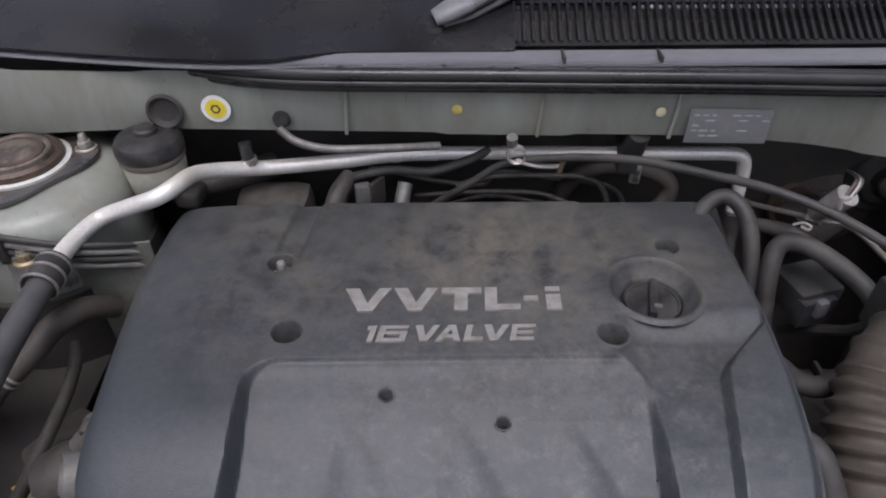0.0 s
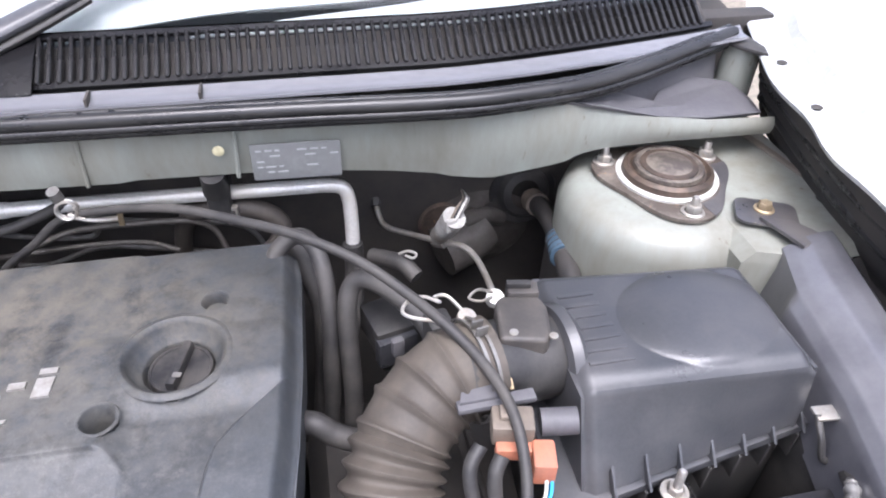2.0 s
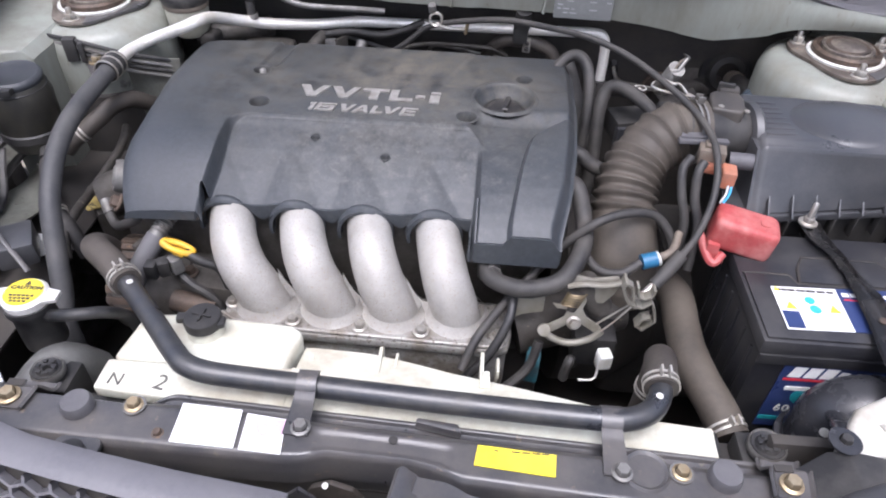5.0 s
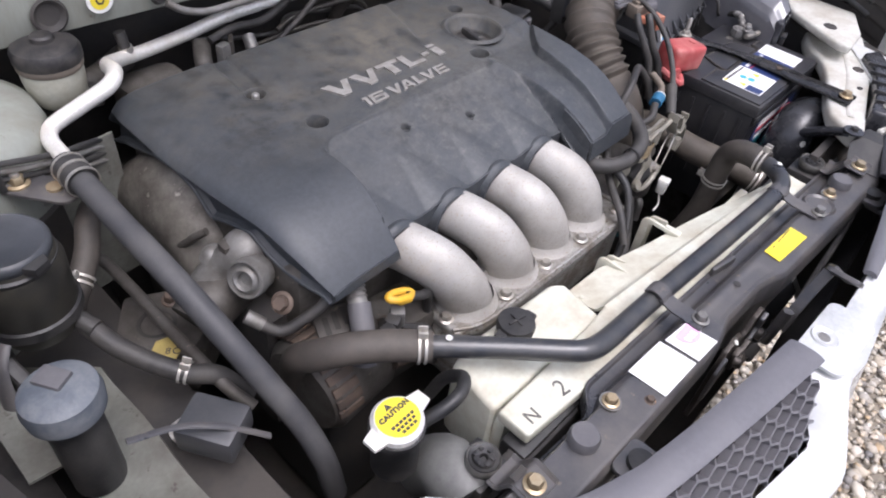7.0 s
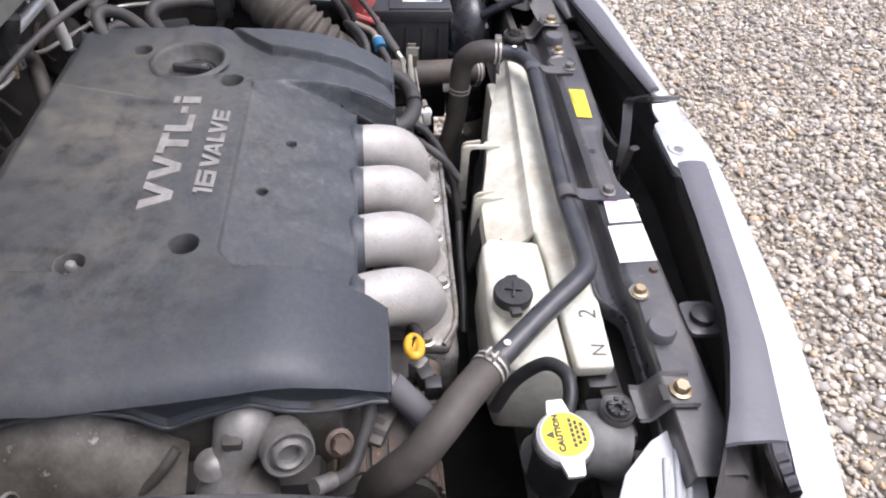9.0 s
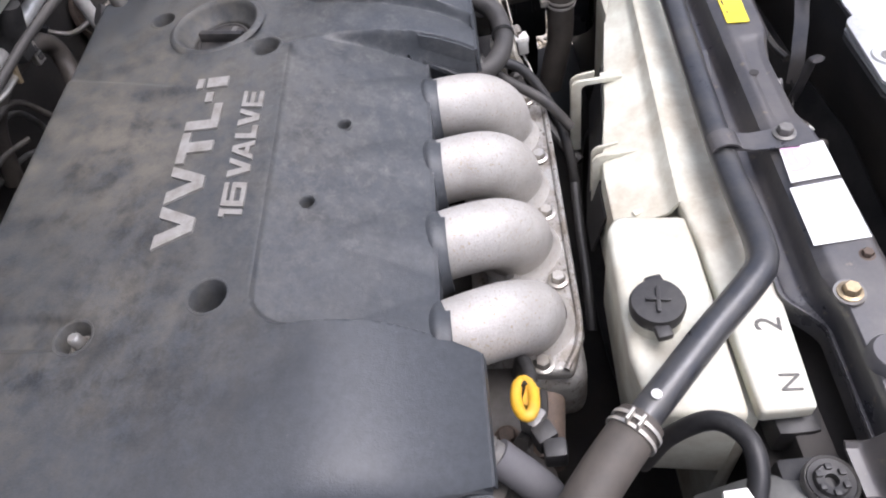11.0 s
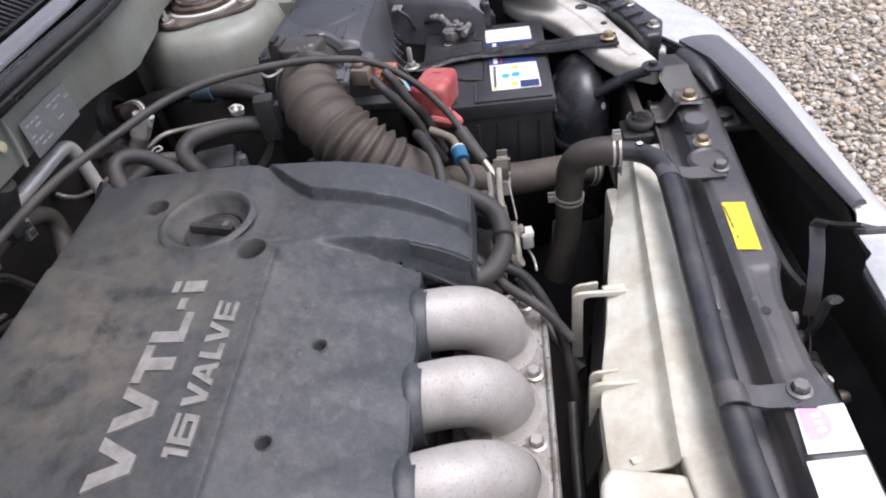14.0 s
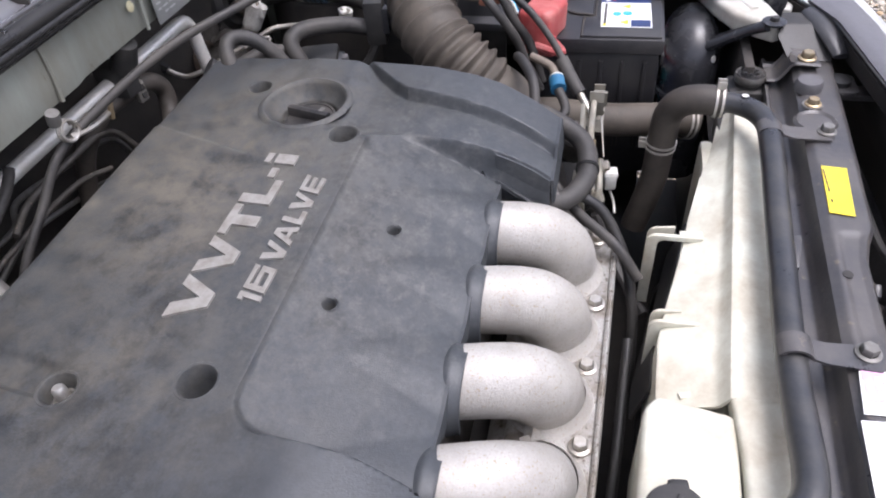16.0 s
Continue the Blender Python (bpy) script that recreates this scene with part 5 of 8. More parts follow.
part("hose", tube(BP, bellows_r, 40, 22), M_BELLOWS, bellows)
part("clamp", band((0.424, 0.394, 0.8265), (1, 0.25, -0.1), 0.0415, 0.010), M_GREYDISC, bellows, "steel hose clamp")
part("clamp_screw", lathe([(0, 0), (0.008, 0), (0.008, 0.005), (0, 0.006)], (0.425, 0.424, 0.853), (0.2, -0.3, 1), seg=14), M_STEEL, bellows)
part("wire_clip", tube([(0.424, 0.428, 0.858), (0.412, 0.438, 0.868), (0.402, 0.440, 0.866), (0.404, 0.428, 0.872), (0.392, 0.434, 0.874), (0.380, 0.432, 0.873), (0.374, 0.424, 0.871), (0.380, 0.417, 0.870), (0.398, 0.412, 0.868)], 0.0016, 8), M_STEEL, bellows, "bent wire clip")
part("clamp_wire", tube([(0.428, 0.416, 0.850), (0.440, 0.398, 0.852), (0.446, 0.38, 0.848), (0.447, 0.36, 0.838)], 0.0018, 6), M_BRASS, bellows)

# ---- accelerator cable ----
cable = thing("accelerator_cable", (0.42, 0.38, 0.85), "grey-black sheathed accelerator cable looping over the bellows", "cable")
part("sheath", tube([(-0.03, 0.668, 0.735), (-0.006, 0.662, 0.769), (0.033, 0.655, 0.801), (0.071, 0.645, 0.835), (0.125, 0.620, 0.858), (0.19, 0.582, 0.879), (0.25, 0.540, 0.889), (0.30, 0.503, 0.894), (0.35, 0.466, 0.887), (0.40, 0.410, 0.872), (0.43, 0.362, 0.857),
                     (0.440, 0.318, 0.842), (0.434, 0.272, 0.812), (0.414, 0.236, 0.777), (0.385, 0.212, 0.748)], 0.0043, 12), M_RUBBER, cable)
part("boot", tube([(0.402, 0.226, 0.763), (0.385, 0.211, 0.746), (0.372, 0.200, 0.736)], lambda s: 0.0085 - 0.001 * s, 12), M_RUBBER, cable, "rubber end boot")
part("ferrule", tube([(0.374, 0.202, 0.738), (0.352, 0.186, 0.722)], 0.0045, 10, raw=True), M_STEEL, cable)
part("inner_wire", tube([(0.352, 0.186, 0.722), (0.312, 0.176, 0.690)], 0.0012, 6, raw=True), M_STEEL, cable)

# ---- throttle linkage ----
throttle = thing("throttle_body", (0.30, 0.19, 0.68), "cast throttle body with return spring and cable quadrant", "throttle")
part("housing", tube([(0.350, 0.262, 0.650), (0.30, 0.245, 0.645), (0.22, 0.225, 0.630)], 0.042, 24), M_ENGINE, throttle)
M_CAST = mat("pale_cast_zinc", (0.32, 0.305, 0.26), 0.45, 0.3, other=(0.20, 0.18, 0.14), amount=0.42, scale=45)
def flat_xz(poly, y, t, tilt=0.0, r=0.0008):
    """A plate standing in x and z, t thick, leaning back by tilt."""
    z0 = min(p[1] for p in poly)
    m = Matrix.Translation((0, y, z0)) @ Matrix.Rotation(radians(90 - tilt), 4, "X")
    return prism([(x, z - z0) for x, z in poly], -t / 2, t / 2, r, m)


def edge_strip(pts, y, w, t):
    """A bent strip of metal, w deep in y, that follows points in x and z."""
    side = []
    for k, (x, z) in enumerate(pts):
        a, c = pts[max(k - 1, 0)], pts[min(k + 1, len(pts) - 1)]
        n = Vector((a[1] - c[1], c[0] - a[0])).normalized() * t / 2
        side.append(((x + n.x, z + n.y), (x - n.x, z - n.y)))
    rows = []
    b = bmesh.new()
    for p, q in side:
        rows.append([b.verts.new(k) for k in ((p[0], y - w / 2, p[1]), (p[0], y + w / 2, p[1]), (q[0], y + w / 2, q[1]), (q[0], y - w / 2, q[1]))])
    for r, o in zip(rows, rows[1:]):
        for k in range(4):
            b.faces.new((r[k], r[(k + 1) % 4], o[(k + 1) % 4], o[k]))
    b.faces.new(rows[0][::-1])
    b.faces.new(rows[-1])
    bmesh.ops.recalc_face_normals(b, faces=b.faces)
    return b


part("arm", flat_xz([(0.272, 0.742), (0.281, 0.750), (0.300, 0.747), (0.329, 0.752), (0.334, 0.742), (0.326, 0.728), (0.316, 0.716), (0.309, 0.716), (0.300, 0.732), (0.286, 0.737)], 0.186, 0.005, 14, 0.0015), M_CAST, throttle, "cast cable bracket arm")
part("arm_rib", tube([(0.272, 0.182, 0.742), (0.290, 0.183, 0.746), (0.312, 0.183, 0.746), (0.331, 0.183, 0.752)], 0.0036, 8, squash=0.8), M_CAST, throttle)
part("bracket_plate", edge_strip([(0.333, 0.7630), (0.331, 0.7520), (0.337, 0.7380), (0.342, 0.7290), (0.350, 0.7250)], 0.180, 0.016, 0.0028), M_CAST, throttle, "folded cable holder", smooth=False)
part("bracket_plate", edge_strip([(0.333, 0.7630), (0.340, 0.7580), (0.343, 0.7480), (0.345, 0.7380)], 0.174, 0.010, 0.0026), M_CAST, throttle, smooth=False)
part("bracket_finger", edge_strip([(0.347, 0.7560), (0.350, 0.7410), (0.357, 0.7380), (0.365, 0.7430), (0.366, 0.7530)], 0.178, 0.012, 0.0026), M_CAST, throttle, smooth=False)
part("bracket_finger", edge_strip([(0.350, 0.7270), (0.357, 0.7260), (0.366, 0.7340), (0.372, 0.7220), (0.376, 0.7060), (0.364, 0.6900), (0.356, 0.6960), (0.362, 0.7080), (0.370, 0.7100)], 0.177, 0.013, 0.0026), M_CAST, throttle, "folded cable holder claw", smooth=False)
b = tube([(0.279 + 0.0105 * math.cos(a) + 0.0010 * a / 6.283, 0.184 - 0.006 * math.sin(a), 0.7095 + 0.0034 * a / 6.283 + 0.004 * math.sin(a)) for a in (2 * math.pi * j / 16 for j in range(97))], 0.0014, 6, raw=True)
part("spring", b, mat("brass_wire", (0.28, 0.22, 0.13), 0.45, 0.5, other=(0.18, 0.14, 0.09), amount=0.4, scale=90), throttle, "dull brass return spring")
part("spring_core", lathe([(0, 0), (0.0085, 0), (0.0085, 0.024), (0, 0.026)], (0.281, 0.186, 0.705), (0.18, 0, 0.98), seg=20), M_DARK, throttle)
part("lever", flat_xz([(0.2585, 0.7150), (0.264, 0.7090), (0.277, 0.7080), (0.274, 0.6970), (0.259, 0.6870), (0.250, 0.6840), (0.247, 0.6770), (0.253, 0.6720), (0.262, 0.6760), (0.279, 0.6880), (0.293, 0.6900), (0.313, 0.6780), (0.320, 0.6830), (0.316, 0.6890), (0.299, 0.7000), (0.294, 0.7100), (0.297, 0.7210), (0.294, 0.7310), (0.288, 0.7260), (0.286, 0.7160), (0.273, 0.7140)], 0.172, 0.003, 14), M_CAST, throttle, "stamped throttle lever")
part("quadrant", tube([(0.250, 0.172, 0.680), (0.258, 0.171, 0.671), (0.268, 0.170, 0.665), (0.281, 0.169, 0.662), (0.296, 0.169, 0.665), (0.309, 0.170, 0.672), (0.319, 0.171, 0.684)], 0.0044, 10), M_CAST, throttle, "grooved cable quadrant")
part("cable_end", tube([(0.317, 0.167, 0.6880), (0.331, 0.170, 0.7050), (0.346, 0.174, 0.7260)], 0.0012, 6), M_STEEL, throttle)
part("pivot_nut", hexbolt((0.284, 0.167, 0.6990), (0, -0.9, 0.4), 0.010), M_STEEL, throttle)
part("lug", lathe([(0, 0), (0.0075, 0), (0.0075, 0.006), (0, 0.007)], (0.252, 0.171, 0.6800), (0, -0.8, 0.6), seg=16), M_CAST, throttle)
part("pad", flat_xz([(0.216, 0.712), (0.216, 0.684), (0.226, 0.690), (0.250, 0.696), (0.250, 0.720), (0.236, 0.722)], 0.186, 0.010, 10, 0.002), M_CAST, throttle, "cast mounting pad")
part("bowl", tube([(0.292, 0.20, 0.735), (0.305, 0.20, 0.712), (0.318, 0.20, 0.695)], 0.016, 20), M_ENGINE, throttle, "greasy throttle housing")
part("black_motor", box((0.292, 0.178, 0.610), (0.345, 0.225, 0.660), 0.008), M_BLACK, throttle)
M_CLAMP = mat("bright_zinc", (0.52, 0.50, 0.46), 0.36, 0.4, other=(0.48, 0.44, 0.37), amount=0.3, scale=60)


def plug(at, size, turn, material, label, wires, cat="connector"):
    x, y, z = at
    t = thing("cable_plug", at, label, cat)
    part("shell", box((x - size[0] / 2, y - size[1] / 2, z - size[2] / 2), (x + size[0] / 2, y + size[1] / 2, z + size[2] / 2), 0.003, turn=turn), material, t)
    part("rim", box((x - size[0] * 0.42, y - size[1] * 0.6, z + size[2] * 0.25), (x + size[0] * 0.42, y + size[1] * 0.6, z + size[2] * 0.58), 0.002, turn=turn), material, t)
    for w, m_, r in wires:
        part("wire", tube(w, r, 8), m_, t)
    return t


plug((0.326, 0.157, 0.650), (0.018, 0.014, 0.022), 10, M_WHITEPL, "white multi-pin plug hanging by the throttle", [([(0.322, 0.156, 0.636), (0.318, 0.150, 0.622), (0.300, 0.148, 0.62)], M_WHITEPL, 0.0015), ([(0.30, 0.19, 0.60), (0.29, 0.17, 0.63), (0.285, 0.165, 0.60)], M_BLACK, 0.006)])
plug((0.246, 0.170, 0.612), (0.018, 0.018, 0.042), -10, M_TEAL, "teal plug on a black lead below the throttle", [([(0.249, 0.170, 0.66), (0.238, 0.155, 0.625), (0.20, 0.13, 0.60), (0.17, 0.11, 0.59)], M_RUBBER, 0.006)])
bp = thing("check_valve", (0.368, 0.226, 0.75), "blue and white check valve in a vacuum line", "check valve")
part("blue_body", tube([(0.359, 0.2245, 0.7485), (0.376, 0.2285, 0.7517)], 0.0092, 18, raw=True), M_BLUE, bp)
part("white_band", tube([(0.3755, 0.2284, 0.7515), (0.379, 0.2294, 0.7525)], 0.0088, 18, raw=True), M_WHITEPL, bp)
part("hose", tube([(0.358, 0.224, 0.748), (0.335, 0.214, 0.738), (0.31, 0.222, 0.735), (0.295, 0.245, 0.742), (0.293, 0.27, 0.75)], 0.0055, 10), M_RUBBER, bp)
part("hose", tube([(0.381, 0.230, 0.753), (0.395, 0.238, 0.758), (0.405, 0.262, 0.765)], 0.005, 10), M_BROWNGREY, bp)


def hose(name, pts, r, label, material=None, clamps=(), cat="hose", seg=14):
    t = thing(name, pts[len(pts) // 2], label, cat)
    part("tube", tube(pts, r, seg), material or M_RUBBER, t)
    for c in clamps:
        at, ax = c[:2]
        rr = r if not callable(r) else r(0.5)
        part("clamp", band(at, ax, rr + 0.0005, 0.009), M_CLAMP, t, "steel spring clamp")
    return t


# breather hose in front of the cover
h = hose("breather_hose", [(0.183, 0.234, 0.705), (0.180, 0.232, 0.728), (0.184, 0.205, 0.728), (0.205, 0.188, 0.730), (0.234, 0.182, 0.734), (0.268, 0.192, 0.744), (0.290, 0.232, 0.757), (0.294, 0.275, 0.764), (0.284, 0.305, 0.790), (0.272, 0.33, 0.78)], 0.0105, "grey-black rubber breather hose beside the engine cover")
part("elbow", tube([(0.183, 0.236, 0.70), (0.182, 0.233, 0.724), (0.187, 0.207, 0.727)], 0.0125, 14), M_GREYDISC, h, "dull metal elbow")
part("cable_tie", band((0.232, 0.1824, 0.7338), (1, 0.0, 0.1), 0.0108, 0.004, ears=False), M_BLACK, h)
hose("vacuum_hose", [(0.159, 0.122, 0.655), (0.175, 0.148, 0.684), (0.205, 0.190, 0.700), (0.24, 0.225, 0.722), (0.262, 0.240, 0.745), (0.302, 0.246, 0.784), (0.342, 0.262, 0.790), (0.378, 0.274, 0.778), (0.400, 0.264, 0.752), (0.405, 0.25, 0.72)], 0.0055, "thin black rubber vacuum hose")

# big air hose and radiator hoses
hose("intake_drain_hose", [(0.405, 0.30, 0.66), (0.420, 0.25, 0.675), (0.420, 0.20, 0.673), (0.421, 0.16, 0.671), (0.428, 0.12, 0.669), (0.440, 0.085, 0.664), (0.448, 0.058, 0.656)], 0.021, "thick dusty grey-brown hose beside the battery", M_BELLOWS, [((0.445, 0.066, 0.658), (0.3, -0.9, -0.2))], seg=24)
# ---- radiator support ----
def by(x):
    return -0.029 - 0.045 * (x - 0.02)


support = thing("radiator_support", (0.1, -0.03, 0.60), "dusty black painted steel radiator support with labels", "radiator support")
PROFILE = [(-0.026, 0.60), (-0.028, 0.703), (-0.047, 0.7045), (-0.0490, 0.708), (-0.0465, 0.711), (-0.046, 0.722), (-0.0435, 0.738), (-0.038, 0.743), (-0.024, 0.743), (-0.010, 0.743), (0.004, 0.743), (0.011, 0.738), (0.015, 0.722), (0.019, 0.716), (0.030, 0.716), (0.033, 0.720), (0.036, 0.720), (0.037, 0.70)]


BEAM_FRONT = [(-0.335, -0.058), (-0.16, -0.061), (0.0, -0.063), (0.022, -0.061), (0.045, -0.054), (0.12, -0.056), (0.145, -0.062), (0.165, -0.070), (0.28, -0.077), (0.43, -0.084), (0.50, -0.088)]


def beam_f(u, v):
    x = -0.335 + 0.835 * u
    s = v * (len(PROFILE) - 1)
    i = min(int(s), len(PROFILE) - 2)
    t = s - i
    d = PROFILE[i][0] * (1 - t) + PROFILE[i + 1][0] * t
    z = PROFILE[i][1] * (1 - t) + PROFILE[i + 1][1] * t
    wide = 1 - step(-0.115, -0.155, x)
    if d > 0.004:
        d = 0.004 + (d - 0.004) * (0.25 + 0.75 * wide)
    y = by(x) + d
    if d < 0.004:
        # the front edge swings in behind the latch; a long panel is pressed into the top
        k = min(1.0, (0.004 - d) / 0.050)
        y = (by(x) + 0.004) * (1 - k) + lerp(BEAM_FRONT, x) * k
        if z > 0.741:
            z -= 0.0018 * step(0.030, 0.038, x) * step(0.158, 0.150, x) * step(0.12, 0.22, k) * step(0.78, 0.68, k)
    return (x, y, z)


part("beam", sheet(beam_f, 220, 65, 0.002), M_RAD, support)
for p, r, m_ in (((0.018, -0.031, 0.7465), 0.011, M_RAD), ((0.303, -0.050, 0.7465), 0.011, M_RAD)):
    part("bolt", hexbolt(p, af=r), M_GREYDISC, support)
for p in ((-0.139, -0.021, 0.743), (0.355, -0.045, 0.743)):
    part("washer", lathe([(0, 0), (0.0105, 0), (0.0105, 0.002), (0, 0.002)], (p[0], p[1], p[2] + 0.001), seg=24), M_GREYDISC, support, "dull steel washer")
    part("bolt", hexbolt((p[0], p[1], p[2] + 0.003), af=0.010), M_BRASS, support)
for p in ((-0.190, -0.026, 0.742), (0.392, -0.046, 0.742)):
    part("rubber_stop", lathe([(0.0145, 0), (0.0145, 0.008), (0.0125, 0.012), (0, 0.0125)], p, seg=24), M_GREYPAD, support, "grey rubber bonnet stop")
part("screw", hexbolt((-0.108, -0.046, 0.742), af=0.007), M_RUST, support)
part("drain_hole", lathe([(0, 0), (0.0042, 0), (0.0042, 0.0005), (0, 0.0005)], (0.102, -0.034, 0.7432), seg=16), M_DARK, support)
part("swage", lathe([(0, 0.0006), (0.016, 0.0006), (0.019, 0.003), (0.022, 0.0)], (0.325, -0.044, 0.7425), seg=24), M_RAD, support)
white = tile("data_label", [(-0.0960, -0.0135), (-0.0945, -0.0545), (-0.0365, -0.0560), (-0.0395, -0.0160)], 0.7440, M_LABEL_W, support, "blank white paper label")
pink = tile("oil_label", [(-0.0340, -0.0190), (-0.0320, -0.0565), (0.0060, -0.0580), (0.0025, -0.0225)], 0.7440, M_LABEL_W, support, "white label with a pink roundel")
part("roundel", prism([(-0.008 + 0.0155 * math.cos(a), min(-0.0235, -0.028 + 0.0155 * math.sin(a))) for a in (2 * math.pi * k / 24 for k in range(24))], 0.7447, 0.7450, 0), M_INKPINK, pink, "pink printed roundel", smooth=False)
for k in range(3):
    part("roundel_gap", prism([(-0.018 + 0.006 * k, -0.0315), (-0.014 + 0.006 * k, -0.0320), (-0.013 + 0.006 * k, -0.0385), (-0.017 + 0.006 * k, -0.0380)], 0.7450, 0.7453, 0), M_LABEL_W, pink, "white print in the roundel", smooth=False)
yel = tile("caution_label", [(0.178, -0.0325), (0.175, -0.053), (0.2455, -0.0585), (0.2475, -0.0365)], 0.7440, M_LABEL_Y, support, "yellow caution label")
bar_rows("print", 0.181, 0.243, -0.0385, -0.0360, 1, 0.7447, M_INK, yel, 2, 0.7)
part("tab", prism([(0.118, -0.004), (0.150, -0.010), (0.163, -0.012), (0.160, -0.002), (0.120, 0.002)], 0.718, 0.730, 0.004), M_RAD, support)


def rad_mount(at, bolt_at, size):
    x, y, z = at
    t = thing("radiator_mount", at, "rubber radiator mount under a black steel bracket", "radiator mount", "radiator mounts")
    part("rubber", lathe([(r * size, h) for r, h in ((0, -0.002), (0.004, -0.002), (0.005, 0.003), (0.011, 0.004), (0.0125, 0.001), (0.0165, 0.002), (0.0172, -0.004), (0.016, -0.02), (0, -0.02))], at, seg=32), M_BLACK, t)
    part("cup", lathe([(r * size, h) for r, h in ((0.0170, -0.008), (0.0190, -0.006), (0.0198, 0.0), (0.0185, 0.003), (0.0170, 0.001))], at, seg=32), M_GREYDISC, t)
    for k in range(6):
        a = math.pi * k / 3
        part("spoke", box((x + 0.008 * math.cos(a) - 0.002, y + 0.008 * math.sin(a) - 0.002, z + 0.003), (x + 0.008 * math.cos(a) + 0.002, y + 0.008 * math.sin(a) + 0.002, z + 0.006), 0.0008), M_BLACK, t)

    def f(u, v):
        p = Vector((x + 0.004, y - 0.016, z + 0.001)).lerp(Vector((bolt_at[0], bolt_at[1] - 0.012, bolt_at[2])), u)
        w = 0.036 - 0.004 * u
        zz = z + 0.001 + (bolt_at[2] - z - 0.001) * step(0.15, 0.5, u)
        return (p.x + (v - 0.5) * w, p.y, zz + 0.003 * (abs(v - 0.5) > 0.44))
    br = part("bracket", sheet(f, 24, 12, 0.003), M_RAD, t, "pressed steel bracket")
    part("slot", box((bolt_at[0] - 0.010, bolt_at[1] + 0.012, bolt_at[2] + 0.0005), (bolt_at[0] + 0.006, bolt_at[1] + 0.019, bolt_at[2] + 0.0015), 0.0003), M_DARK, br)
    part("bolt", hexbolt((bolt_at[0], bolt_at[1], bolt_at[2] + 0.001), af=0.012), M_BRASS, t)
    part("radiator_pin", box((x - 0.022, y - 0.018, z - 0.06), (x + 0.022, y + 0.024, z - 0.012), 0.006), M_BLACK, t)


rad_mount((-0.256, 0.029, 0.721), (-0.256, -0.022, 0.746), 0.84)
rad_mount((0.449, 0.004, 0.725), (0.445, -0.051, 0.750), 0.92)

# ---- radiator and fan shroud ----
radiator = thing("radiator", (0.1, 0.03, 0.35), "black radiator core behind the support", "radiator")
part("core", box((-0.27, 0.005, 0.32), (0.45, 0.028, 0.690), 0.003), M_DARK, radiator)
part("end_tank", tube([(-0.262, 0.085, 0.64), (-0.268, 0.055, 0.685), (-0.276, 0.022, 0.682)], 0.03, 20), mat("grey_tank_plastic", (0.115, 0.115, 0.110), 0.5, other=(0.17, 0.17, 0.16), amount=0.45, scale=24), radiator, "dusty grey plastic tank end")
part("end_tank", box((-0.215, 0.008, 0.66), (0.42, 0.040, 0.695), 0.008), M_BLACK, radiator, "black top tank")

shroud = thing("fan_shroud", (0.09, 0.06, 0.40), "cream plastic radiator fan shroud, stained brown", "fan shroud")


def arc_y(x):
    return lerp([(-0.02, 0.108), (0.0, 0.109), (0.055, 0.107), (0.10, 0.099), (0.15, 0.088), (0.22, 0.076), (0.29, 0.062), (0.36, 0.045), (0.41, 0.036)], x)


def shroud_top(u, v):
    x = -0.015 + 0.42 * u
    y0 = 0.004 - 0.024 * u
    ridge = 0.058 - 0.082 * (x + 0.02) if x < 0.4 else 0.02
    ridge = max(ridge, 0.024)
    if v < 0.45:
        k = v / 0.45
        return (x, y0 + (ridge - y0) * k, 0.7150 - 0.0015 * math.sin(k * math.pi) + 0.0020 * k)
    k = (v - 0.45) / 0.55
    ya = max(arc_y(x), ridge + 0.006)
    return (x, ridge + (ya - ridge) * k, 0.717 - 0.011 * step(0.0, 0.2, k) - 0.017 * k)


part("top_panel", sheet(shroud_top, 90, 30, 0.003), M_SHROUD, shroud)
part("fan_rim", sheet(lambda u, v: (-0.01 + 0.30 * u, arc_y(-0.01 + 0.30 * u) + 0.001 + 0.004 * v, 0.688 - 0.075 * v), 40, 5, 0.003), M_SHROUD, shroud)
part("left_panel", prism([(-0.206, 0.016), (-0.012, 0.003), (-0.012, 0.059), (-0.06, 0.054), (-0.206, 0.053)], 0.700, 0.7165, 0.004, seg=3), M_SHROUD, shroud)
part("back_plate", box((-0.20, 0.045, 0.42), (0.36, 0.060, 0.690), 0.006), M_SHROUD, shroud)
ACROSS = Matrix(((0, 0, 1, 0), (1, 0, 0, 0), (0, 1, 0, 0), (0, 0, 0, 1)))   # (y, z) outlines, thickness along x
for x, yr, y0 in ((0.070, 0.116, 0.058), (0.181, 0.119, 0.066)):
    zt = 0.6985
    arc = [(yr - 0.010 + 0.010 * math.cos(a), zt - 0.010 + 0.010 * math.sin(a)) for a in (math.pi / 2 * k / 6 for k in range(6, -1, -1))]
    inner = [(yr - 0.017 + 0.006 * math.cos(a), zt - 0.013 + 0.007 * math.sin(a)) for a in (math.pi / 2 * k / 4 for k in range(5))]
    b = prism([(y0, zt)] + arc + [(yr, 0.600), (yr - 0.011, 0.600)] + inner + [(y0, zt - 0.006)], x - 0.002, x + 0.002, 0.0008, ACROSS)
    guide = part("cable_guide", b, M_SHROUD, shroud, "moulded cable guide")
    b = prism([(yr - 0.028, 0.6945)] + [(u - 0.002, v - 0.006) for u, v in arc] + [(yr - 0.002, 0.600), (yr - 0.010, 0.600), (yr - 0.010, 0.680), (yr - 0.028, 0.682)], x + 0.016, x + 0.019, 0.0008, ACROSS)
    part("guide_back", b, M_SHROUD, guide)
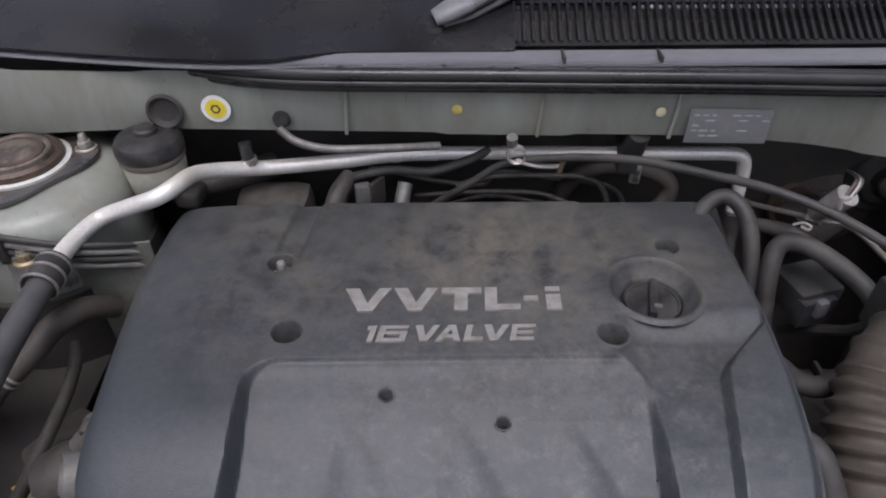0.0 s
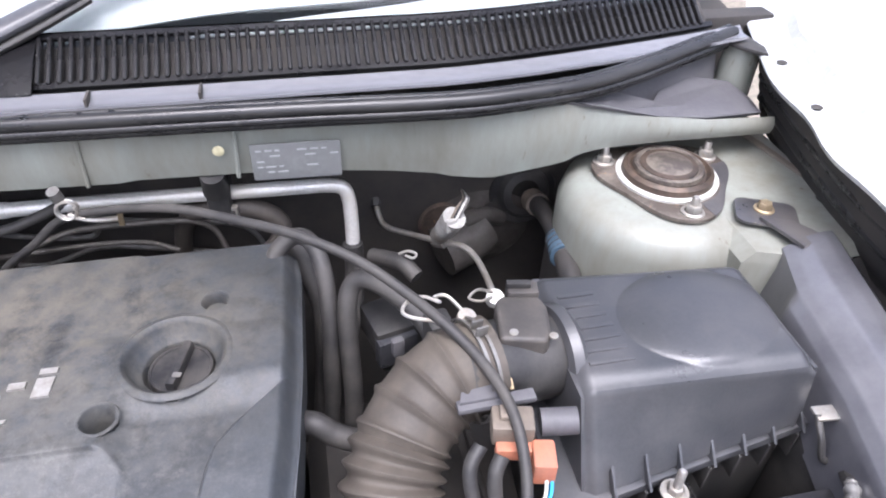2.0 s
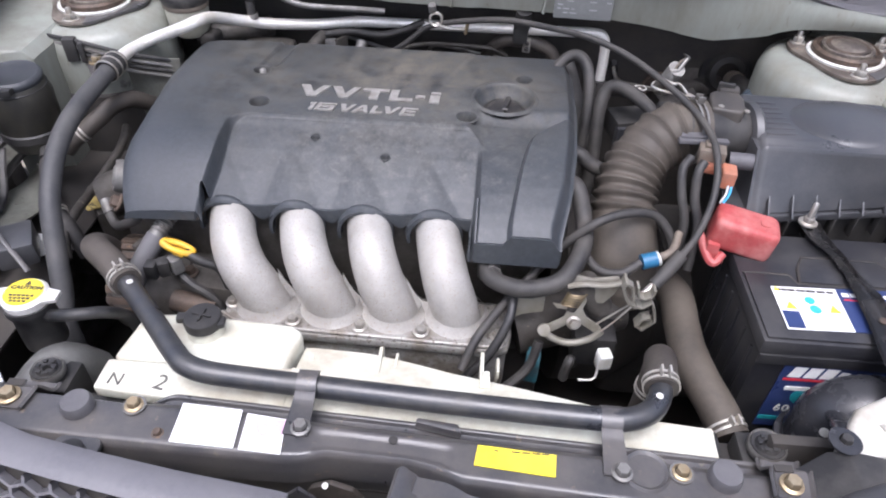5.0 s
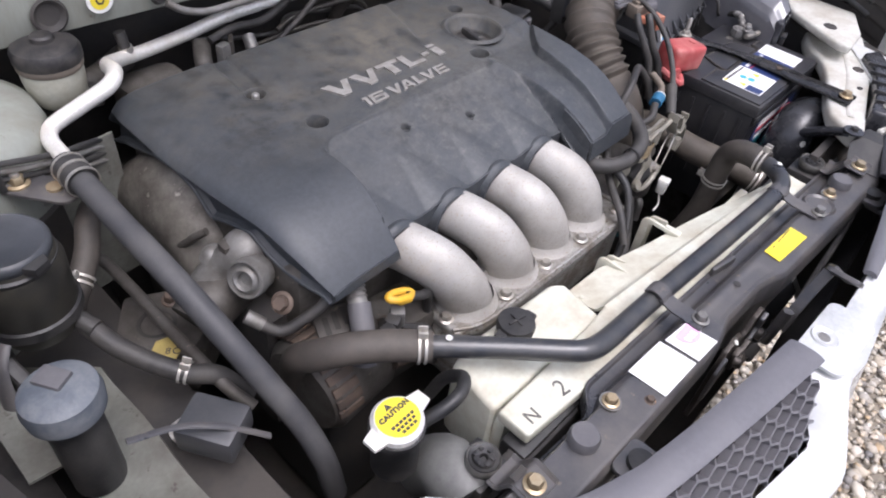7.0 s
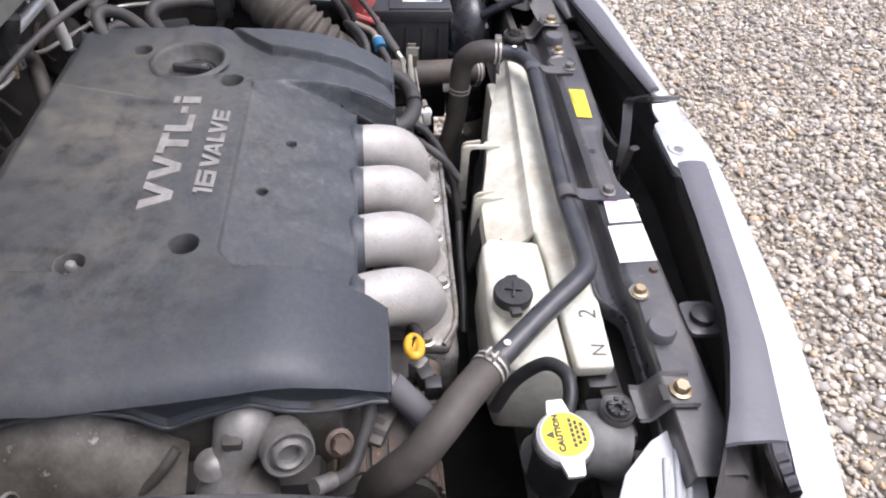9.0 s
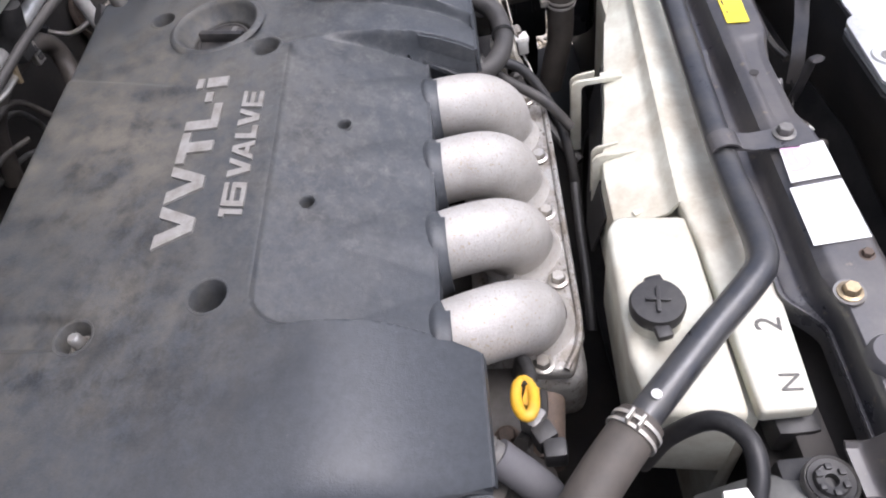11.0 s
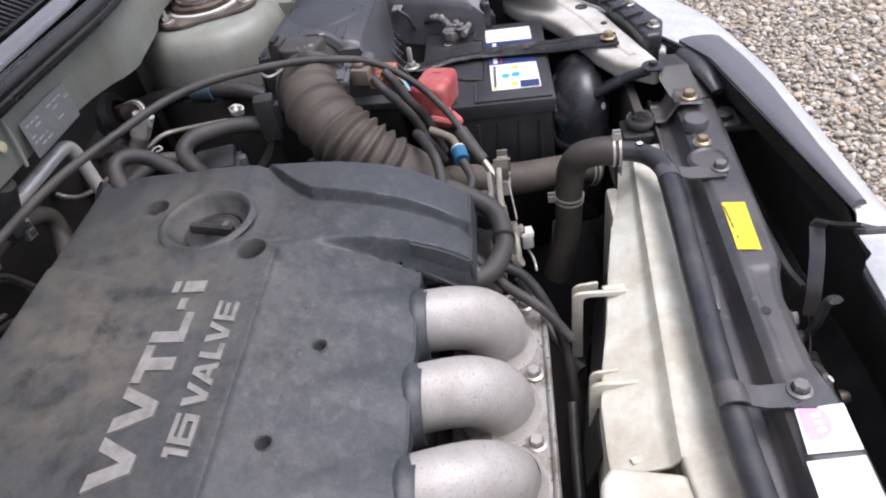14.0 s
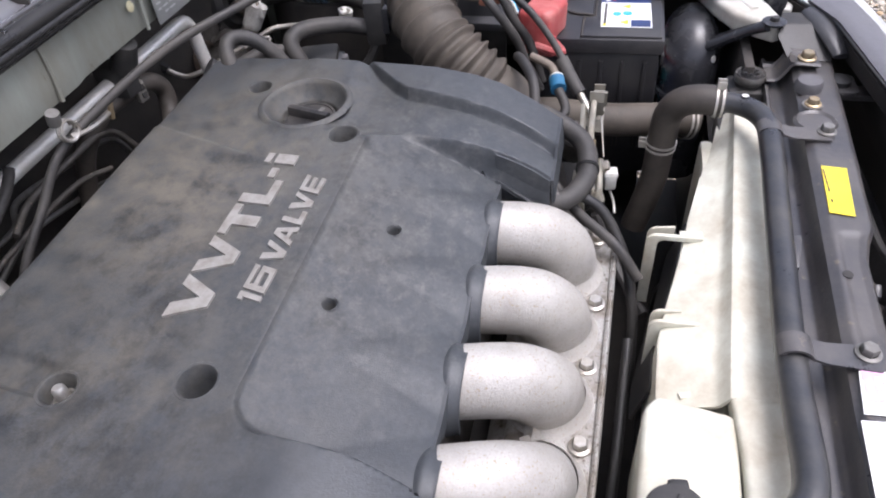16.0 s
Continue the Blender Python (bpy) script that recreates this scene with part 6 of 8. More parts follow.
part("top_rib", box((0.180, 0.066, 0.692), (0.190, 0.088, 0.6985), 0.0015, turn=4), M_SHROUD, shroud)
part("fan_motor_edge", sheet(lambda u, v: (0.02 + 0.22 * u, arc_y(0.02 + 0.22 * u) + 0.004 + 0.012 * v, 0.665 - 0.05 * v), 30, 4, 0.003), M_BLACK, shroud, "black edge of the fan ring")
part("rib", box((-0.004, 0.070, 0.690), (0.002, 0.094, 0.697), 0.001, turn=20), M_SHROUD, shroud)
part("mark_dimple", lathe([(0.006, 0), (0.010, 0.0008), (0.012, 0)], (0.36, 0.012, 0.7085), seg=18), M_SHROUD, shroud)
part("fan_ring", lathe([(0.150, 0.0), (0.156, 0.0), (0.156, 0.02), (0.150, 0.02), (0.150, 0)], (0.09, 0.075, 0.50), (0, 1, 0), seg=48), M_BLACK, shroud)
part("pen_mark", lettering("2", 0.026, 0.0003, 0.0, Matrix.Translation((-0.148, 0.0200, 0.7168)) @ Matrix.Rotation(radians(-10), 4, "Z")), M_PENCIL, shroud, "pen-written mark", smooth=False)
part("pen_mark", lettering("N", 0.020, 0.0003, 0.0, Matrix.Translation((-0.195, 0.0215, 0.7170)) @ Matrix.Rotation(radians(-5), 4, "Z")), M_PENCIL, shroud, "pen-written mark", smooth=False)

tank = thing("coolant_reservoir", (-0.12, 0.10, 0.62), "cream plastic coolant reservoir with a black cap", "coolant tank")
part("body", prism([(-0.206, 0.058), (-0.026, 0.054), (-0.016, 0.112), (-0.030, 0.122), (-0.150, 0.128), (-0.196, 0.122)], 0.600, 0.712, 0.008, seg=3), M_SHROUD, tank)
part("neck", lathe([(0.020, 0), (0.018, 0.012), (0, 0.012)], (-0.121, 0.103, 0.712), seg=28), M_SHROUD, tank)
lid = part("cap", lathe([(0.0200, 0), (0.0205, 0.008), (0.0190, 0.0115), (0, 0.0125)], (-0.121, 0.103, 0.724), seg=36), M_BLACK, tank, "black snap cap with a cross")
part("cross", box((-0.132, 0.1015, 0.7370), (-0.110, 0.1045, 0.7388), 0.0008, turn=-10), M_BLACK, lid)
part("cross", box((-0.1225, 0.094, 0.7370), (-0.1195, 0.112, 0.7388), 0.0008, turn=-10), M_BLACK, lid)
part("tab", box((-0.150, 0.098, 0.725), (-0.137, 0.110, 0.733), 0.003, turn=8), M_BLACK, lid)
part("tab", box((-0.105, 0.094, 0.726), (-0.096, 0.108, 0.733), 0.003, turn=8), M_BLACK, lid)

# upper radiator pipe
rpipe = thing("radiator_pipe", (0.1, 0.012, 0.742), "black painted steel coolant pipe across the radiator", "coolant pipe")
part("pipe", tube([(-0.232, 0.155, 0.7425), (-0.217, 0.139, 0.743), (-0.190, 0.111, 0.7445), (-0.160, 0.080, 0.746), (-0.122, 0.039, 0.748), (-0.106, 0.027, 0.7475), (-0.085, 0.0225, 0.7455), (-0.05, 0.0215, 0.743), (0.0, 0.0205, 0.7405), (0.10, 0.015, 0.741), (0.20, 0.009, 0.743), (0.28, 0.005, 0.745), (0.315, 0.006, 0.746), (0.338, 0.017, 0.746), (0.350, 0.036, 0.746), (0.353, 0.052, 0.745)], 0.0112, 20), M_PIPEBLACK, rpipe)
part("paint_dot", lathe([(0, 0), (0.0035, 0), (0.0035, 0.0006), (0, 0.0006)], (-0.203, 0.125, 0.7565), (0.0, 0.0, 1), seg=12), M_WHITEPL, rpipe)
part("paint_dot", lathe([(0, 0), (0.0035, 0), (0.0035, 0.0006), (0, 0.0006)], (0.345, 0.026, 0.7586), (0, 0, 1), seg=12), M_WHITEPL, rpipe)
for x, y in ((0.014, 0.0195), (0.299, 0.005)):
    def f(u, v, x=x, y=y):
        if u < 0.5:
            a = math.pi * (0.9 - 0.72 * u / 0.5)
            return (x + (v - 0.5) * 0.019, y - 0.0128 * math.cos(math.pi - a), 0.742 + 0.0128 * math.sin(a))
        k = (u - 0.5) / 0.5
        return (x + (v - 0.5) * (0.019 + 0.004 * k), y - 0.0106 - 0.047 * k, 0.7495 - 0.003 * step(0, 0.3, k))
    part("strap", sheet(f, 30, 4, 0.002), M_RAD, rpipe, "steel strap bolted to the support")

hose("radiator_hose", [(-0.214, 0.136, 0.7430), (-0.245, 0.165, 0.7430), (-0.274, 0.190, 0.739), (-0.292, 0.213, 0.723), (-0.297, 0.236, 0.700), (-0.292, 0.255, 0.66), (-0.285, 0.27, 0.60)], 0.0160, "brown-black rubber radiator hose, dusty", M_RADHOSE, [((-0.221, 0.1425, 0.743), (-0.72, 0.68, 0.0))], seg=22)
hose("radiator_hose", [(0.3525, 0.044, 0.7455), (0.355, 0.066, 0.746), (0.360, 0.086, 0.739), (0.366, 0.098, 0.720), (0.368, 0.101, 0.690), (0.368, 0.104, 0.62), (0.36, 0.12, 0.55)], 0.0165, "brown-black rubber radiator hose, dusty", M_RADHOSE, [((0.353, 0.050, 0.7458), (0.05, 1, 0)), ((0.368, 0.1015, 0.675), (0, 0.05, -1))], seg=22)

# radiator cap
rcap = thing("radiator_filler", (-0.301, 0.094, 0.69), "radiator filler neck with a metal and yellow pressure cap", "radiator filler")
part("cap", lathe([(0.0225, -0.008), (0.0235, 0.003), (0.0210, 0.006), (0.0205, 0.0065), (0, 0.0065)], (-0.301, 0.094, 0.755), seg=40), M_PIPE, rcap)
for s in (-1, 1):
    d = Vector((0.998 * s, 0.06 * s, 0))
    c = Vector((-0.301, 0.094, 0.757)) + d * 0.0245
    part("ear", prism([(-0.012, -0.012), (0.012, -0.012), (0.007, 0.010), (-0.007, 0.010)], -0.003, 0.002, 0.001, Matrix.Translation(c) @ Matrix.Rotation(math.atan2(d.y, d.x) - math.pi / 2, 4, "Z")), M_PIPE, rcap)
face = part("face", lathe([(0, 0), (0.0195, 0), (0.0195, 0.0006), (0, 0.0006)], (-0.301, 0.094, 0.7617), seg=40), M_LABEL_Y, rcap, "yellow caution face")
RF = Matrix.Translation((-0.301, 0.094, 0.7624)) @ Matrix.Rotation(radians(2), 4, "Z")
part("warning_text", lettering("CAUTION", 0.0068, 0.0002, 0.0004, RF @ Matrix.Translation((-0.0155, 0.0035, 0.0003))), M_INK, face, smooth=False)
part("warning_triangle", prism([(-0.0035, 0.0100), (0.0035, 0.0100), (0.0, 0.0165)], 0, 0.0003, 0, RF), M_INK, face, smooth=False)
b = None
for r in range(3):
    for k in range(6 - r):
        x = -0.0125 + 0.0022 * r + 0.0045 * k
        b = prism([(x, -0.0040 - 0.0042 * r), (x + 0.0034, -0.0040 - 0.0042 * r), (x + 0.0034, -0.0068 - 0.0042 * r), (x, -0.0068 - 0.0042 * r)], 0, 0.0003, 0, RF, bm=b)
part("print", b, M_INK, face, smooth=False)
part("filler_neck", lathe([(0.022, -0.06), (0.022, -0.012), (0.025, -0.008), (0.025, 0.0), (0, 0.0)], (-0.301, 0.094, 0.750), seg=28), M_BLACK, rcap)
hose("overflow_hose", [(-0.281, 0.088, 0.735), (-0.258, 0.078, 0.748), (-0.236, 0.078, 0.752), (-0.218, 0.092, 0.742), (-0.214, 0.115, 0.712), (-0.216, 0.13, 0.67)], 0.0065, "small black overflow hose to the reservoir", M_BLACK)

# bonnet latch
latch = thing("bonnet_latch", (0.09, -0.085, 0.68), "greasy black steel bonnet latch with springs", "bonnet latch")
M_LATCH = mat("greasy_brown_steel", (0.085, 0.072, 0.060), 0.5, 0.3, other=(0.035, 0.031, 0.028), amount=0.5, scale=30, spots=(0.17, 0.14, 0.11), spot_scale=120, spot_cut=0.68)


def upright(y):
    """Takes an (x, z) outline to an upright plate facing forward."""
    return Matrix.Translation((0, y, 0)) @ Matrix.Rotation(radians(90), 4, "X")


part("plate", prism([(0.022, 0.60), (0.150, 0.60), (0.152, 0.668), (0.143, 0.700), (0.128, 0.712), (0.112, 0.708), (0.100, 0.690), (0.084, 0.690), (0.070, 0.712), (0.050, 0.722), (0.032, 0.712), (0.022, 0.690)], 0.0, 0.006, 0.002, upright(-0.064)), M_LATCH, latch, "dusty brown latch plate")
part("claw", prism([(0.052, 0.672), (0.076, 0.660), (0.098, 0.664), (0.104, 0.682), (0.094, 0.690), (0.080, 0.680), (0.066, 0.688), (0.058, 0.706), (0.048, 0.700)], 0.0, 0.007, 0.0022, upright(-0.072)), M_LATCH, latch, "hooked steel claw")
part("pawl", prism([(0.108, 0.662), (0.130, 0.668), (0.138, 0.690), (0.130, 0.708), (0.120, 0.702), (0.122, 0.686), (0.108, 0.676)], 0.0, 0.006, 0.002, upright(-0.071)), M_RAD, latch)
for x, z, r in ((0.064, 0.682, 0.010), (0.122, 0.680, 0.008), (0.040, 0.702, 0.006)):
    part("pivot", lathe([(0, 0), (r, 0), (r, 0.004), (r * 0.7, 0.0075), (0, 0.008)], (x, -0.078, z), (0, -1, 0.1), seg=20), M_LATCH, latch)
part("spring", tube([Vector((0.080 + 0.0032 * a / 6.283, -0.084 + 0.0055 * math.cos(a), 0.676 + 0.0055 * math.sin(a))) for a in (2 * math.pi * j / 12 for j in range(97))], 0.0012, 6, raw=True), M_DARK, latch, "coil spring")
part("spring_leg", tube([(0.106, -0.084, 0.680), (0.118, -0.086, 0.692), (0.126, -0.084, 0.706)], 0.0012, 6), M_DARK, latch)
part("side_plate", prism([(0.010, 0.650), (0.034, 0.650), (0.036, 0.700), (0.022, 0.716), (0.008, 0.700)], 0.0, 0.004, 0.0015, upright(-0.070)), M_RAD, latch)
part("paint_mark", lathe([(0, 0), (0.003, 0), (0.003, 0.0006), (0, 0.0006)], (0.046, -0.070, 0.7195), (0, -0.6, 0.8), seg=12), M_WHITEPL, latch)
part("stop_lever", tube([(0.128, -0.088, 0.668), (0.120, -0.090, 0.700), (0.116, -0.092, 0.735), (0.108, -0.093, 0.742)], 0.006, 10, squash=0.5), M_RAD, latch)
part("release_cable", tube([(0.165, -0.095, 0.70), (0.20, -0.092, 0.695), (0.27, -0.088, 0.70), (0.34, -0.085, 0.705), (0.42, -0.08, 0.70)], 0.004, 8), M_BLACK, latch, "black release cable")
hook = thing("safety_catch", (0.16, -0.10, 0.73), "black bent steel safety catch lever", "catch")
CATCH = [(0.138, -0.094, 0.690), (0.146, -0.095, 0.715), (0.164, -0.098, 0.743), (0.183, -0.101, 0.760), (0.180, -0.103, 0.767), (0.164, -0.105, 0.776), (0.146, -0.109, 0.788), (0.126, -0.115, 0.803)]


def catch_f(u, v):
    s = u * (len(CATCH) - 1)
    i = min(int(s), len(CATCH) - 2)
    p = Vector(CATCH[i]).lerp(Vector(CATCH[i + 1]), s - i)
    w = 0.012 + 0.010 * step(0.66, 0.85, u)
    d = Vector((0.35, 1.0, 0.0)).lerp(Vector((0.25, 1.0, 0.25)), step(0.35, 0.62, u))
    return tuple(p + d * w * (v - 0.5))


part("arm", sheet(catch_f, 40, 5, 0.003), M_RAD, hook)
part("grip", prism(rounded(0.022, 0.036, 0.006), -0.0025, 0.0025, 0.001, Matrix.Translation((0.122, -0.117, 0.806)) @ Matrix.Rotation(radians(38), 4, "Y") @ Matrix.Rotation(radians(-10), 4, "Z")), M_RAD, hook, "black finger plate")
part("air_guide", sheet(lambda u, v: (-0.36 + 0.86 * u, -0.045 + 0.085 * v, 0.672 - 0.02 * v), 10, 4, 0.003), M_DARK, radiator, "black air guide panel below the support")

# small brackets between the support and the bumper
for p in ((-0.173, -0.074, 0.744), (0.42, -0.085, 0.735)):
    t = thing("bumper_bracket", p, "small black bracket with a rubber bush", "bracket", "bumper brackets")
    part("plate", prism(rounded(0.042, 0.036, 0.008, cx=p[0], cy=p[1]), p[2] - 0.006, p[2], 0.001), M_RAD, t)
    part("bush", lathe([(0.012, 0), (0.012, 0.006), (0.006, 0.008), (0, 0.007)], p, seg=20), M_BLACK, t)
    part("arm", box((p[0] - 0.012, p[1] - 0.05, p[2] - 0.016), (p[0] + 0.012, p[1], p[2] - 0.008), 0.003), M_RAD, t)

# right-hand apron panel, air duct and headlamp back
RAIL = [(0.489, -0.020), (0.500, -0.034), (0.562, -0.016), (0.641, 0.007), (0.72, 0.026), (0.797, 0.062), (0.85, 0.085), (0.85, 0.185), (0.79, 0.170), (0.743, 0.150), (0.716, 0.131), (0.698, 0.108), (0.671, 0.090), (0.638, 0.074), (0.603, 0.060), (0.562, 0.045), (0.521, 0.024)]
M_RAILP = mat("dirty_cream_metal", (0.66, 0.66, 0.61), 0.4, 0.0, other=(0.42, 0.39, 0.33), amount=0.35, scale=12, spots=(0.25, 0.2, 0.15), spot_scale=90, spot_cut=0.7)
part("front_apron", prism(RAIL, 0.744, 0.768, 0.008, seg=4), M_RAILP, car, "pale metal front rail with holes")
part("wing_bracket", prism([(0.700, 0.072), (0.697, 0.092), (0.712, 0.122), (0.755, 0.190), (0.790, 0.226), (0.85, 0.215), (0.85, 0.115), (0.77, 0.078)], 0.785, 0.800, 0.006, seg=3), M_RAILP, car, "pale pressed bracket below the wing")
part("bracket_hole", lathe([(0, 0.0006), (0.008, 0.0006), (0.010, 0.0016), (0.012, 0)], (0.748, 0.125, 0.7997), seg=24), M_DARK, car)
part("rail_swage", tube([(0.535, 0.000, 0.767), (0.60, 0.026, 0.767), (0.68, 0.052, 0.767), (0.78, 0.098, 0.767)], 0.006, 10, squash=0.5), M_RAILP, car)
for p, r in (((0.705, 0.046, 0.7675), 0.007), ((0.640, 0.022, 0.7675), 0.0035), ((0.760, 0.062, 0.7675), 0.004)):
    part("apron_hole", lathe([(0, 0.0006), (r, 0.0006), (r * 1.25, 0.0016), (r * 1.4, 0.0)], p, seg=24), M_DARK, car)
part("lamp_bracket", prism([(0.566, -0.020), (0.606, -0.006), (0.622, -0.030), (0.584, -0.056), (0.552, -0.046)], 0.748, 0.760, 0.004, seg=3), M_RAILP, car, "pale bracket under the headlamp")
part("lamp_seal", tube([(0.528, -0.060, 0.770), (0.505, -0.070, 0.768), (0.478, -0.080, 0.762), (0.450, -0.088, 0.752)], lambda k: 0.010 + 0.004 * math.sin(k * 3.14), 12, squash=0.45), M_DUCT, car, "shiny black seal beside the grille trim")
part("front_apron", prism([(-0.268, -0.030), (-0.300, -0.034), (-0.373, -0.016), (-0.509, 0.030), (-0.60, 0.09), (-0.60, 0.165), (-0.552, 0.142), (-0.464, 0.105), (-0.358, 0.062), (-0.318, 0.040), (-0.290, 0.010)], 0.716, 0.722, 0.0015), M_PAINT, car, "pale metal front apron with ribs")
for k in range(3):
    part("apron_rib", tube([(-0.292 - 0.008 * k, -0.022 + 0.012 * k, 0.723), (-0.34 - 0.012 * k, -0.008 + 0.014 * k, 0.723), (-0.40 - 0.012 * k, 0.018 + 0.016 * k, 0.723)], 0.003, 8), M_PAINT, car)
part("support_end", sheet(lambda u, v: (lerp([(0, 0.524), (1, 0.452)], u), lerp([(0, -0.030), (0.6, -0.022), (1, -0.034)], u) * (1 - v) + lerp([(0, -0.058), (0.7, -0.073), (1, -0.080)], u) * v,
                                       lerp([(0, 0.7690), (0.4, 0.7685), (1, 0.7440)], u)), 30, 8, 0.003), M_BLACK, car, "black end plate of the radiator support")
snork = thing("air_intake_elbow", (0.52, 0.07, 0.66), "shiny black plastic air intake elbow", "air intake")
part("elbow", tube([(0.540, 0.064, 0.52), (0.540, 0.064, 0.60), (0.540, 0.064, 0.665), (0.544, 0.064, 0.695), (0.560, 0.064, 0.709), (0.585, 0.064, 0.711), (0.62, 0.060, 0.698)], 0.036, 32, 12), M_DUCT, snork)
part("seam", lathe([(0.0365, -0.004), (0.0415, -0.003), (0.0415, 0.003), (0.0365, 0.004)], (0.540, 0.064, 0.652), (0, 0, 1), seg=36), M_DUCT, snork)
part("stay", tube([(0.536, 0.048, 0.716), (0.522, 0.022, 0.738), (0.508, 0.000, 0.756), (0.496, -0.014, 0.766)], lambda k: 0.016 - 0.004 * k, 14, squash=0.55), M_DUCT, snork)
part("stay_eye", lathe([(0.006, 0), (0.013, 0), (0.014, 0.003), (0.006, 0.004)], (0.494, -0.017, 0.769), seg=24), M_DUCT, snork)
part("bolt", hexbolt((0.494, -0.017, 0.771), af=0.009), M_BLACK, snork)
part("paint_spot", lathe([(0, 0), (0.005, 0), (0.005, 0.0008), (0, 0.001)], (0.5215, 0.0385, 0.705), (-0.55, -0.75, 0.35), seg=12), M_WHITEPL, snork)
duct = thing("air_duct", (0.73, 0.30, 0.75), "shiny black plastic cold air duct beside the battery", "air duct")


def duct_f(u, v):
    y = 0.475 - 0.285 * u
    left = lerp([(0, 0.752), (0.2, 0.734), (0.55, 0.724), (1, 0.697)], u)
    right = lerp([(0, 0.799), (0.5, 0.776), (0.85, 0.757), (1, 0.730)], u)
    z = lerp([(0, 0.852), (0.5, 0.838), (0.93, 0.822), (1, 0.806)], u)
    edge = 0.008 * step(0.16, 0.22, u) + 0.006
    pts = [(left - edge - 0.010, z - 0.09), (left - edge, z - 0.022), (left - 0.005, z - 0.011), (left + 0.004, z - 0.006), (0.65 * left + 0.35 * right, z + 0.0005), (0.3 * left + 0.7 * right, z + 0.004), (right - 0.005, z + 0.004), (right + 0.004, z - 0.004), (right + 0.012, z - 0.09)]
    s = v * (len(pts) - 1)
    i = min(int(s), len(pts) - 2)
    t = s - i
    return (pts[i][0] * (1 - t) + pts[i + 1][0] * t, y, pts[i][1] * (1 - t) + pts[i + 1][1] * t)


# Black plastic with its base lifted to grey, to carry the sky's sheen.
part("channel", sheet(duct_f, 60, 48, 0.003), mat("wet_sheen_plastic", (0.088, 0.088, 0.098), 0.36, other=(0.115, 0.115, 0.124), amount=0.4, scale=14, spec=1.0, coat=0.9, bump=0.04, spots=(0.14, 0.13, 0.12), spot_scale=80, spot_cut=0.72), duct)
part("end_plate", prism([(0.684, 0.180), (0.752, 0.192), (0.750, 0.206), (0.684, 0.195)], 0.745, 0.800, 0.005, seg=3), M_DUCT, duct)
part("catch", box((0.700, 0.176, 0.752), (0.724, 0.184, 0.772), 0.002, turn=10), M_BLACK, duct)
part("cast_mark", lettering("5", 0.012, 0.0003, 0.0003, Matrix.Translation((0.732, 0.1855, 0.757)) @ Matrix.Rotation(radians(10), 4, "Z") @ Matrix.Rotation(radians(80), 4, "X")), M_WHITEPL, duct, "white painted mark", smooth=False)
part("catch_bar", tube([(0.700, 0.178, 0.772), (0.712, 0.176, 0.768), (0.724, 0.180, 0.772)], 0.002, 6), M_DUCT, duct)
part("lower_trunk", box((0.70, 0.20, 0.62), (0.77, 0.40, 0.76), 0.012), M_BLACK, duct)
part("stay", tube([(0.765, 0.24, 0.74), (0.785, 0.20, 0.742), (0.80, 0.165, 0.745)], 0.008, 10), M_RAD, duct)
fuse = thing("fuse_box", (0.75, 0.47, 0.78), "dark grey plastic fuse box with a clipped lid", "fuse box")
part("lid", prism([(0.724, 0.476), (0.770, 0.476), (0.790, 0.505), (0.740, 0.512)], 0.800, 0.838, 0.006, seg=3), M_AIRBOX, fuse)
part("case", prism([(0.726, 0.478), (0.768, 0.478), (0.788, 0.503), (0.742, 0.510)], 0.70, 0.800, 0.003), M_BLACK, fuse)
part("clip", box((0.750, 0.472, 0.81), (0.762, 0.480, 0.83), 0.002, turn=-5), M_BLACK, fuse)
stay = thing("wing_stay", (0.757, 0.527, 0.83), "grey painted bracket bolted to the strut tower", "bracket")
part("plate", prism(rounded(0.060, 0.044, 0.010), 0, 0.003, 0.001, Matrix.Translation((0.757, 0.522, 0.845)) @ Matrix.Rotation(radians(-25), 4, "Z")), M_RAD, stay)
part("leg", prism([(0.742, 0.512), (0.772, 0.500), (0.790, 0.470), (0.758, 0.462)], 0.848, 0.852, 0.001), M_RAD, stay)
part("bolt", hexbolt((0.757, 0.527, 0.848), af=0.012), M_BRASS, stay)
lamp = thing("headlamp", (0.70, -0.02, 0.70), "black headlamp housing seen from behind", "headlamp")
part("housing", prism([(0.552, -0.018), (0.556, -0.040), (0.598, -0.050), (0.700, -0.016), (0.775, 0.040), (0.742, 0.056), (0.690, 0.020), (0.620, -0.004)], 0.745, 0.784, 0.006, seg=3), M_DUCT, lamp)
for k in range(5):
    part("housing_rib", box((0.585 + 0.030 * k, -0.040 + 0.0125 * k, 0.782), (0.589 + 0.030 * k, -0.012 + 0.0125 * k, 0.788), 0.001, turn=20), M_BLACK, lamp)
for p in ((0.655, -0.014, 0.785), (0.578, -0.033, 0.785)):
    part("screw", hexbolt(p, af=0.010), M_STEEL, lamp)
# ---- bulkhead fittings ----
def on_panel(x, z, out=0.0):
    return (x, fy(x) - 0.005 - out, z)


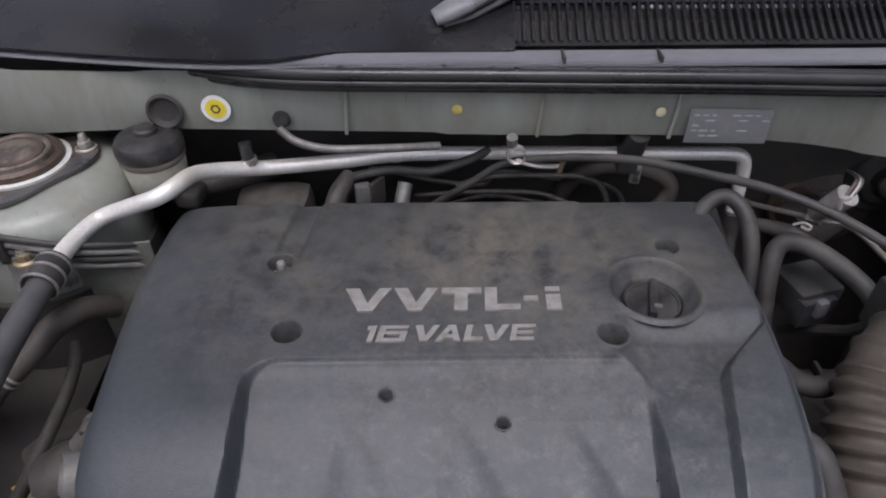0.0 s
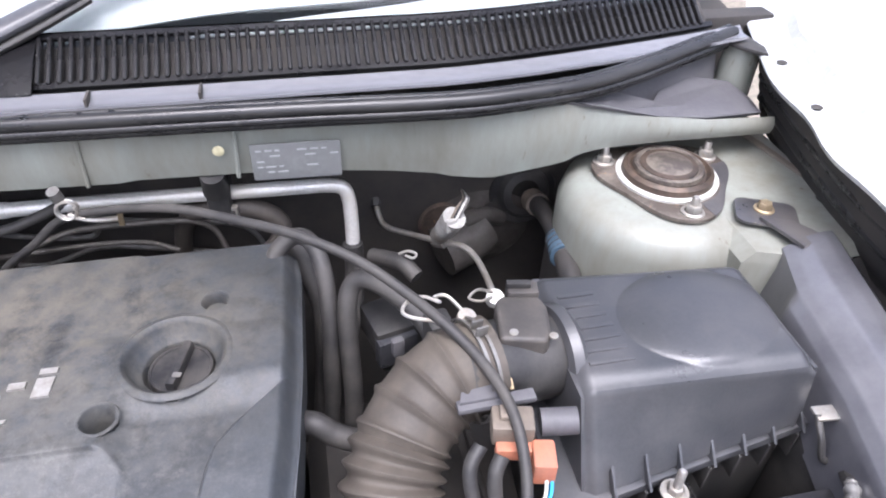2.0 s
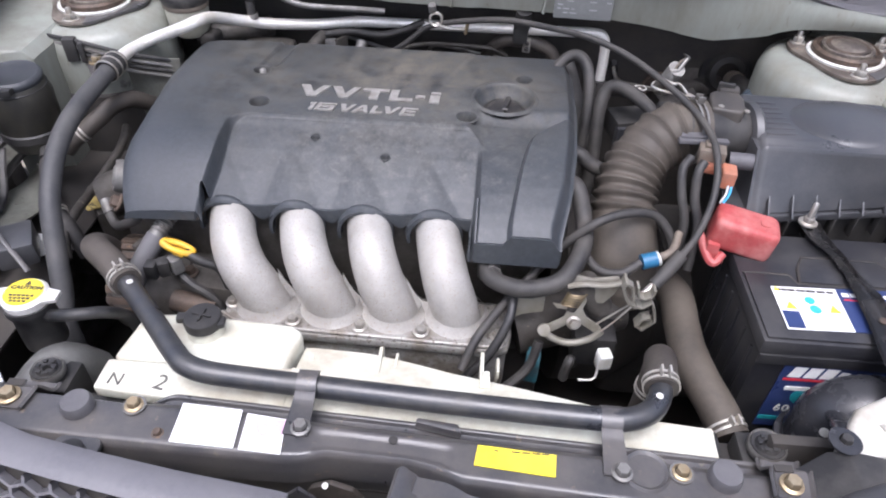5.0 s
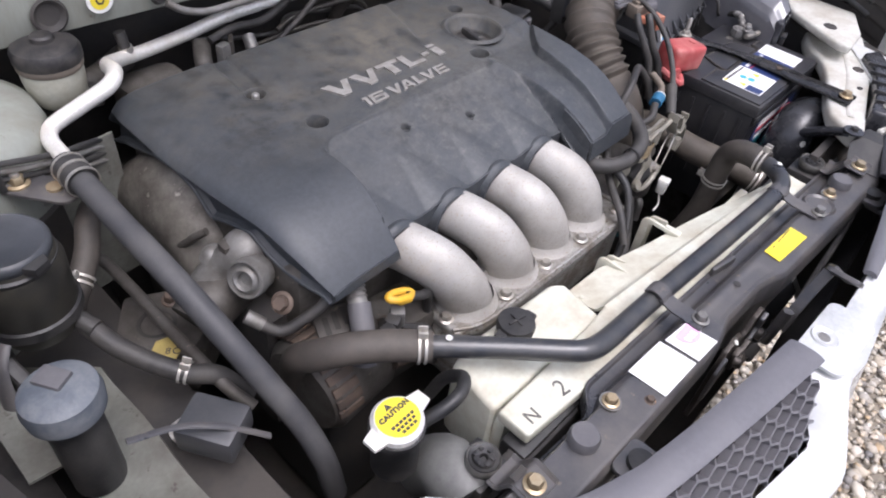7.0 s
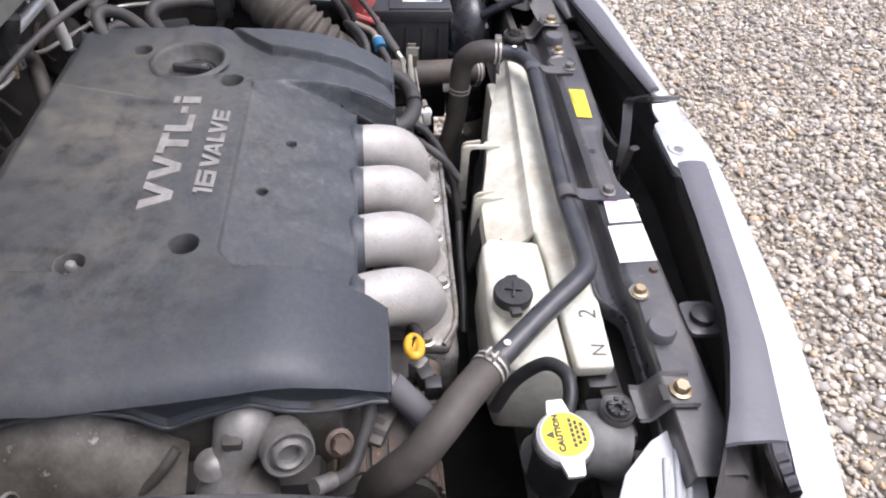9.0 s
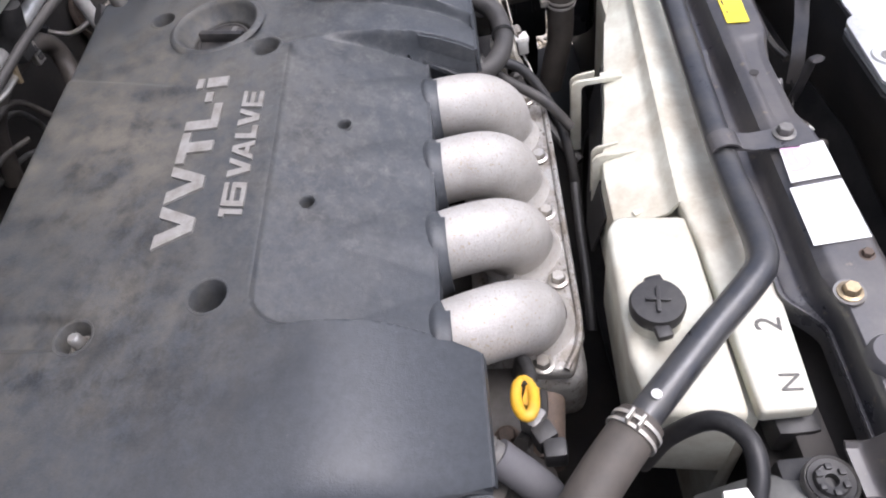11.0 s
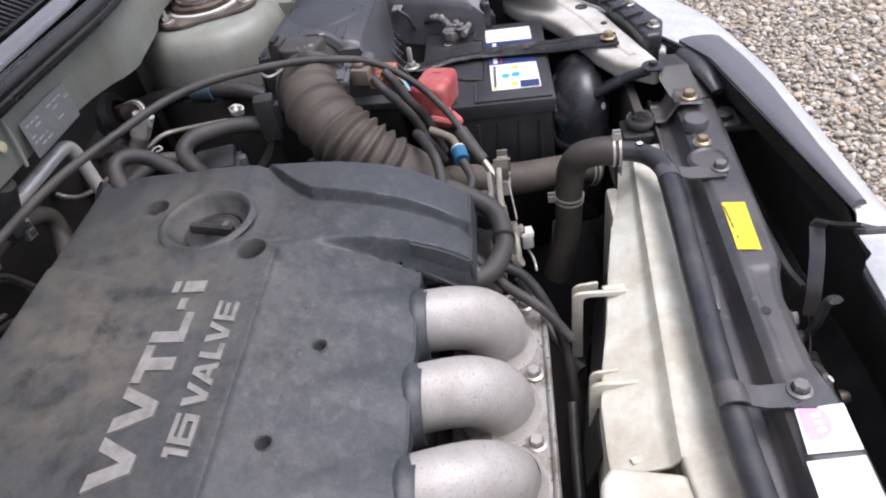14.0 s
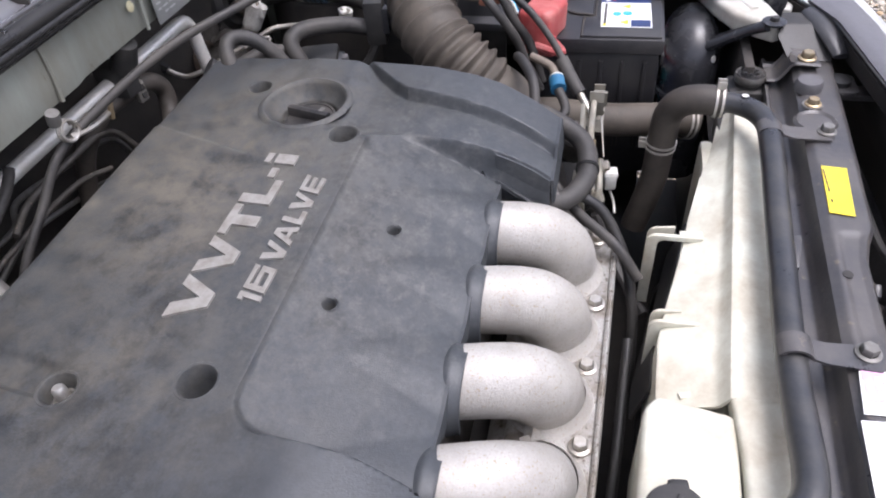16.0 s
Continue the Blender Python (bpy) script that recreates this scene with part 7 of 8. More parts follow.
st = part("round_sticker", lathe([(0, 0), (0.0155, 0), (0.0155, 0.0006), (0, 0.0006)], on_panel(-0.236, 0.897), (0, -1, 0)), M_LABEL_W, car, "round white and yellow sticker")
part("sticker_middle", lathe([(0, 0), (0.011, 0), (0.011, 0.0005), (0, 0.0005)], on_panel(-0.236, 0.897, 0.0008), (0, -1, 0)), M_LABEL_Y, st)
part("sticker_mark", lathe([(0.0035, 0), (0.0055, 0), (0.0055, 0.0004), (0.0035, 0.0004), (0.0035, 0)], on_panel(-0.236, 0.897, 0.0014), (0, -1, 0), seg=6), M_INK, st)
for x, m_ in ((0.019, mat("faded_yellow_paint", (0.55, 0.45, 0.12), 0.6, bump=0.05)), (0.231, mat("cream_paint", (0.62, 0.57, 0.36), 0.5, bump=0.05))):
    part("paint_dab", lathe([(0, 0.001), (0.0042, 0.0008), (0.0055, 0)], on_panel(x, 0.899), (0, -1, 0.1), seg=14), m_, car, "dab of marking paint")
PM = Matrix.Translation((0.303, fy(0.303) - 0.007, 0.885)) @ Matrix.Rotation(radians(-2.4), 4, "Z") @ Matrix.Rotation(radians(90), 4, "X")
plate = part("data_plate", prism(rounded(0.086, 0.040, 0.002), 0, 0.001, 0.0003, PM), M_PLATE, car, "grey aluminium data plate with small print")
b = None
rnd = random.Random(4)
for r in range(5):
    x = -0.038
    while x < 0.034:
        w = rnd.uniform(0.004, 0.011)
        if rnd.random() < (0.7 if r < 1 or x < -0.015 else 0.2):
            b = prism([(x, 0.012 - 0.006 * r), (x + w, 0.012 - 0.006 * r), (x + w, 0.0137 - 0.006 * r), (x, 0.0137 - 0.006 * r)], 0.0012, 0.0015, 0, PM, bm=b)
        x += w + 0.003
part("print", b, mat("faint_print", (0.40, 0.41, 0.41), 0.5, bump=0), plate, smooth=False)
part("oval_grommet", lathe([(0, -0.004), (0.012, -0.003), (0.017, 0.002), (0.020, 0.0)], on_panel(-0.292, 0.892), (0, -1, 0.1), seg=24), M_DARK, car, "oval rubber grommet")
part("grommet", lathe([(0, 0.008), (0.007, 0.007), (0.010, 0.0)], on_panel(-0.168, 0.885), (0, -1, 0.1), seg=18), M_BLACK, car)
for x in (-0.10, 0.105, 0.245):
    part("panel_crease", tube([(x, fy(x) - 0.004, 0.868), (x + 0.002, fy(x) - 0.0055, 0.90), (x + 0.003, fy(x) - 0.004, 0.932)], 0.0022, 6), M_BODY, car)
hose("wiring_conduit", [(-0.168, 0.640, 0.884), (-0.150, 0.634, 0.872), (-0.12, 0.634, 0.863), (-0.08, 0.638, 0.860), (-0.04, 0.645, 0.857), (0.0, 0.660, 0.850)], 0.0045, "grey wiring conduit along the bulkhead", M_GREYDISC, cat="conduit")

def corner_trim(sign):
    pts = [(0.440, 0.652, 0.938), (0.509, 0.668, 0.922), (0.575, 0.672, 0.900), (0.590, 0.690, 0.902), (0.640, 0.715, 0.905), (0.685, 0.705, 0.900), (0.698, 0.675, 0.892), (0.690, 0.640, 0.893), (0.620, 0.633, 0.896), (0.563, 0.631, 0.903), (0.500, 0.628, 0.920), (0.440, 0.629, 0.934)]
    b = bmesh.new()
    top = [b.verts.new((CX + sign * x, y, z)) for x, y, z in pts]
    low = [b.verts.new((CX + sign * x, y + 0.002, z - 0.004)) for x, y, z in pts]
    b.faces.new(top)
    b.faces.new(low[::-1])
    for i in range(len(pts)):
        j = (i + 1) % len(pts)
        b.faces.new((top[i], low[i], low[j], top[j]))
    t = thing("corner_trim", (CX + sign * 0.6, 0.645, 0.90), "dull black plastic corner trim below the weather strip", "trim", "corner trims")
    part("plate", b, M_GREYPAD, t, smooth=False)
    part("clip", lathe([(0, 0.002), (0.006, 0.002), (0.008, 0)], (CX + sign * 0.666, 0.664, 0.8935), seg=18), M_BLACK, t)


corner_trim(1)
hg = thing("hinge_cover", (0.80, 0.70, 0.90), "pale metal hinge post with a rubber top", "hinge")
part("post", lathe([(0.022, 0), (0.020, 0.05), (0.017, 0.062), (0, 0.064)], (0.822, 0.724, 0.876), seg=20), M_BODY, hg)
part("rubber_flap", prism([(0.796, 0.722), (0.803, 0.704), (0.824, 0.678), (0.832, 0.700), (0.828, 0.735), (0.808, 0.742)], 0.938, 0.943, 0.002), M_RUBBER, hg)
part("plenum_wall", sheet(lambda u, v: (0.520 + 0.275 * u, 0.648 + 0.085 * u ** 1.1 - 0.012 * (1 - v), 0.890 + 0.036 * v), 30, 6, 0.003), M_GREYPAD, car, "dull grey panel below the weather strip")

# air-conditioning pipe and hose
ac = thing("air_conditioning_pipe", (-0.02, 0.65, 0.84), "bright aluminium air conditioning pipe across the bulkhead", "pipe")
part("pipe", tube([(-0.367, 0.497, 0.819), (-0.365, 0.530, 0.818), (-0.361, 0.562, 0.815), (-0.349, 0.580, 0.817), (-0.315, 0.576, 0.832), (-0.284, 0.572, 0.846), (-0.268, 0.588, 0.850), (-0.262, 0.618, 0.842), (-0.248, 0.644, 0.830), (-0.22, 0.668, 0.817), (-0.193, 0.683, 0.809), (-0.122, 0.700, 0.805), (-0.05, 0.704, 0.812), (0.0, 0.703, 0.814)], 0.0088, 16), M_PIPE, ac)
part("pipe_end", tube([(-0.05, 0.704, 0.812), (0.0, 0.703, 0.814), (0.10, 0.699, 0.816), (0.20, 0.687, 0.822), (0.29, 0.675, 0.828), (0.332, 0.670, 0.830), (0.347, 0.669, 0.825), (0.352, 0.668, 0.81), (0.353, 0.667, 0.79), (0.353, 0.665, 0.765), (0.352, 0.662, 0.73)], 0.0080, 16), M_PIPE, ac)
part("joint", tube([(-0.056, 0.7037, 0.8115), (-0.046, 0.7039, 0.8122)], 0.0096, 14, raw=True), M_PIPE, ac)
part("service_port", tube([(-0.215, 0.672, 0.816), (-0.217, 0.672, 0.834), (-0.218, 0.674, 0.848)], 0.007, 14), M_BLACK, ac, "capped service port")
part("port_ring", tube([(-0.215, 0.672, 0.822), (-0.216, 0.672, 0.829)], 0.0085, 14), M_STEEL, ac)
part("saddle_clip", box((0.205, 0.664, 0.806), (0.229, 0.702, 0.842), 0.006, turn=-3), M_BLACK, ac, "black plastic saddle clip")
part("clip_head", tube([(0.217, 0.668, 0.838), (0.218, 0.655, 0.866)], lambda s: 0.014 - 0.002 * s, 16), M_BLACK, ac)
part("spring_clip", tube([(0.083 + 0.0095 * math.cos(a), 0.640 - 0.004 * a / 6.28, 0.852 + 0.0095 * math.sin(a)) for a in (0.45 * k for k in range(30))], 0.0016, 6, raw=True), M_STEEL, ac, "steel wire spring clip")
part("clip_stud", tube([(0.078, 0.640, 0.862), (0.077, 0.636, 0.874)], 0.006, 12), M_GREYDISC, ac)
part("bracket_leg", tube([(0.083, 0.636, 0.845), (0.105, 0.630, 0.842), (0.130, 0.628, 0.842)], 0.003, 8), M_STEEL, ac)
part("bracket_hook", tube([(0.130, 0.628, 0.835), (0.131, 0.626, 0.845), (0.133, 0.624, 0.855)], 0.0028, 8), M_BRASS, ac)
ach = thing("air_conditioning_hose", (-0.368, 0.38, 0.81), "thick dark grey rubber air conditioning hose", "hose")
part("tube", tube([(-0.369, 0.488, 0.8165), (-0.369, 0.45, 0.814), (-0.3695, 0.40, 0.811), (-0.368, 0.35, 0.805), (-0.364, 0.30, 0.789), (-0.356, 0.25, 0.757), (-0.345, 0.215, 0.718), (-0.335, 0.185, 0.680), (-0.33, 0.16, 0.64), (-0.325, 0.15, 0.58)], 0.0122, 20), mat("woven_hose_rubber", (0.052, 0.052, 0.055), 0.6, other=(0.085, 0.083, 0.081), amount=0.4, scale=14, grain=500), ach)
part("crimp", tube([(-0.369, 0.507, 0.8172), (-0.369, 0.474, 0.8158)], 0.0158, 22, raw=True), M_RUBBER, ach, "crimped hose collar")
for y in (0.503, 0.489, 0.473):
    part("crimp_ring", lathe([(0.0157, -0.0015), (0.0172, -0.001), (0.0172, 0.001), (0.0157, 0.0015)], (-0.369, y, 0.8165), (0, 1, 0.03), seg=24), M_STEEL, ach)

# clutch fluid reservoir
res = thing("clutch_reservoir", (-0.322, 0.645, 0.80), "milky white fluid reservoir with a dusty dark cap", "reservoir")
M_MILK = mat("milky_plastic", (0.50, 0.50, 0.42), 0.45, other=(0.38, 0.36, 0.28), amount=0.4, scale=25)
part("bottle", lathe([(0.012, 0.800), (0.024, 0.802), (0.0305, 0.812), (0.0330, 0.835), (0.0335, 0.856), (0, 0.856)], (-0.312, 0.648, 0), seg=36), M_MILK, res)
part("neck_band", lathe([(0.0338, 0.846), (0.0350, 0.848), (0.0350, 0.854), (0.0338, 0.856)], (-0.312, 0.648, 0), seg=36), M_BROWNGREY, res, "grey-brown band below the cap")
part("cap", lathe([(0.0345, 0.853), (0.0362, 0.856), (0.0362, 0.866), (0.0335, 0.871), (0.0240, 0.875), (0.0125, 0.8765), (0.0120, 0.881), (0.0100, 0.883), (0, 0.8835)], (-0.312, 0.648, 0), seg=40), M_CAP, res, "dusty dark screw cap")
part("mounting_lug", box((-0.296, 0.632, 0.786), (-0.268, 0.664, 0.806), 0.006, turn=-8, seg=3), M_DARK, res)
part("cylinder", tube([(-0.31, 0.66, 0.795), (-0.25, 0.69, 0.79), (-0.20, 0.72, 0.79)], 0.016, 16), M_ENGINE, res)

# things behind the engine
def rear_pipe(pts, r, label, material=M_ENGINE):
    return hose("engine_pipe", pts, r, label, material, cat="pipe")


rear_pipe([(0.02, 0.69, 0.775), (0.06, 0.70, 0.782), (0.13, 0.70, 0.783), (0.175, 0.70, 0.780), (0.200, 0.70, 0.765), (0.212, 0.69, 0.735)], 0.0035, "thin dusty steel pipe behind the engine")
rear_pipe([(-0.03, 0.70, 0.755), (0.05, 0.70, 0.760), (0.12, 0.70, 0.757), (0.16, 0.69, 0.748)], 0.003, "thin dusty steel pipe behind the engine")
rear_pipe([(-0.10, 0.675, 0.80), (-0.06, 0.68, 0.805), (-0.01, 0.685, 0.80), (0.03, 0.69, 0.81), (0.06, 0.70, 0.82)], 0.0055, "dusty hose behind the engine", M_RUBBER)
heater = hose("heater_hose", [(0.15, 0.735, 0.70), (0.165, 0.72, 0.76), (0.19, 0.70, 0.795), (0.22, 0.687, 0.803), (0.258, 0.682, 0.797), (0.276, 0.680, 0.778), (0.268, 0.675, 0.755), (0.235, 0.66, 0.735), (0.20, 0.64, 0.72)], 0.0105, "dusty brown-black heater hose behind the engine", M_RADHOSE)
part("clip", box((0.222, 0.667, 0.792), (0.234, 0.674, 0.815), 0.001, turn=-10), M_STEEL, heater, "steel clip with two holes")
part("clip_hole", box((0.225, 0.665, 0.796), (0.231, 0.668, 0.802), 0.0005, turn=-10), M_DARK, heater)
part("clip_hole", box((0.225, 0.665, 0.805), (0.231, 0.668, 0.811), 0.0005, turn=-10), M_DARK, heater)
fit_b = thing("engine_bracket", (-0.09, 0.67, 0.76), "greasy cast bracket and pipe stubs behind the engine", "bracket")
part("stub", tube([(-0.125, 0.650, 0.765), (-0.118, 0.668, 0.782), (-0.105, 0.690, 0.79)], 0.012, 14), M_ENGINE, fit_b)
part("tab", box((-0.098, 0.655, 0.760), (-0.080, 0.668, 0.798), 0.003, turn=15), M_GREYDISC, fit_b)
part("tab", box((-0.076, 0.655, 0.765), (-0.070, 0.680, 0.800), 0.002, turn=-35), M_ENGINE, fit_b)
part("stub", tube([(-0.048, 0.645, 0.755), (-0.044, 0.660, 0.775), (-0.040, 0.675, 0.790)], 0.009, 14), M_GREYDISC, fit_b)
part("cast_lump", box((-0.24, 0.640, 0.72), (-0.15, 0.70, 0.785), 0.02), M_ENGINE, fit_b)
part("manifold_edge", box((-0.02, 0.64, 0.68), (0.20, 0.70, 0.715), 0.012), M_ENGINE, fit_b)
for x in (0.055, 0.135):
    part("cast_dome", lathe([(0.034, 0), (0.030, 0.012), (0.018, 0.020), (0, 0.022)], (x, 0.655, 0.72), seg=24), M_ENGINE, fit_b)

hose("heater_hose", [(0.262, 0.560, 0.790), (0.272, 0.578, 0.815), (0.290, 0.586, 0.829), (0.306, 0.578, 0.830), (0.316, 0.556, 0.815), (0.318, 0.53, 0.78), (0.315, 0.51, 0.73), (0.31, 0.50, 0.66), (0.30, 0.49, 0.58)], 0.0085, "grey-black coolant hose looping behind the cover")
rear_pipe([(-0.04, 0.755, 0.70), (0.001, 0.745, 0.705), (0.061, 0.74, 0.726), (0.124, 0.74, 0.716), (0.204, 0.74, 0.694), (0.23, 0.735, 0.66)], 0.0032, "thin dusty steel pipe on the bulkhead", M_GREYDISC)
rear_pipe([(-0.09, 0.745, 0.768), (-0.047, 0.742, 0.760), (-0.008, 0.74, 0.751), (0.055, 0.74, 0.743), (0.077, 0.74, 0.763), (0.15, 0.74, 0.752), (0.218, 0.74, 0.740), (0.245, 0.74, 0.710), (0.25, 0.735, 0.66)], 0.0032, "thin dusty steel pipe on the bulkhead", M_GREYDISC)
hose("heater_hose", [(0.290, 0.62, 0.80), (0.300, 0.60, 0.778), (0.312, 0.575, 0.74), (0.31, 0.55, 0.69), (0.30, 0.53, 0.62)], 0.012, "dark hose bending down behind the cover")
hose("heater_hose", [(0.352, 0.66, 0.755), (0.352, 0.655, 0.72), (0.345, 0.63, 0.68), (0.33, 0.60, 0.64)], 0.0115, "dark hose below the aluminium pipe")
hose("coolant_hose", [(0.325, 0.47, 0.60), (0.333, 0.490, 0.70), (0.334, 0.520, 0.775), (0.342, 0.536, 0.803), (0.360, 0.530, 0.812), (0.384, 0.505, 0.808), (0.402, 0.478, 0.800), (0.41, 0.45, 0.79)], 0.0095, "grey-black coolant hose bent over beside the bellows")
hose("coolant_hose", [(0.275, 0.415, 0.765), (0.295, 0.405, 0.775), (0.312, 0.398, 0.765), (0.333, 0.392, 0.760), (0.352, 0.392, 0.772)], 0.010, "grey-black breather hose into the bellows")
hc = hose("coolant_hose", [(0.372, 0.640, 0.750), (0.388, 0.622, 0.758), (0.402, 0.606, 0.762), (0.414, 0.590, 0.755)], 0.009, "short dark hose with a wire clamp")
part("wire_clamp", tube([(0.398, 0.612, 0.772), (0.408, 0.610, 0.776), (0.416, 0.606, 0.774), (0.412, 0.602, 0.772), (0.404, 0.606, 0.774)], 0.0016, 6), M_STEEL, hc)
bc = thing("ignition_connector", (0.378, 0.52, 0.76), "black plastic multi-pin connector on its bracket", "connector")
part("body", box((0.352, 0.498, 0.740), (0.404, 0.548, 0.774), 0.006, turn=15), M_BLACK, bc)
part("front", box((0.358, 0.490, 0.735), (0.398, 0.504, 0.768), 0.003, turn=15), M_DUCT, bc)
part("lock_tab", box((0.372, 0.484, 0.752), (0.384, 0.492, 0.772), 0.002, turn=15), M_GREYPAD, bc)
part("plug_body", box((0.398, 0.440, 0.775), (0.420, 0.464, 0.830), 0.004, turn=10), M_BLACK, bc, "upright black plug")
part("plug_lock", box((0.400, 0.434, 0.790), (0.414, 0.442, 0.822), 0.002, turn=10), M_DUCT, bc)
part("plug_lead", tube([(0.409, 0.452, 0.78), (0.400, 0.465, 0.755), (0.385, 0.49, 0.73), (0.37, 0.52, 0.70)], 0.006, 8), M_BLACK, bc)

# brake pipes and pressure switch
bpipe = thing("brake_pipe", (0.45, 0.66, 0.75), "bent steel brake pipe with unions", "brake pipe")
part("pipe", tube([(0.390, 0.766, 0.742), (0.392, 0.745, 0.728), (0.400, 0.725, 0.723), (0.430, 0.690, 0.733), (0.460, 0.650, 0.748), (0.475, 0.632, 0.755), (0.484, 0.61, 0.756), (0.487, 0.575, 0.758), (0.486, 0.54, 0.762)], 0.0036, 10), M_STEEL, bpipe)
part("union", tube([(0.390, 0.770, 0.746), (0.390, 0.755, 0.735)], 0.007, 6), M_BLACK, bpipe)
part("union", tube([(0.448, 0.665, 0.742), (0.458, 0.653, 0.747)], 0.0075, 6), M_STEEL, bpipe)
part("end_block", lathe([(0, 0), (0.009, 0), (0.009, 0.008), (0, 0.009)], (0.480, 0.520, 0.775), (0, -0.3, 1), seg=14), M_WHITEPL, bpipe)
part("end_clip", tube([(0.478, 0.522, 0.785), (0.462, 0.520, 0.792), (0.452, 0.512, 0.790), (0.462, 0.506, 0.79), (0.475, 0.514, 0.786)], 0.0016, 6), M_STEEL, bpipe)
M_GREYPLUG = mat("grey_plug_plastic", (0.42, 0.41, 0.38), 0.5, other=(0.25, 0.24, 0.22), amount=0.45, scale=70)
switch = thing("pressure_switch", (0.461, 0.642, 0.77), "pale grey plug with striped wires on a pressure switch", "switch")
part("base", tube([(0.452, 0.660, 0.752), (0.457, 0.650, 0.768)], 0.011, 12, raw=True), M_STEEL, switch)
part("plug", tube([(0.457, 0.650, 0.768), (0.464, 0.636, 0.795)], lambda s: 0.0125 + 0.0012 * math.sin(s * 14), 16, 12), M_GREYPLUG, switch)
part("tab", box((0.452, 0.628, 0.780), (0.466, 0.636, 0.796), 0.002, turn=20), M_GREYPLUG, switch)
for k, m_ in enumerate((M_BROWNGREY, M_BLACK, M_WHITEPL, M_GREYDISC)):
    part("wire", tube([(0.460 + 0.003 * k, 0.634, 0.795), (0.468 + 0.003 * k, 0.640, 0.806), (0.478 + 0.002 * k, 0.655, 0.806), (0.482, 0.68, 0.80)], 0.0015, 6), m_, switch)
M_BOOST = mat("grey_brown_casting", (0.13, 0.12, 0.108), 0.55, 0.2, other=(0.075, 0.068, 0.06), amount=0.5, scale=30)
booster = thing("bulkhead_cylinder", (0.58, 0.75, 0.72), "dark cast housing with a round boot on the bulkhead", "cylinder")
part("plate", lathe([(0, 0.012), (0.030, 0.012), (0.062, 0.008), (0.075, 0.0)], (0.53, 0.765, 0.70), (0, -1, 0.15), seg=36), M_BOOST, booster)
part("cast_neck", tube([(0.530, 0.750, 0.690), (0.505, 0.738, 0.680), (0.470, 0.725, 0.672)], 0.034, 24), M_BOOST, booster, "cast housing")
part("cast_web", tube([(0.555, 0.752, 0.700), (0.530, 0.742, 0.712), (0.500, 0.735, 0.712)], 0.012, 12), M_BOOST, booster)
part("boot", lathe([(0.020, 0.016), (0.030, 0.014), (0.036, 0.004), (0.044, 0.004), (0.046, 0.0)], (0.585, 0.758, 0.735), (0, -1, 0.25), seg=32), M_BLACK, booster)
part("dark_hole", lathe([(0, 0), (0.011, 0), (0.011, 0.001), (0, 0.001)], (0.54, 0.750, 0.715), (0, -1, 0.15), seg=20), M_DARK, booster)
part("round_opening", lathe([(0.026, 0.006), (0.030, 0.006), (0.032, 0), (0.0, -0.004)], (0.475, 0.750, 0.70), (0, -1, 0.15), seg=28), M_RUST, booster)
ch = hose("breather_pipe", [(0.594, 0.750, 0.728), (0.592, 0.70, 0.746), (0.588, 0.65, 0.758), (0.582, 0.605, 0.764), (0.575, 0.56, 0.762), (0.570, 0.52, 0.752), (0.565, 0.49, 0.735)], 0.0125, "black breather pipe with a blue-grey collar")
part("tan_end", tube([(0.593, 0.738, 0.733), (0.592, 0.715, 0.741)], 0.0155, 16, raw=True), M_BROWNGREY, ch)
part("blue_collar", tube([(0.5845, 0.620, 0.7625), (0.5785, 0.585, 0.7635)], 0.0160, 16, raw=True), mat("blue_grey_rubber", (0.07, 0.12, 0.17), 0.55), ch)
for k in range(4):
    part("collar_ridge", lathe([(0.0164, -0.0012), (0.0176, 0), (0.0164, 0.0012)], (0.5842 - 0.0012 * k, 0.616 - 0.0085 * k, 0.7628), (-0.16, -0.98, 0.02), seg=18), M_RUBBER, ch)

# ---- left of the engine: power steering, mount, alternator, dipstick ----
ps = thing("steering_fluid_reservoir", (-0.463, 0.418, 0.72), "dark power steering reservoir with a large black cap", "reservoir")
part("cap", lathe([(0.0360, 0.0), (0.0375, 0.003), (0.0375, 0.007), (0.0358, 0.0100), (0.0330, 0.0115), (0.0315, 0.0105), (0, 0.0100)], (-0.464, 0.411, 0.829), (0.03, -0.05, 1), seg=48), mat("faded_cap_plastic", (0.030, 0.033, 0.038), 0.45, other=(0.052, 0.056, 0.062), amount=0.5, scale=22), ps, "black screw cap, dusty")
part("cap_tab", prism([(-0.010, 0.0), (0.012, 0.0), (0.009, -0.010), (-0.006, -0.011)], -0.006, 0.003, 0.0015, Matrix.Translation((-0.455, 0.375, 0.834)) @ Matrix.Rotation(radians(18), 4, "Z")), M_BLACK, ps)
part("body", lathe([(0.0, 0.0), (0.034, 0.0), (0.040, 0.014), (0.0405, 0.06), (0.0415, 0.078), (0.0360, 0.094), (0.0345, 0.098)], (-0.463, 0.411, 0.733), seg=40), mat("amber_stained_plastic", (0.026, 0.025, 0.022), 0.42, other=(0.045, 0.041, 0.030), amount=0.4, scale=20), ps)
part("neck_ring", lathe([(0.0375, 0.0), (0.0390, 0.002), (0.0390, 0.005), (0.0365, 0.007)], (-0.464, 0.411, 0.818), (0.02, -0.03, 1), seg=40), M_BLACK, ps)
part("strap", lathe([(0.0400, 0.745), (0.0425, 0.747), (0.0425, 0.757), (0.0400, 0.759)], (-0.463, 0.411, 0.005), seg=36), M_BLACK, ps)
part("strap_stay", tube([(-0.492, 0.398, 0.757), (-0.512, 0.380, 0.735), (-0.520, 0.36, 0.70)], 0.008, 8, squash=0.4), M_RAD, ps)
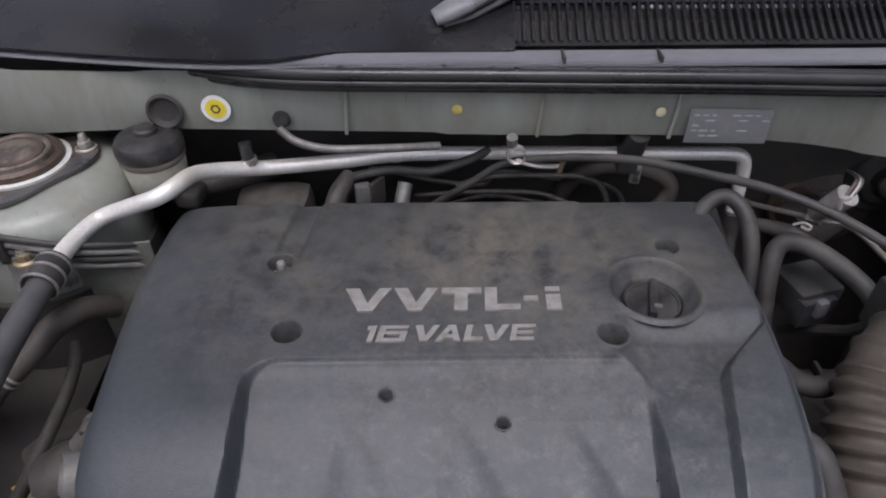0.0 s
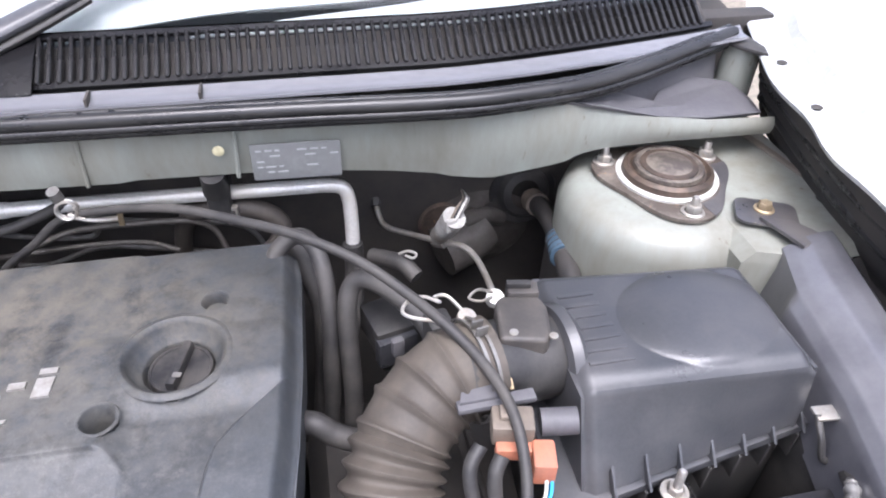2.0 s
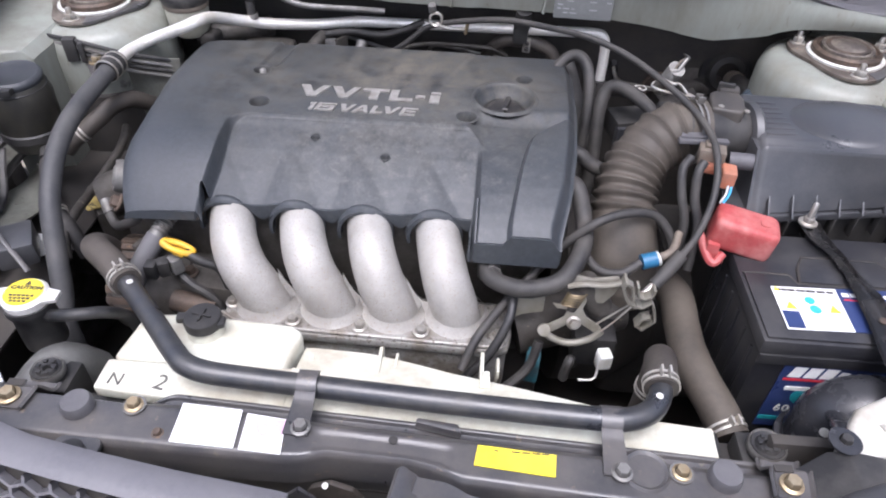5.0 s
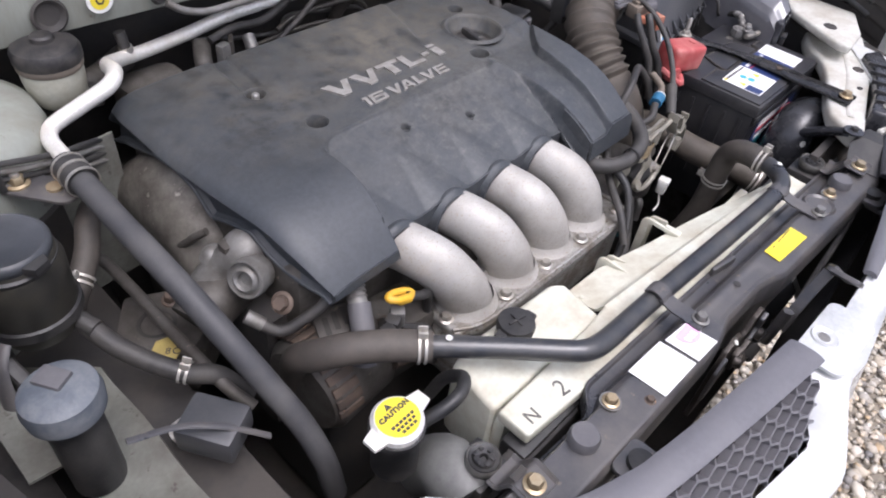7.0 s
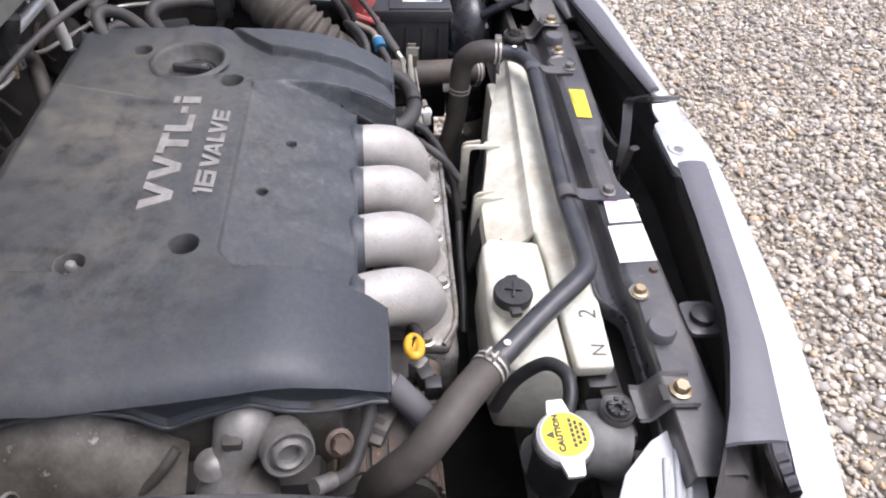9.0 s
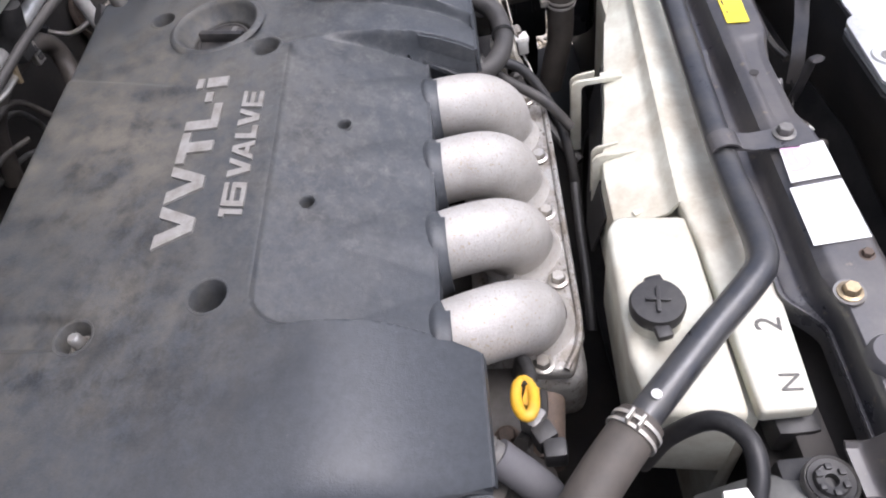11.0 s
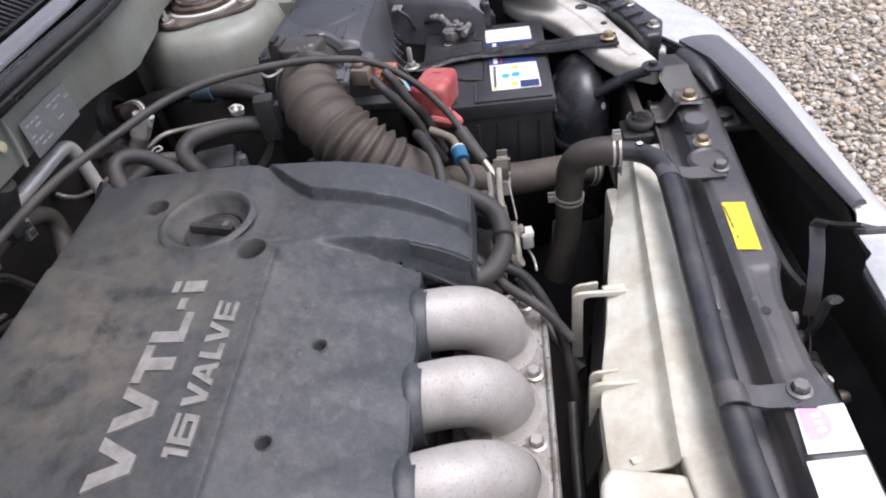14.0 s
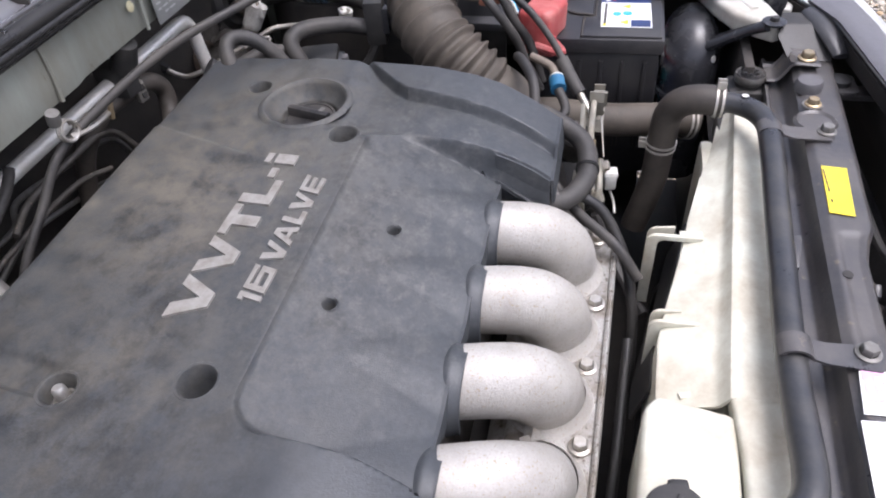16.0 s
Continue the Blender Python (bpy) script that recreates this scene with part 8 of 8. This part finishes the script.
part("outlet", tube([(-0.440, 0.392, 0.742), (-0.430, 0.368, 0.735)], 0.009, 12), M_BLACK, ps)
hose("steering_hose", [(-0.434, 0.380, 0.735), (-0.424, 0.350, 0.722), (-0.405, 0.318, 0.708), (-0.385, 0.292, 0.700), (-0.365, 0.275, 0.695), (-0.345, 0.26, 0.66)], 0.0100, "black rubber power steering hose", M_RUBBER, [((-0.388, 0.296, 0.701), (0.6, -0.75, -0.2))])
hose("steering_hose", [(-0.345, 0.530, 0.735), (-0.361, 0.504, 0.757), (-0.378, 0.477, 0.760), (-0.390, 0.457, 0.752), (-0.405, 0.441, 0.742), (-0.422, 0.428, 0.730), (-0.435, 0.420, 0.715)], 0.0125, "brown-black rubber power steering hose", M_RADHOSE, [((-0.413, 0.435, 0.737), (-0.75, -0.58, -0.45))])
rear_pipe([(-0.382, 0.50, 0.71), (-0.374, 0.470, 0.707), (-0.371, 0.43, 0.702), (-0.370, 0.36, 0.698), (-0.369, 0.30, 0.698), (-0.366, 0.262, 0.692), (-0.355, 0.235, 0.675)], 0.0065, "dusty steel fluid pipe", M_ENGINE)
mount = thing("engine_mount", (-0.37, 0.40, 0.60), "dusty cast engine mount bracket with a round hole", "engine mount")
part("arm", prism([(-0.415, 0.40), (-0.375, 0.455), (-0.318, 0.425), (-0.320, 0.36), (-0.365, 0.335)], 0.600, 0.668, 0.008), M_ENGINE, mount)
part("hole", lathe([(0, -0.006), (0.014, -0.006), (0.017, 0.001), (0.021, 0.001)], (-0.367, 0.395, 0.668), seg=28), M_DARK, mount)
part("bolt", hexbolt((-0.338, 0.415, 0.668), af=0.013), M_RUST, mount)
part("foot", box((-0.46, 0.36, 0.52), (-0.38, 0.46, 0.61), 0.01), M_DARK, mount)
tag = thing("paper_tag", (-0.389, 0.362, 0.672), "small yellow tag tied to the mount", "tag")
tagp = part("tag_face", prism([(-0.398, 0.356), (-0.378, 0.337), (-0.364, 0.346), (-0.366, 0.366), (-0.382, 0.370)], 0.672, 0.6735, 0.0004, Matrix.Identity(4)), mat("yellowed_paper", (0.50, 0.40, 0.13), 0.6, other=(0.36, 0.28, 0.10), amount=0.4, scale=50), tag)
part("tag_mark", lettering("8C", 0.012, 0.0002, 0.0, Matrix.Translation((-0.384, 0.349, 0.674)) @ Matrix.Rotation(radians(-40), 4, "Z")), M_INK, tagp, smooth=False)

pump = thing("steering_pump", (-0.33, 0.35, 0.70), "grey cast pump body and idler beside the cover", "pump")
part("body", tube([(-0.345, 0.345, 0.695), (-0.32, 0.352, 0.705), (-0.28, 0.36, 0.71)], 0.030, 24), M_ENGINE, pump)
part("boss", tube([(-0.315, 0.366, 0.700), (-0.300, 0.362, 0.735), (-0.282, 0.352, 0.752), (-0.262, 0.346, 0.755)], lambda s: 0.021 + 0.004 * math.sin(s * 9), 18), M_GREYDISC, pump, "grey cast housing")
part("boss_flange", lathe([(0, 0), (0.012, 0), (0.013, 0.003), (0.009, 0.005), (0.006, 0.008), (0, 0.009)], (-0.302, 0.372, 0.748), (-0.4, 0.1, 0.9), seg=18), M_GREYDISC, pump)
part("boss_stud", box((-0.300, 0.346, 0.755), (-0.284, 0.362, 0.772), 0.004), M_ENGINE, pump)
part("idler", lathe([(0, -0.004), (0.0075, -0.004), (0.0085, 0.001), (0.0110, 0.003), (0.0135, 0.001), (0.0145, -0.003), (0.0170, -0.003), (0.0190, 0.001), (0.0205, 0.0005), (0.0212, -0.004), (0.0212, -0.012), (0.0190, -0.014), (0.0190, -0.026)], (-0.302, 0.312, 0.757), (-0.85, -0.35, 0.35), seg=36), M_GREYDISC, pump, "grey pulley with a hollow hub")
part("rust_bolt", hexbolt((-0.285, 0.275, 0.742), (-0.7, -0.3, 0.6), 0.014), M_RUST, pump)
part("lead", tube([(-0.310, 0.285, 0.722), (-0.295, 0.268, 0.712), (-0.275, 0.258, 0.722), (-0.25, 0.25, 0.742), (-0.24, 0.27, 0.765)], 0.006, 10), M_RUBBER, pump)
part("lead_end", tube([(-0.316, 0.295, 0.728), (-0.306, 0.281, 0.719)], 0.0075, 12, raw=True), M_GREYDISC, pump)

head = thing("cylinder_head_end", (-0.28, 0.50, 0.70), "stained tan aluminium cam cover end", "cam cover")
part("dome", sheet(lambda u, v: (-0.268 - 0.044 * math.sin(math.pi * v) ** 0.6, 0.40 + 0.19 * u, 0.655 + 0.122 * v * (0.35 + 0.65 * math.sin(math.pi * (0.08 + 0.84 * u)) ** 0.7) ), 30, 14, 0.004),
     mat("stained_aluminium", (0.17, 0.157, 0.135), 0.55, 0.2, other=(0.055, 0.048, 0.04), amount=0.55, scale=15, sharp=0.22, spots=(0.30, 0.28, 0.25), spot_scale=60), head)
part("lower_case", box((-0.300, 0.29, 0.50), (-0.255, 0.585, 0.70), 0.018), M_DARK, head)
part("cover_flange", tube([(-0.300, 0.470, 0.700), (-0.308, 0.440, 0.716), (-0.305, 0.422, 0.730), (-0.300, 0.408, 0.746), (-0.290, 0.398, 0.756)], 0.0045, 10), M_ENGINE, head, "folded cover flange")
part("flange_bolt", hexbolt((-0.306, 0.452, 0.712), (-0.9, 0, 0.4), 0.009), M_STEEL, head)

alt = thing("alternator", (-0.25, 0.24, 0.62), "dusty alternator with ventilation slots", "alternator")
part("body", lathe([(0, -0.05), (0.050, -0.05), (0.058, -0.04), (0.058, 0.035), (0.048, 0.05), (0, 0.05)], (-0.245, 0.245, 0.635), (1, 0.1, 0.0), seg=36), M_ENGINE, alt)
for k in range(12):
    a = radians(20 + 14 * k)
    c = Vector((-0.266, 0.245 + 0.060 * math.cos(a), 0.635 + 0.060 * math.sin(a)))
    part("fin", box((c.x - 0.022, c.y - 0.002, c.z - 0.005), (c.x + 0.010, c.y + 0.002, c.z + 0.005), 0.001, m=Matrix.Rotation(a, 4, "X")), M_RUST, alt)
part("slot_frame", box((-0.262, 0.228, 0.690), (-0.205, 0.268, 0.702), 0.003, turn=-25), M_ENGINE, alt)
for k in range(4):
    part("slot", box((-0.255 + 0.012 * k, 0.236, 0.7012), (-0.249 + 0.012 * k, 0.260, 0.7028), 0.0006, turn=-25), M_DARK, alt)

dip_s = thing("dipstick", (-0.186, 0.208, 0.72), "yellow looped oil dipstick handle", "dipstick")
part("ring", tube([(-0.186 + 0.0165 * math.cos(a), 0.208 + 0.0062 * math.sin(a), 0.735 - 0.007 * math.cos(a)) for a in (2 * math.pi * k / 24 for k in range(25))], 0.0042, 10, raw=True, caps=False), M_YELLOW, dip_s)
part("tongue", box((-0.192, 0.199, 0.728), (-0.176, 0.209, 0.734), 0.002, turn=-20), M_YELLOW, dip_s)
part("stem", tube([(-0.178, 0.206, 0.730), (-0.160, 0.203, 0.720), (-0.140, 0.208, 0.70), (-0.135, 0.215, 0.62)], 0.0055, 10), M_BLACK, dip_s)
cond = thing("corrugated_conduit", (-0.215, 0.25, 0.73), "grey corrugated wiring conduit below the cover", "conduit")
part("tube", tube([(-0.205, 0.272, 0.752), (-0.214, 0.250, 0.742), (-0.224, 0.230, 0.728), (-0.232, 0.212, 0.712)], lambda s: 0.0105 + 0.0012 * math.sin(s * 95) * (s < 0.55), 14, 16), M_GREYDISC, cond)
part("sleeve", tube([(-0.222, 0.232, 0.730), (-0.238, 0.205, 0.705), (-0.246, 0.195, 0.685)], 0.0125, 14), M_GREYPAD, cond)
for k in range(3):
    x = -0.218 + 0.012 * k
    part("plug", box((x - 0.006, 0.184 + 0.006 * k, 0.700), (x + 0.008, 0.200 + 0.006 * k, 0.722), 0.003, turn=25 * k), M_BLACK if k < 2 else M_GREYDISC, cond)
part("cable", tube([(-0.205, 0.215, 0.70), (-0.18, 0.20, 0.685), (-0.15, 0.195, 0.66), (-0.14, 0.19, 0.60)], 0.006, 8), M_RUBBER, cond)
starter = thing("front_engine_casting", (-0.18, 0.20, 0.60), "dirty brown front engine casting with bolts", "casting")
part("casting", box((-0.225, 0.205, 0.585), (-0.125, 0.27, 0.675), 0.012, turn=-5), M_ENGINE, starter)
part("collar", tube([(-0.205, 0.198, 0.655), (-0.15, 0.190, 0.650)], 0.014, 16, raw=True), M_RUST, starter)
part("bolt", hexbolt((-0.19, 0.225, 0.677), af=0.012), M_RUST, starter)

# washer filler, wiring and brackets on the inner wing
wash = thing("washer_filler", (-0.492, 0.272, 0.74), "faded blue-grey washer filler cap on a neck", "filler cap")
part("cap", lathe([(0.0, 0.016), (0.020, 0.016), (0.029, 0.010), (0.031, 0.0), (0.030, -0.012), (0.026, -0.014)], (-0.492, 0.270, 0.792), seg=32), mat("faded_blue_plastic", (0.09, 0.105, 0.125), 0.5, other=(0.16, 0.17, 0.18), amount=0.4, scale=40), wash)
part("latch_tab", box((-0.500, 0.266, 0.805), (-0.482, 0.290, 0.812), 0.002, turn=30), M_GREYPAD, wash)
part("neck", lathe([(0.022, -0.012), (0.022, -0.12)], (-0.492, 0.270, 0.792), seg=24), M_BLACK, wash)
rl = thing("relay", (-0.402, 0.220, 0.70), "dark grey plastic relay on a bracket", "relay")
part("case", box((-0.425, 0.195, 0.690), (-0.380, 0.250, 0.722), 0.005, turn=30), M_AIRBOX, rl)
part("plug", tube([(-0.420, 0.268, 0.660), (-0.404, 0.256, 0.676), (-0.398, 0.251, 0.682)], lambda k: 0.011 + 0.004 * k, 20), M_WHITEPL, rl, "pale round plug")
part("bracket", tube([(-0.470, 0.235, 0.745), (-0.43, 0.225, 0.735), (-0.40, 0.205, 0.725), (-0.37, 0.185, 0.700)], 0.0035, 8, squash=0.6), M_RAD, rl)
part("stay", tube([(-0.505, 0.385, 0.735), (-0.498, 0.36, 0.715), (-0.487, 0.33, 0.695), (-0.480, 0.30, 0.690)], 0.007, 8, squash=0.5), M_BLACK, rl, "black bent stay")
brk = thing("strut_bracket", (-0.40, 0.515, 0.80), "dark steel bracket with zinc nut and bolt", "bracket")
part("plate", prism(rounded(0.090, 0.036, 0.014), -0.002, 0.002, 0.0008, Matrix.Translation((-0.400, 0.515, 0.800)) @ Matrix.Rotation(radians(-55), 4, "Z")), M_RAD, brk)
part("nut", hexbolt((-0.412, 0.528, 0.802), af=0.014), M_BRASS, brk)
part("bolt", lathe([(0, 0), (0.005, 0), (0.005, 0.012), (0, 0.013)], (-0.412, 0.528, 0.804), seg=12), M_STEEL, brk)
part("gold_bolt", lathe([(0, 0), (0.008, 0), (0.008, 0.003), (0, 0.004)], (-0.388, 0.500, 0.802), seg=14), M_BRASS, brk)
har = thing("wiring_harness", (-0.46, 0.535, 0.825), "bundle of thin pipes clipped along the inner wing", "harness")
for k in range(4):
    part("line", tube([(-0.60, 0.555, 0.838 - 0.009 * k), (-0.50, 0.540, 0.836 - 0.009 * k), (-0.43, 0.528, 0.832 - 0.009 * k), (-0.37, 0.535, 0.815 - 0.009 * k), (-0.31, 0.56, 0.795 - 0.009 * k)], 0.0032, 8), M_GREYDISC if k % 2 else M_BLACK, har)
part("clip", box((-0.454, 0.520, 0.803), (-0.436, 0.536, 0.838), 0.003, turn=10), M_BLACK, har)
part("clip", box((-0.432, 0.519, 0.803), (-0.424, 0.533, 0.833), 0.003, turn=10), M_BLACK, har)
M_INNER = mat("dusty_inner_metal", (0.19, 0.195, 0.17), 0.5, 0.05, other=(0.10, 0.094, 0.078), amount=0.45, scale=12, spots=(0.07, 0.06, 0.05), spot_scale=60, spot_cut=0.66)
part("inner_panel", sheet(lambda u, v: (-0.50 + 0.20 * u, 0.540 + 0.02 * u, 0.80 - 0.20 * v), 8, 8, 0.003), M_INNER, car, "dusty inner wing panel")
part("panel_shelf", sheet(lambda u, v: (-0.508 + 0.070 * u, 0.445 - 0.075 * u - 0.19 * v, 0.668 + 0.012 * u - 0.006 * math.sin(9 * v)), 16, 16, 0.003), M_INNER, car, "dusty inner wing shelf")
part("panel_ledge", sheet(lambda u, v: (-0.540 + 0.030 * u, 0.480 - 0.20 * v, 0.702 - 0.004 * u), 8, 16, 0.003), M_INNER, car, "dusty grey-green ledge of the inner wing")
part("ledge_stay", tube([(-0.497, 0.455, 0.712), (-0.500, 0.42, 0.708), (-0.503, 0.385, 0.703), (-0.50, 0.34, 0.700)], 0.007, 8, squash=0.5), M_BLACK, car, "black bent stay")
# Floor in the same near-black tone.
part("panel_floor", sheet(lambda u, v: (-0.50 + 0.12 * u, 0.54 - 0.50 * v, 0.645), 8, 8, 0.003), M_DARK, car, "dark floor beside the engine mount")
part("panel_bolt", hexbolt((-0.392, 0.548, 0.760), (0, -1, 0.1), 0.012), M_GREYDISC, car)

# fan cables and leads at the front of the engine
hose("wiring_lead", [(0.214, 0.20, 0.72), (0.210, 0.165, 0.70), (0.190, 0.140, 0.665), (0.165, 0.128, 0.635), (0.14, 0.122, 0.60), (0.10, 0.12, 0.55)], 0.0055, "black sheathed wiring lead down to the fan", M_BLACK, cat="cable")
hose("wiring_lead", [(0.10, 0.128, 0.63), (0.05, 0.130, 0.61), (0.0, 0.132, 0.60), (-0.05, 0.135, 0.58)], 0.005, "black sheathed wiring lead down to the fan", M_BLACK, cat="cable")

# ---- wiper ----
M_WIPERCAP = mat("pale_grey_plastic", (0.24, 0.24, 0.25), 0.4, other=(0.17, 0.17, 0.175), amount=0.4, scale=60)
wiper = thing("wiper_arm", (-0.02, 0.76, 0.98), "grey-black wiper arm resting on the wet windscreen", "wiper")
part("arm", tube([(0.016, 0.705, 0.983), (0.040, 0.718, 0.991), (0.078, 0.740, 1.003), (0.118, 0.764, 1.016)], lambda s: 0.0150 - 0.002 * s, 16, squash=0.55), mat("wet_grey_paint", (0.085, 0.085, 0.09), 0.32, other=(0.12, 0.12, 0.125), amount=0.4, scale=30), wiper)
part("arm_edge", tube([(0.004, 0.699, 0.972), (0.030, 0.707, 0.976), (0.050, 0.717, 0.982), (0.086, 0.738, 0.994), (0.124, 0.762, 1.008)], 0.0085, 12, squash=0.6), M_BLACK, wiper, "black folded underside")
part("head_cap", tube([(-0.004, 0.701, 0.977), (0.006, 0.703, 0.981), (0.020, 0.708, 0.986), (0.030, 0.713, 0.989)], lambda s: 0.0125 + 0.004 * math.sin(min(1.0, s * 1.6) * 1.57), 18, squash=0.62), M_WIPERCAP, wiper, "pale grey pivot cap")
part("knuckle", lathe([(0, 0), (0.010, 0), (0.011, 0.008), (0.008, 0.012), (0, 0.013)], (-0.004, 0.700, 0.961), (0, -0.3, 1), seg=24), M_COWL, wiper)
part("link", tube([(0.112, 0.762, 1.013), (0.130, 0.770, 1.020), (0.20, 0.790, 1.034), (0.40, 0.815, 1.046)], 0.009, 10, squash=0.6), M_COWL, wiper)
part("blade", box((0.10, 0.796, 1.016), (0.62, 0.802, 1.030), 0.002, turn=3), M_RUBBER, wiper)

# rain drops on the glass
rnd = random.Random(11)
b = bmesh.new()
for k in range(900):
    u, v = rnd.uniform(0.25, 0.98), rnd.uniform(0.02, 0.5)
    p = Vector(glass_f(u, v))
    n = Vector((0, -0.49, 0.87))
    r = rnd.uniform(0.0014, 0.0042)
    m = frame_to(p, n)
    ring = [b.verts.new(m @ Vector((r * math.cos(a), r * math.sin(a), 0))) for a in (2 * math.pi * j / 7 for j in range(7))]
    mid = [b.verts.new(m @ Vector((0.65 * r * math.cos(a), 0.65 * r * math.sin(a), r * 0.38))) for a in (2 * math.pi * j / 7 for j in range(7))]
    top = b.verts.new(m @ Vector((0, 0, r * 0.5)))
    for j in range(7):
        i2 = (j + 1) % 7
        b.faces.new((ring[j], ring[i2], mid[i2], mid[j]))
        b.faces.new((mid[j], mid[i2], top))
drops = part("rain_drops", b, M_GLASS, windscreen, "scattered rain drops")
drops["kind"] = "stuff"

# ---- gravel stones ----
def pebbles():
    rng = np.random.default_rng(5)
    t = (1 + 5 ** 0.5) / 2
    ico = np.array([(-1, t, 0), (1, t, 0), (-1, -t, 0), (1, -t, 0), (0, -1, t), (0, 1, t), (0, -1, -t), (0, 1, -t), (t, 0, -1), (t, 0, 1), (-t, 0, -1), (-t, 0, 1)], float)
    ico /= np.linalg.norm(ico[0])
    tri = np.array([(0, 11, 5), (0, 5, 1), (0, 1, 7), (0, 7, 10), (0, 10, 11), (1, 5, 9), (5, 11, 4), (11, 10, 2), (10, 7, 6), (7, 1, 8), (3, 9, 4), (3, 4, 2), (3, 2, 6), (3, 6, 8), (3, 8, 9), (4, 9, 5), (2, 4, 11), (6, 2, 10), (8, 6, 7), (9, 8, 1)])
    n = 92000
    x, y = rng.uniform(-0.7, 3.3, n), rng.uniform(-2.6, 0.2, n)
    size = np.clip(rng.lognormal(-5.05, 0.42, n), 0.003, 0.020)
    scale = np.stack([size * rng.uniform(0.8, 1.35, n), size * rng.uniform(0.7, 1.1, n), size * rng.uniform(0.45, 0.8, n)], 1)
    ang = rng.uniform(0, 2 * np.pi, n)
    v = ico[None] * (1 + rng.uniform(-0.16, 0.16, (n, 12, 1))) * scale[:, None]
    c, s = np.cos(ang)[:, None], np.sin(ang)[:, None]
    vx, vy = v[..., 0] * c - v[..., 1] * s, v[..., 0] * s + v[..., 1] * c
    z = rng.uniform(0.0, 0.012, n)[:, None] + v[..., 2]
    verts = np.stack([vx + x[:, None], vy + y[:, None], z], -1).reshape(-1, 3)
    faces = (tri[None] + 12 * np.arange(n)[:, None, None]).reshape(-1, 3)
    me = bpy.data.meshes.new("gravel")
    me.from_pydata(verts.tolist(), [], faces.tolist())
    m = bpy.data.materials.new("pebble")
    m.use_nodes = True
    nd, lk = m.node_tree.nodes, m.node_tree.links
    geo = nd.new("ShaderNodeNewGeometry")
    ramp = nd.new("ShaderNodeValToRGB")
    cols = [(0.0, (0.17, 0.16, 0.15)), (0.2, (0.42, 0.37, 0.30)), (0.42, (0.52, 0.45, 0.34)), (0.6, (0.36, 0.33, 0.29)), (0.8, (0.60, 0.55, 0.46)), (0.93, (0.46, 0.33, 0.19)), (1.0, (0.78, 0.76, 0.71))]
    el = ramp.color_ramp.elements
    while len(el) < len(cols):
        el.new(0.5)
    for e, (p, col) in zip(el, cols):
        e.position, e.color = p, (*col, 1)
    lk.new(geo.outputs["Random Per Island"], ramp.inputs["Fac"])
    lk.new(ramp.outputs["Color"], nd["Principled BSDF"].inputs["Base Color"])
    nd["Principled BSDF"].inputs["Roughness"].default_value = 0.55
    me.materials.append(m)
    for p in me.polygons:
        p.use_smooth = True
    return tagged(new("gravel", me), "mixed brown, grey and white gravel stones, damp", "gravel", kind="stuff")


pebbles()
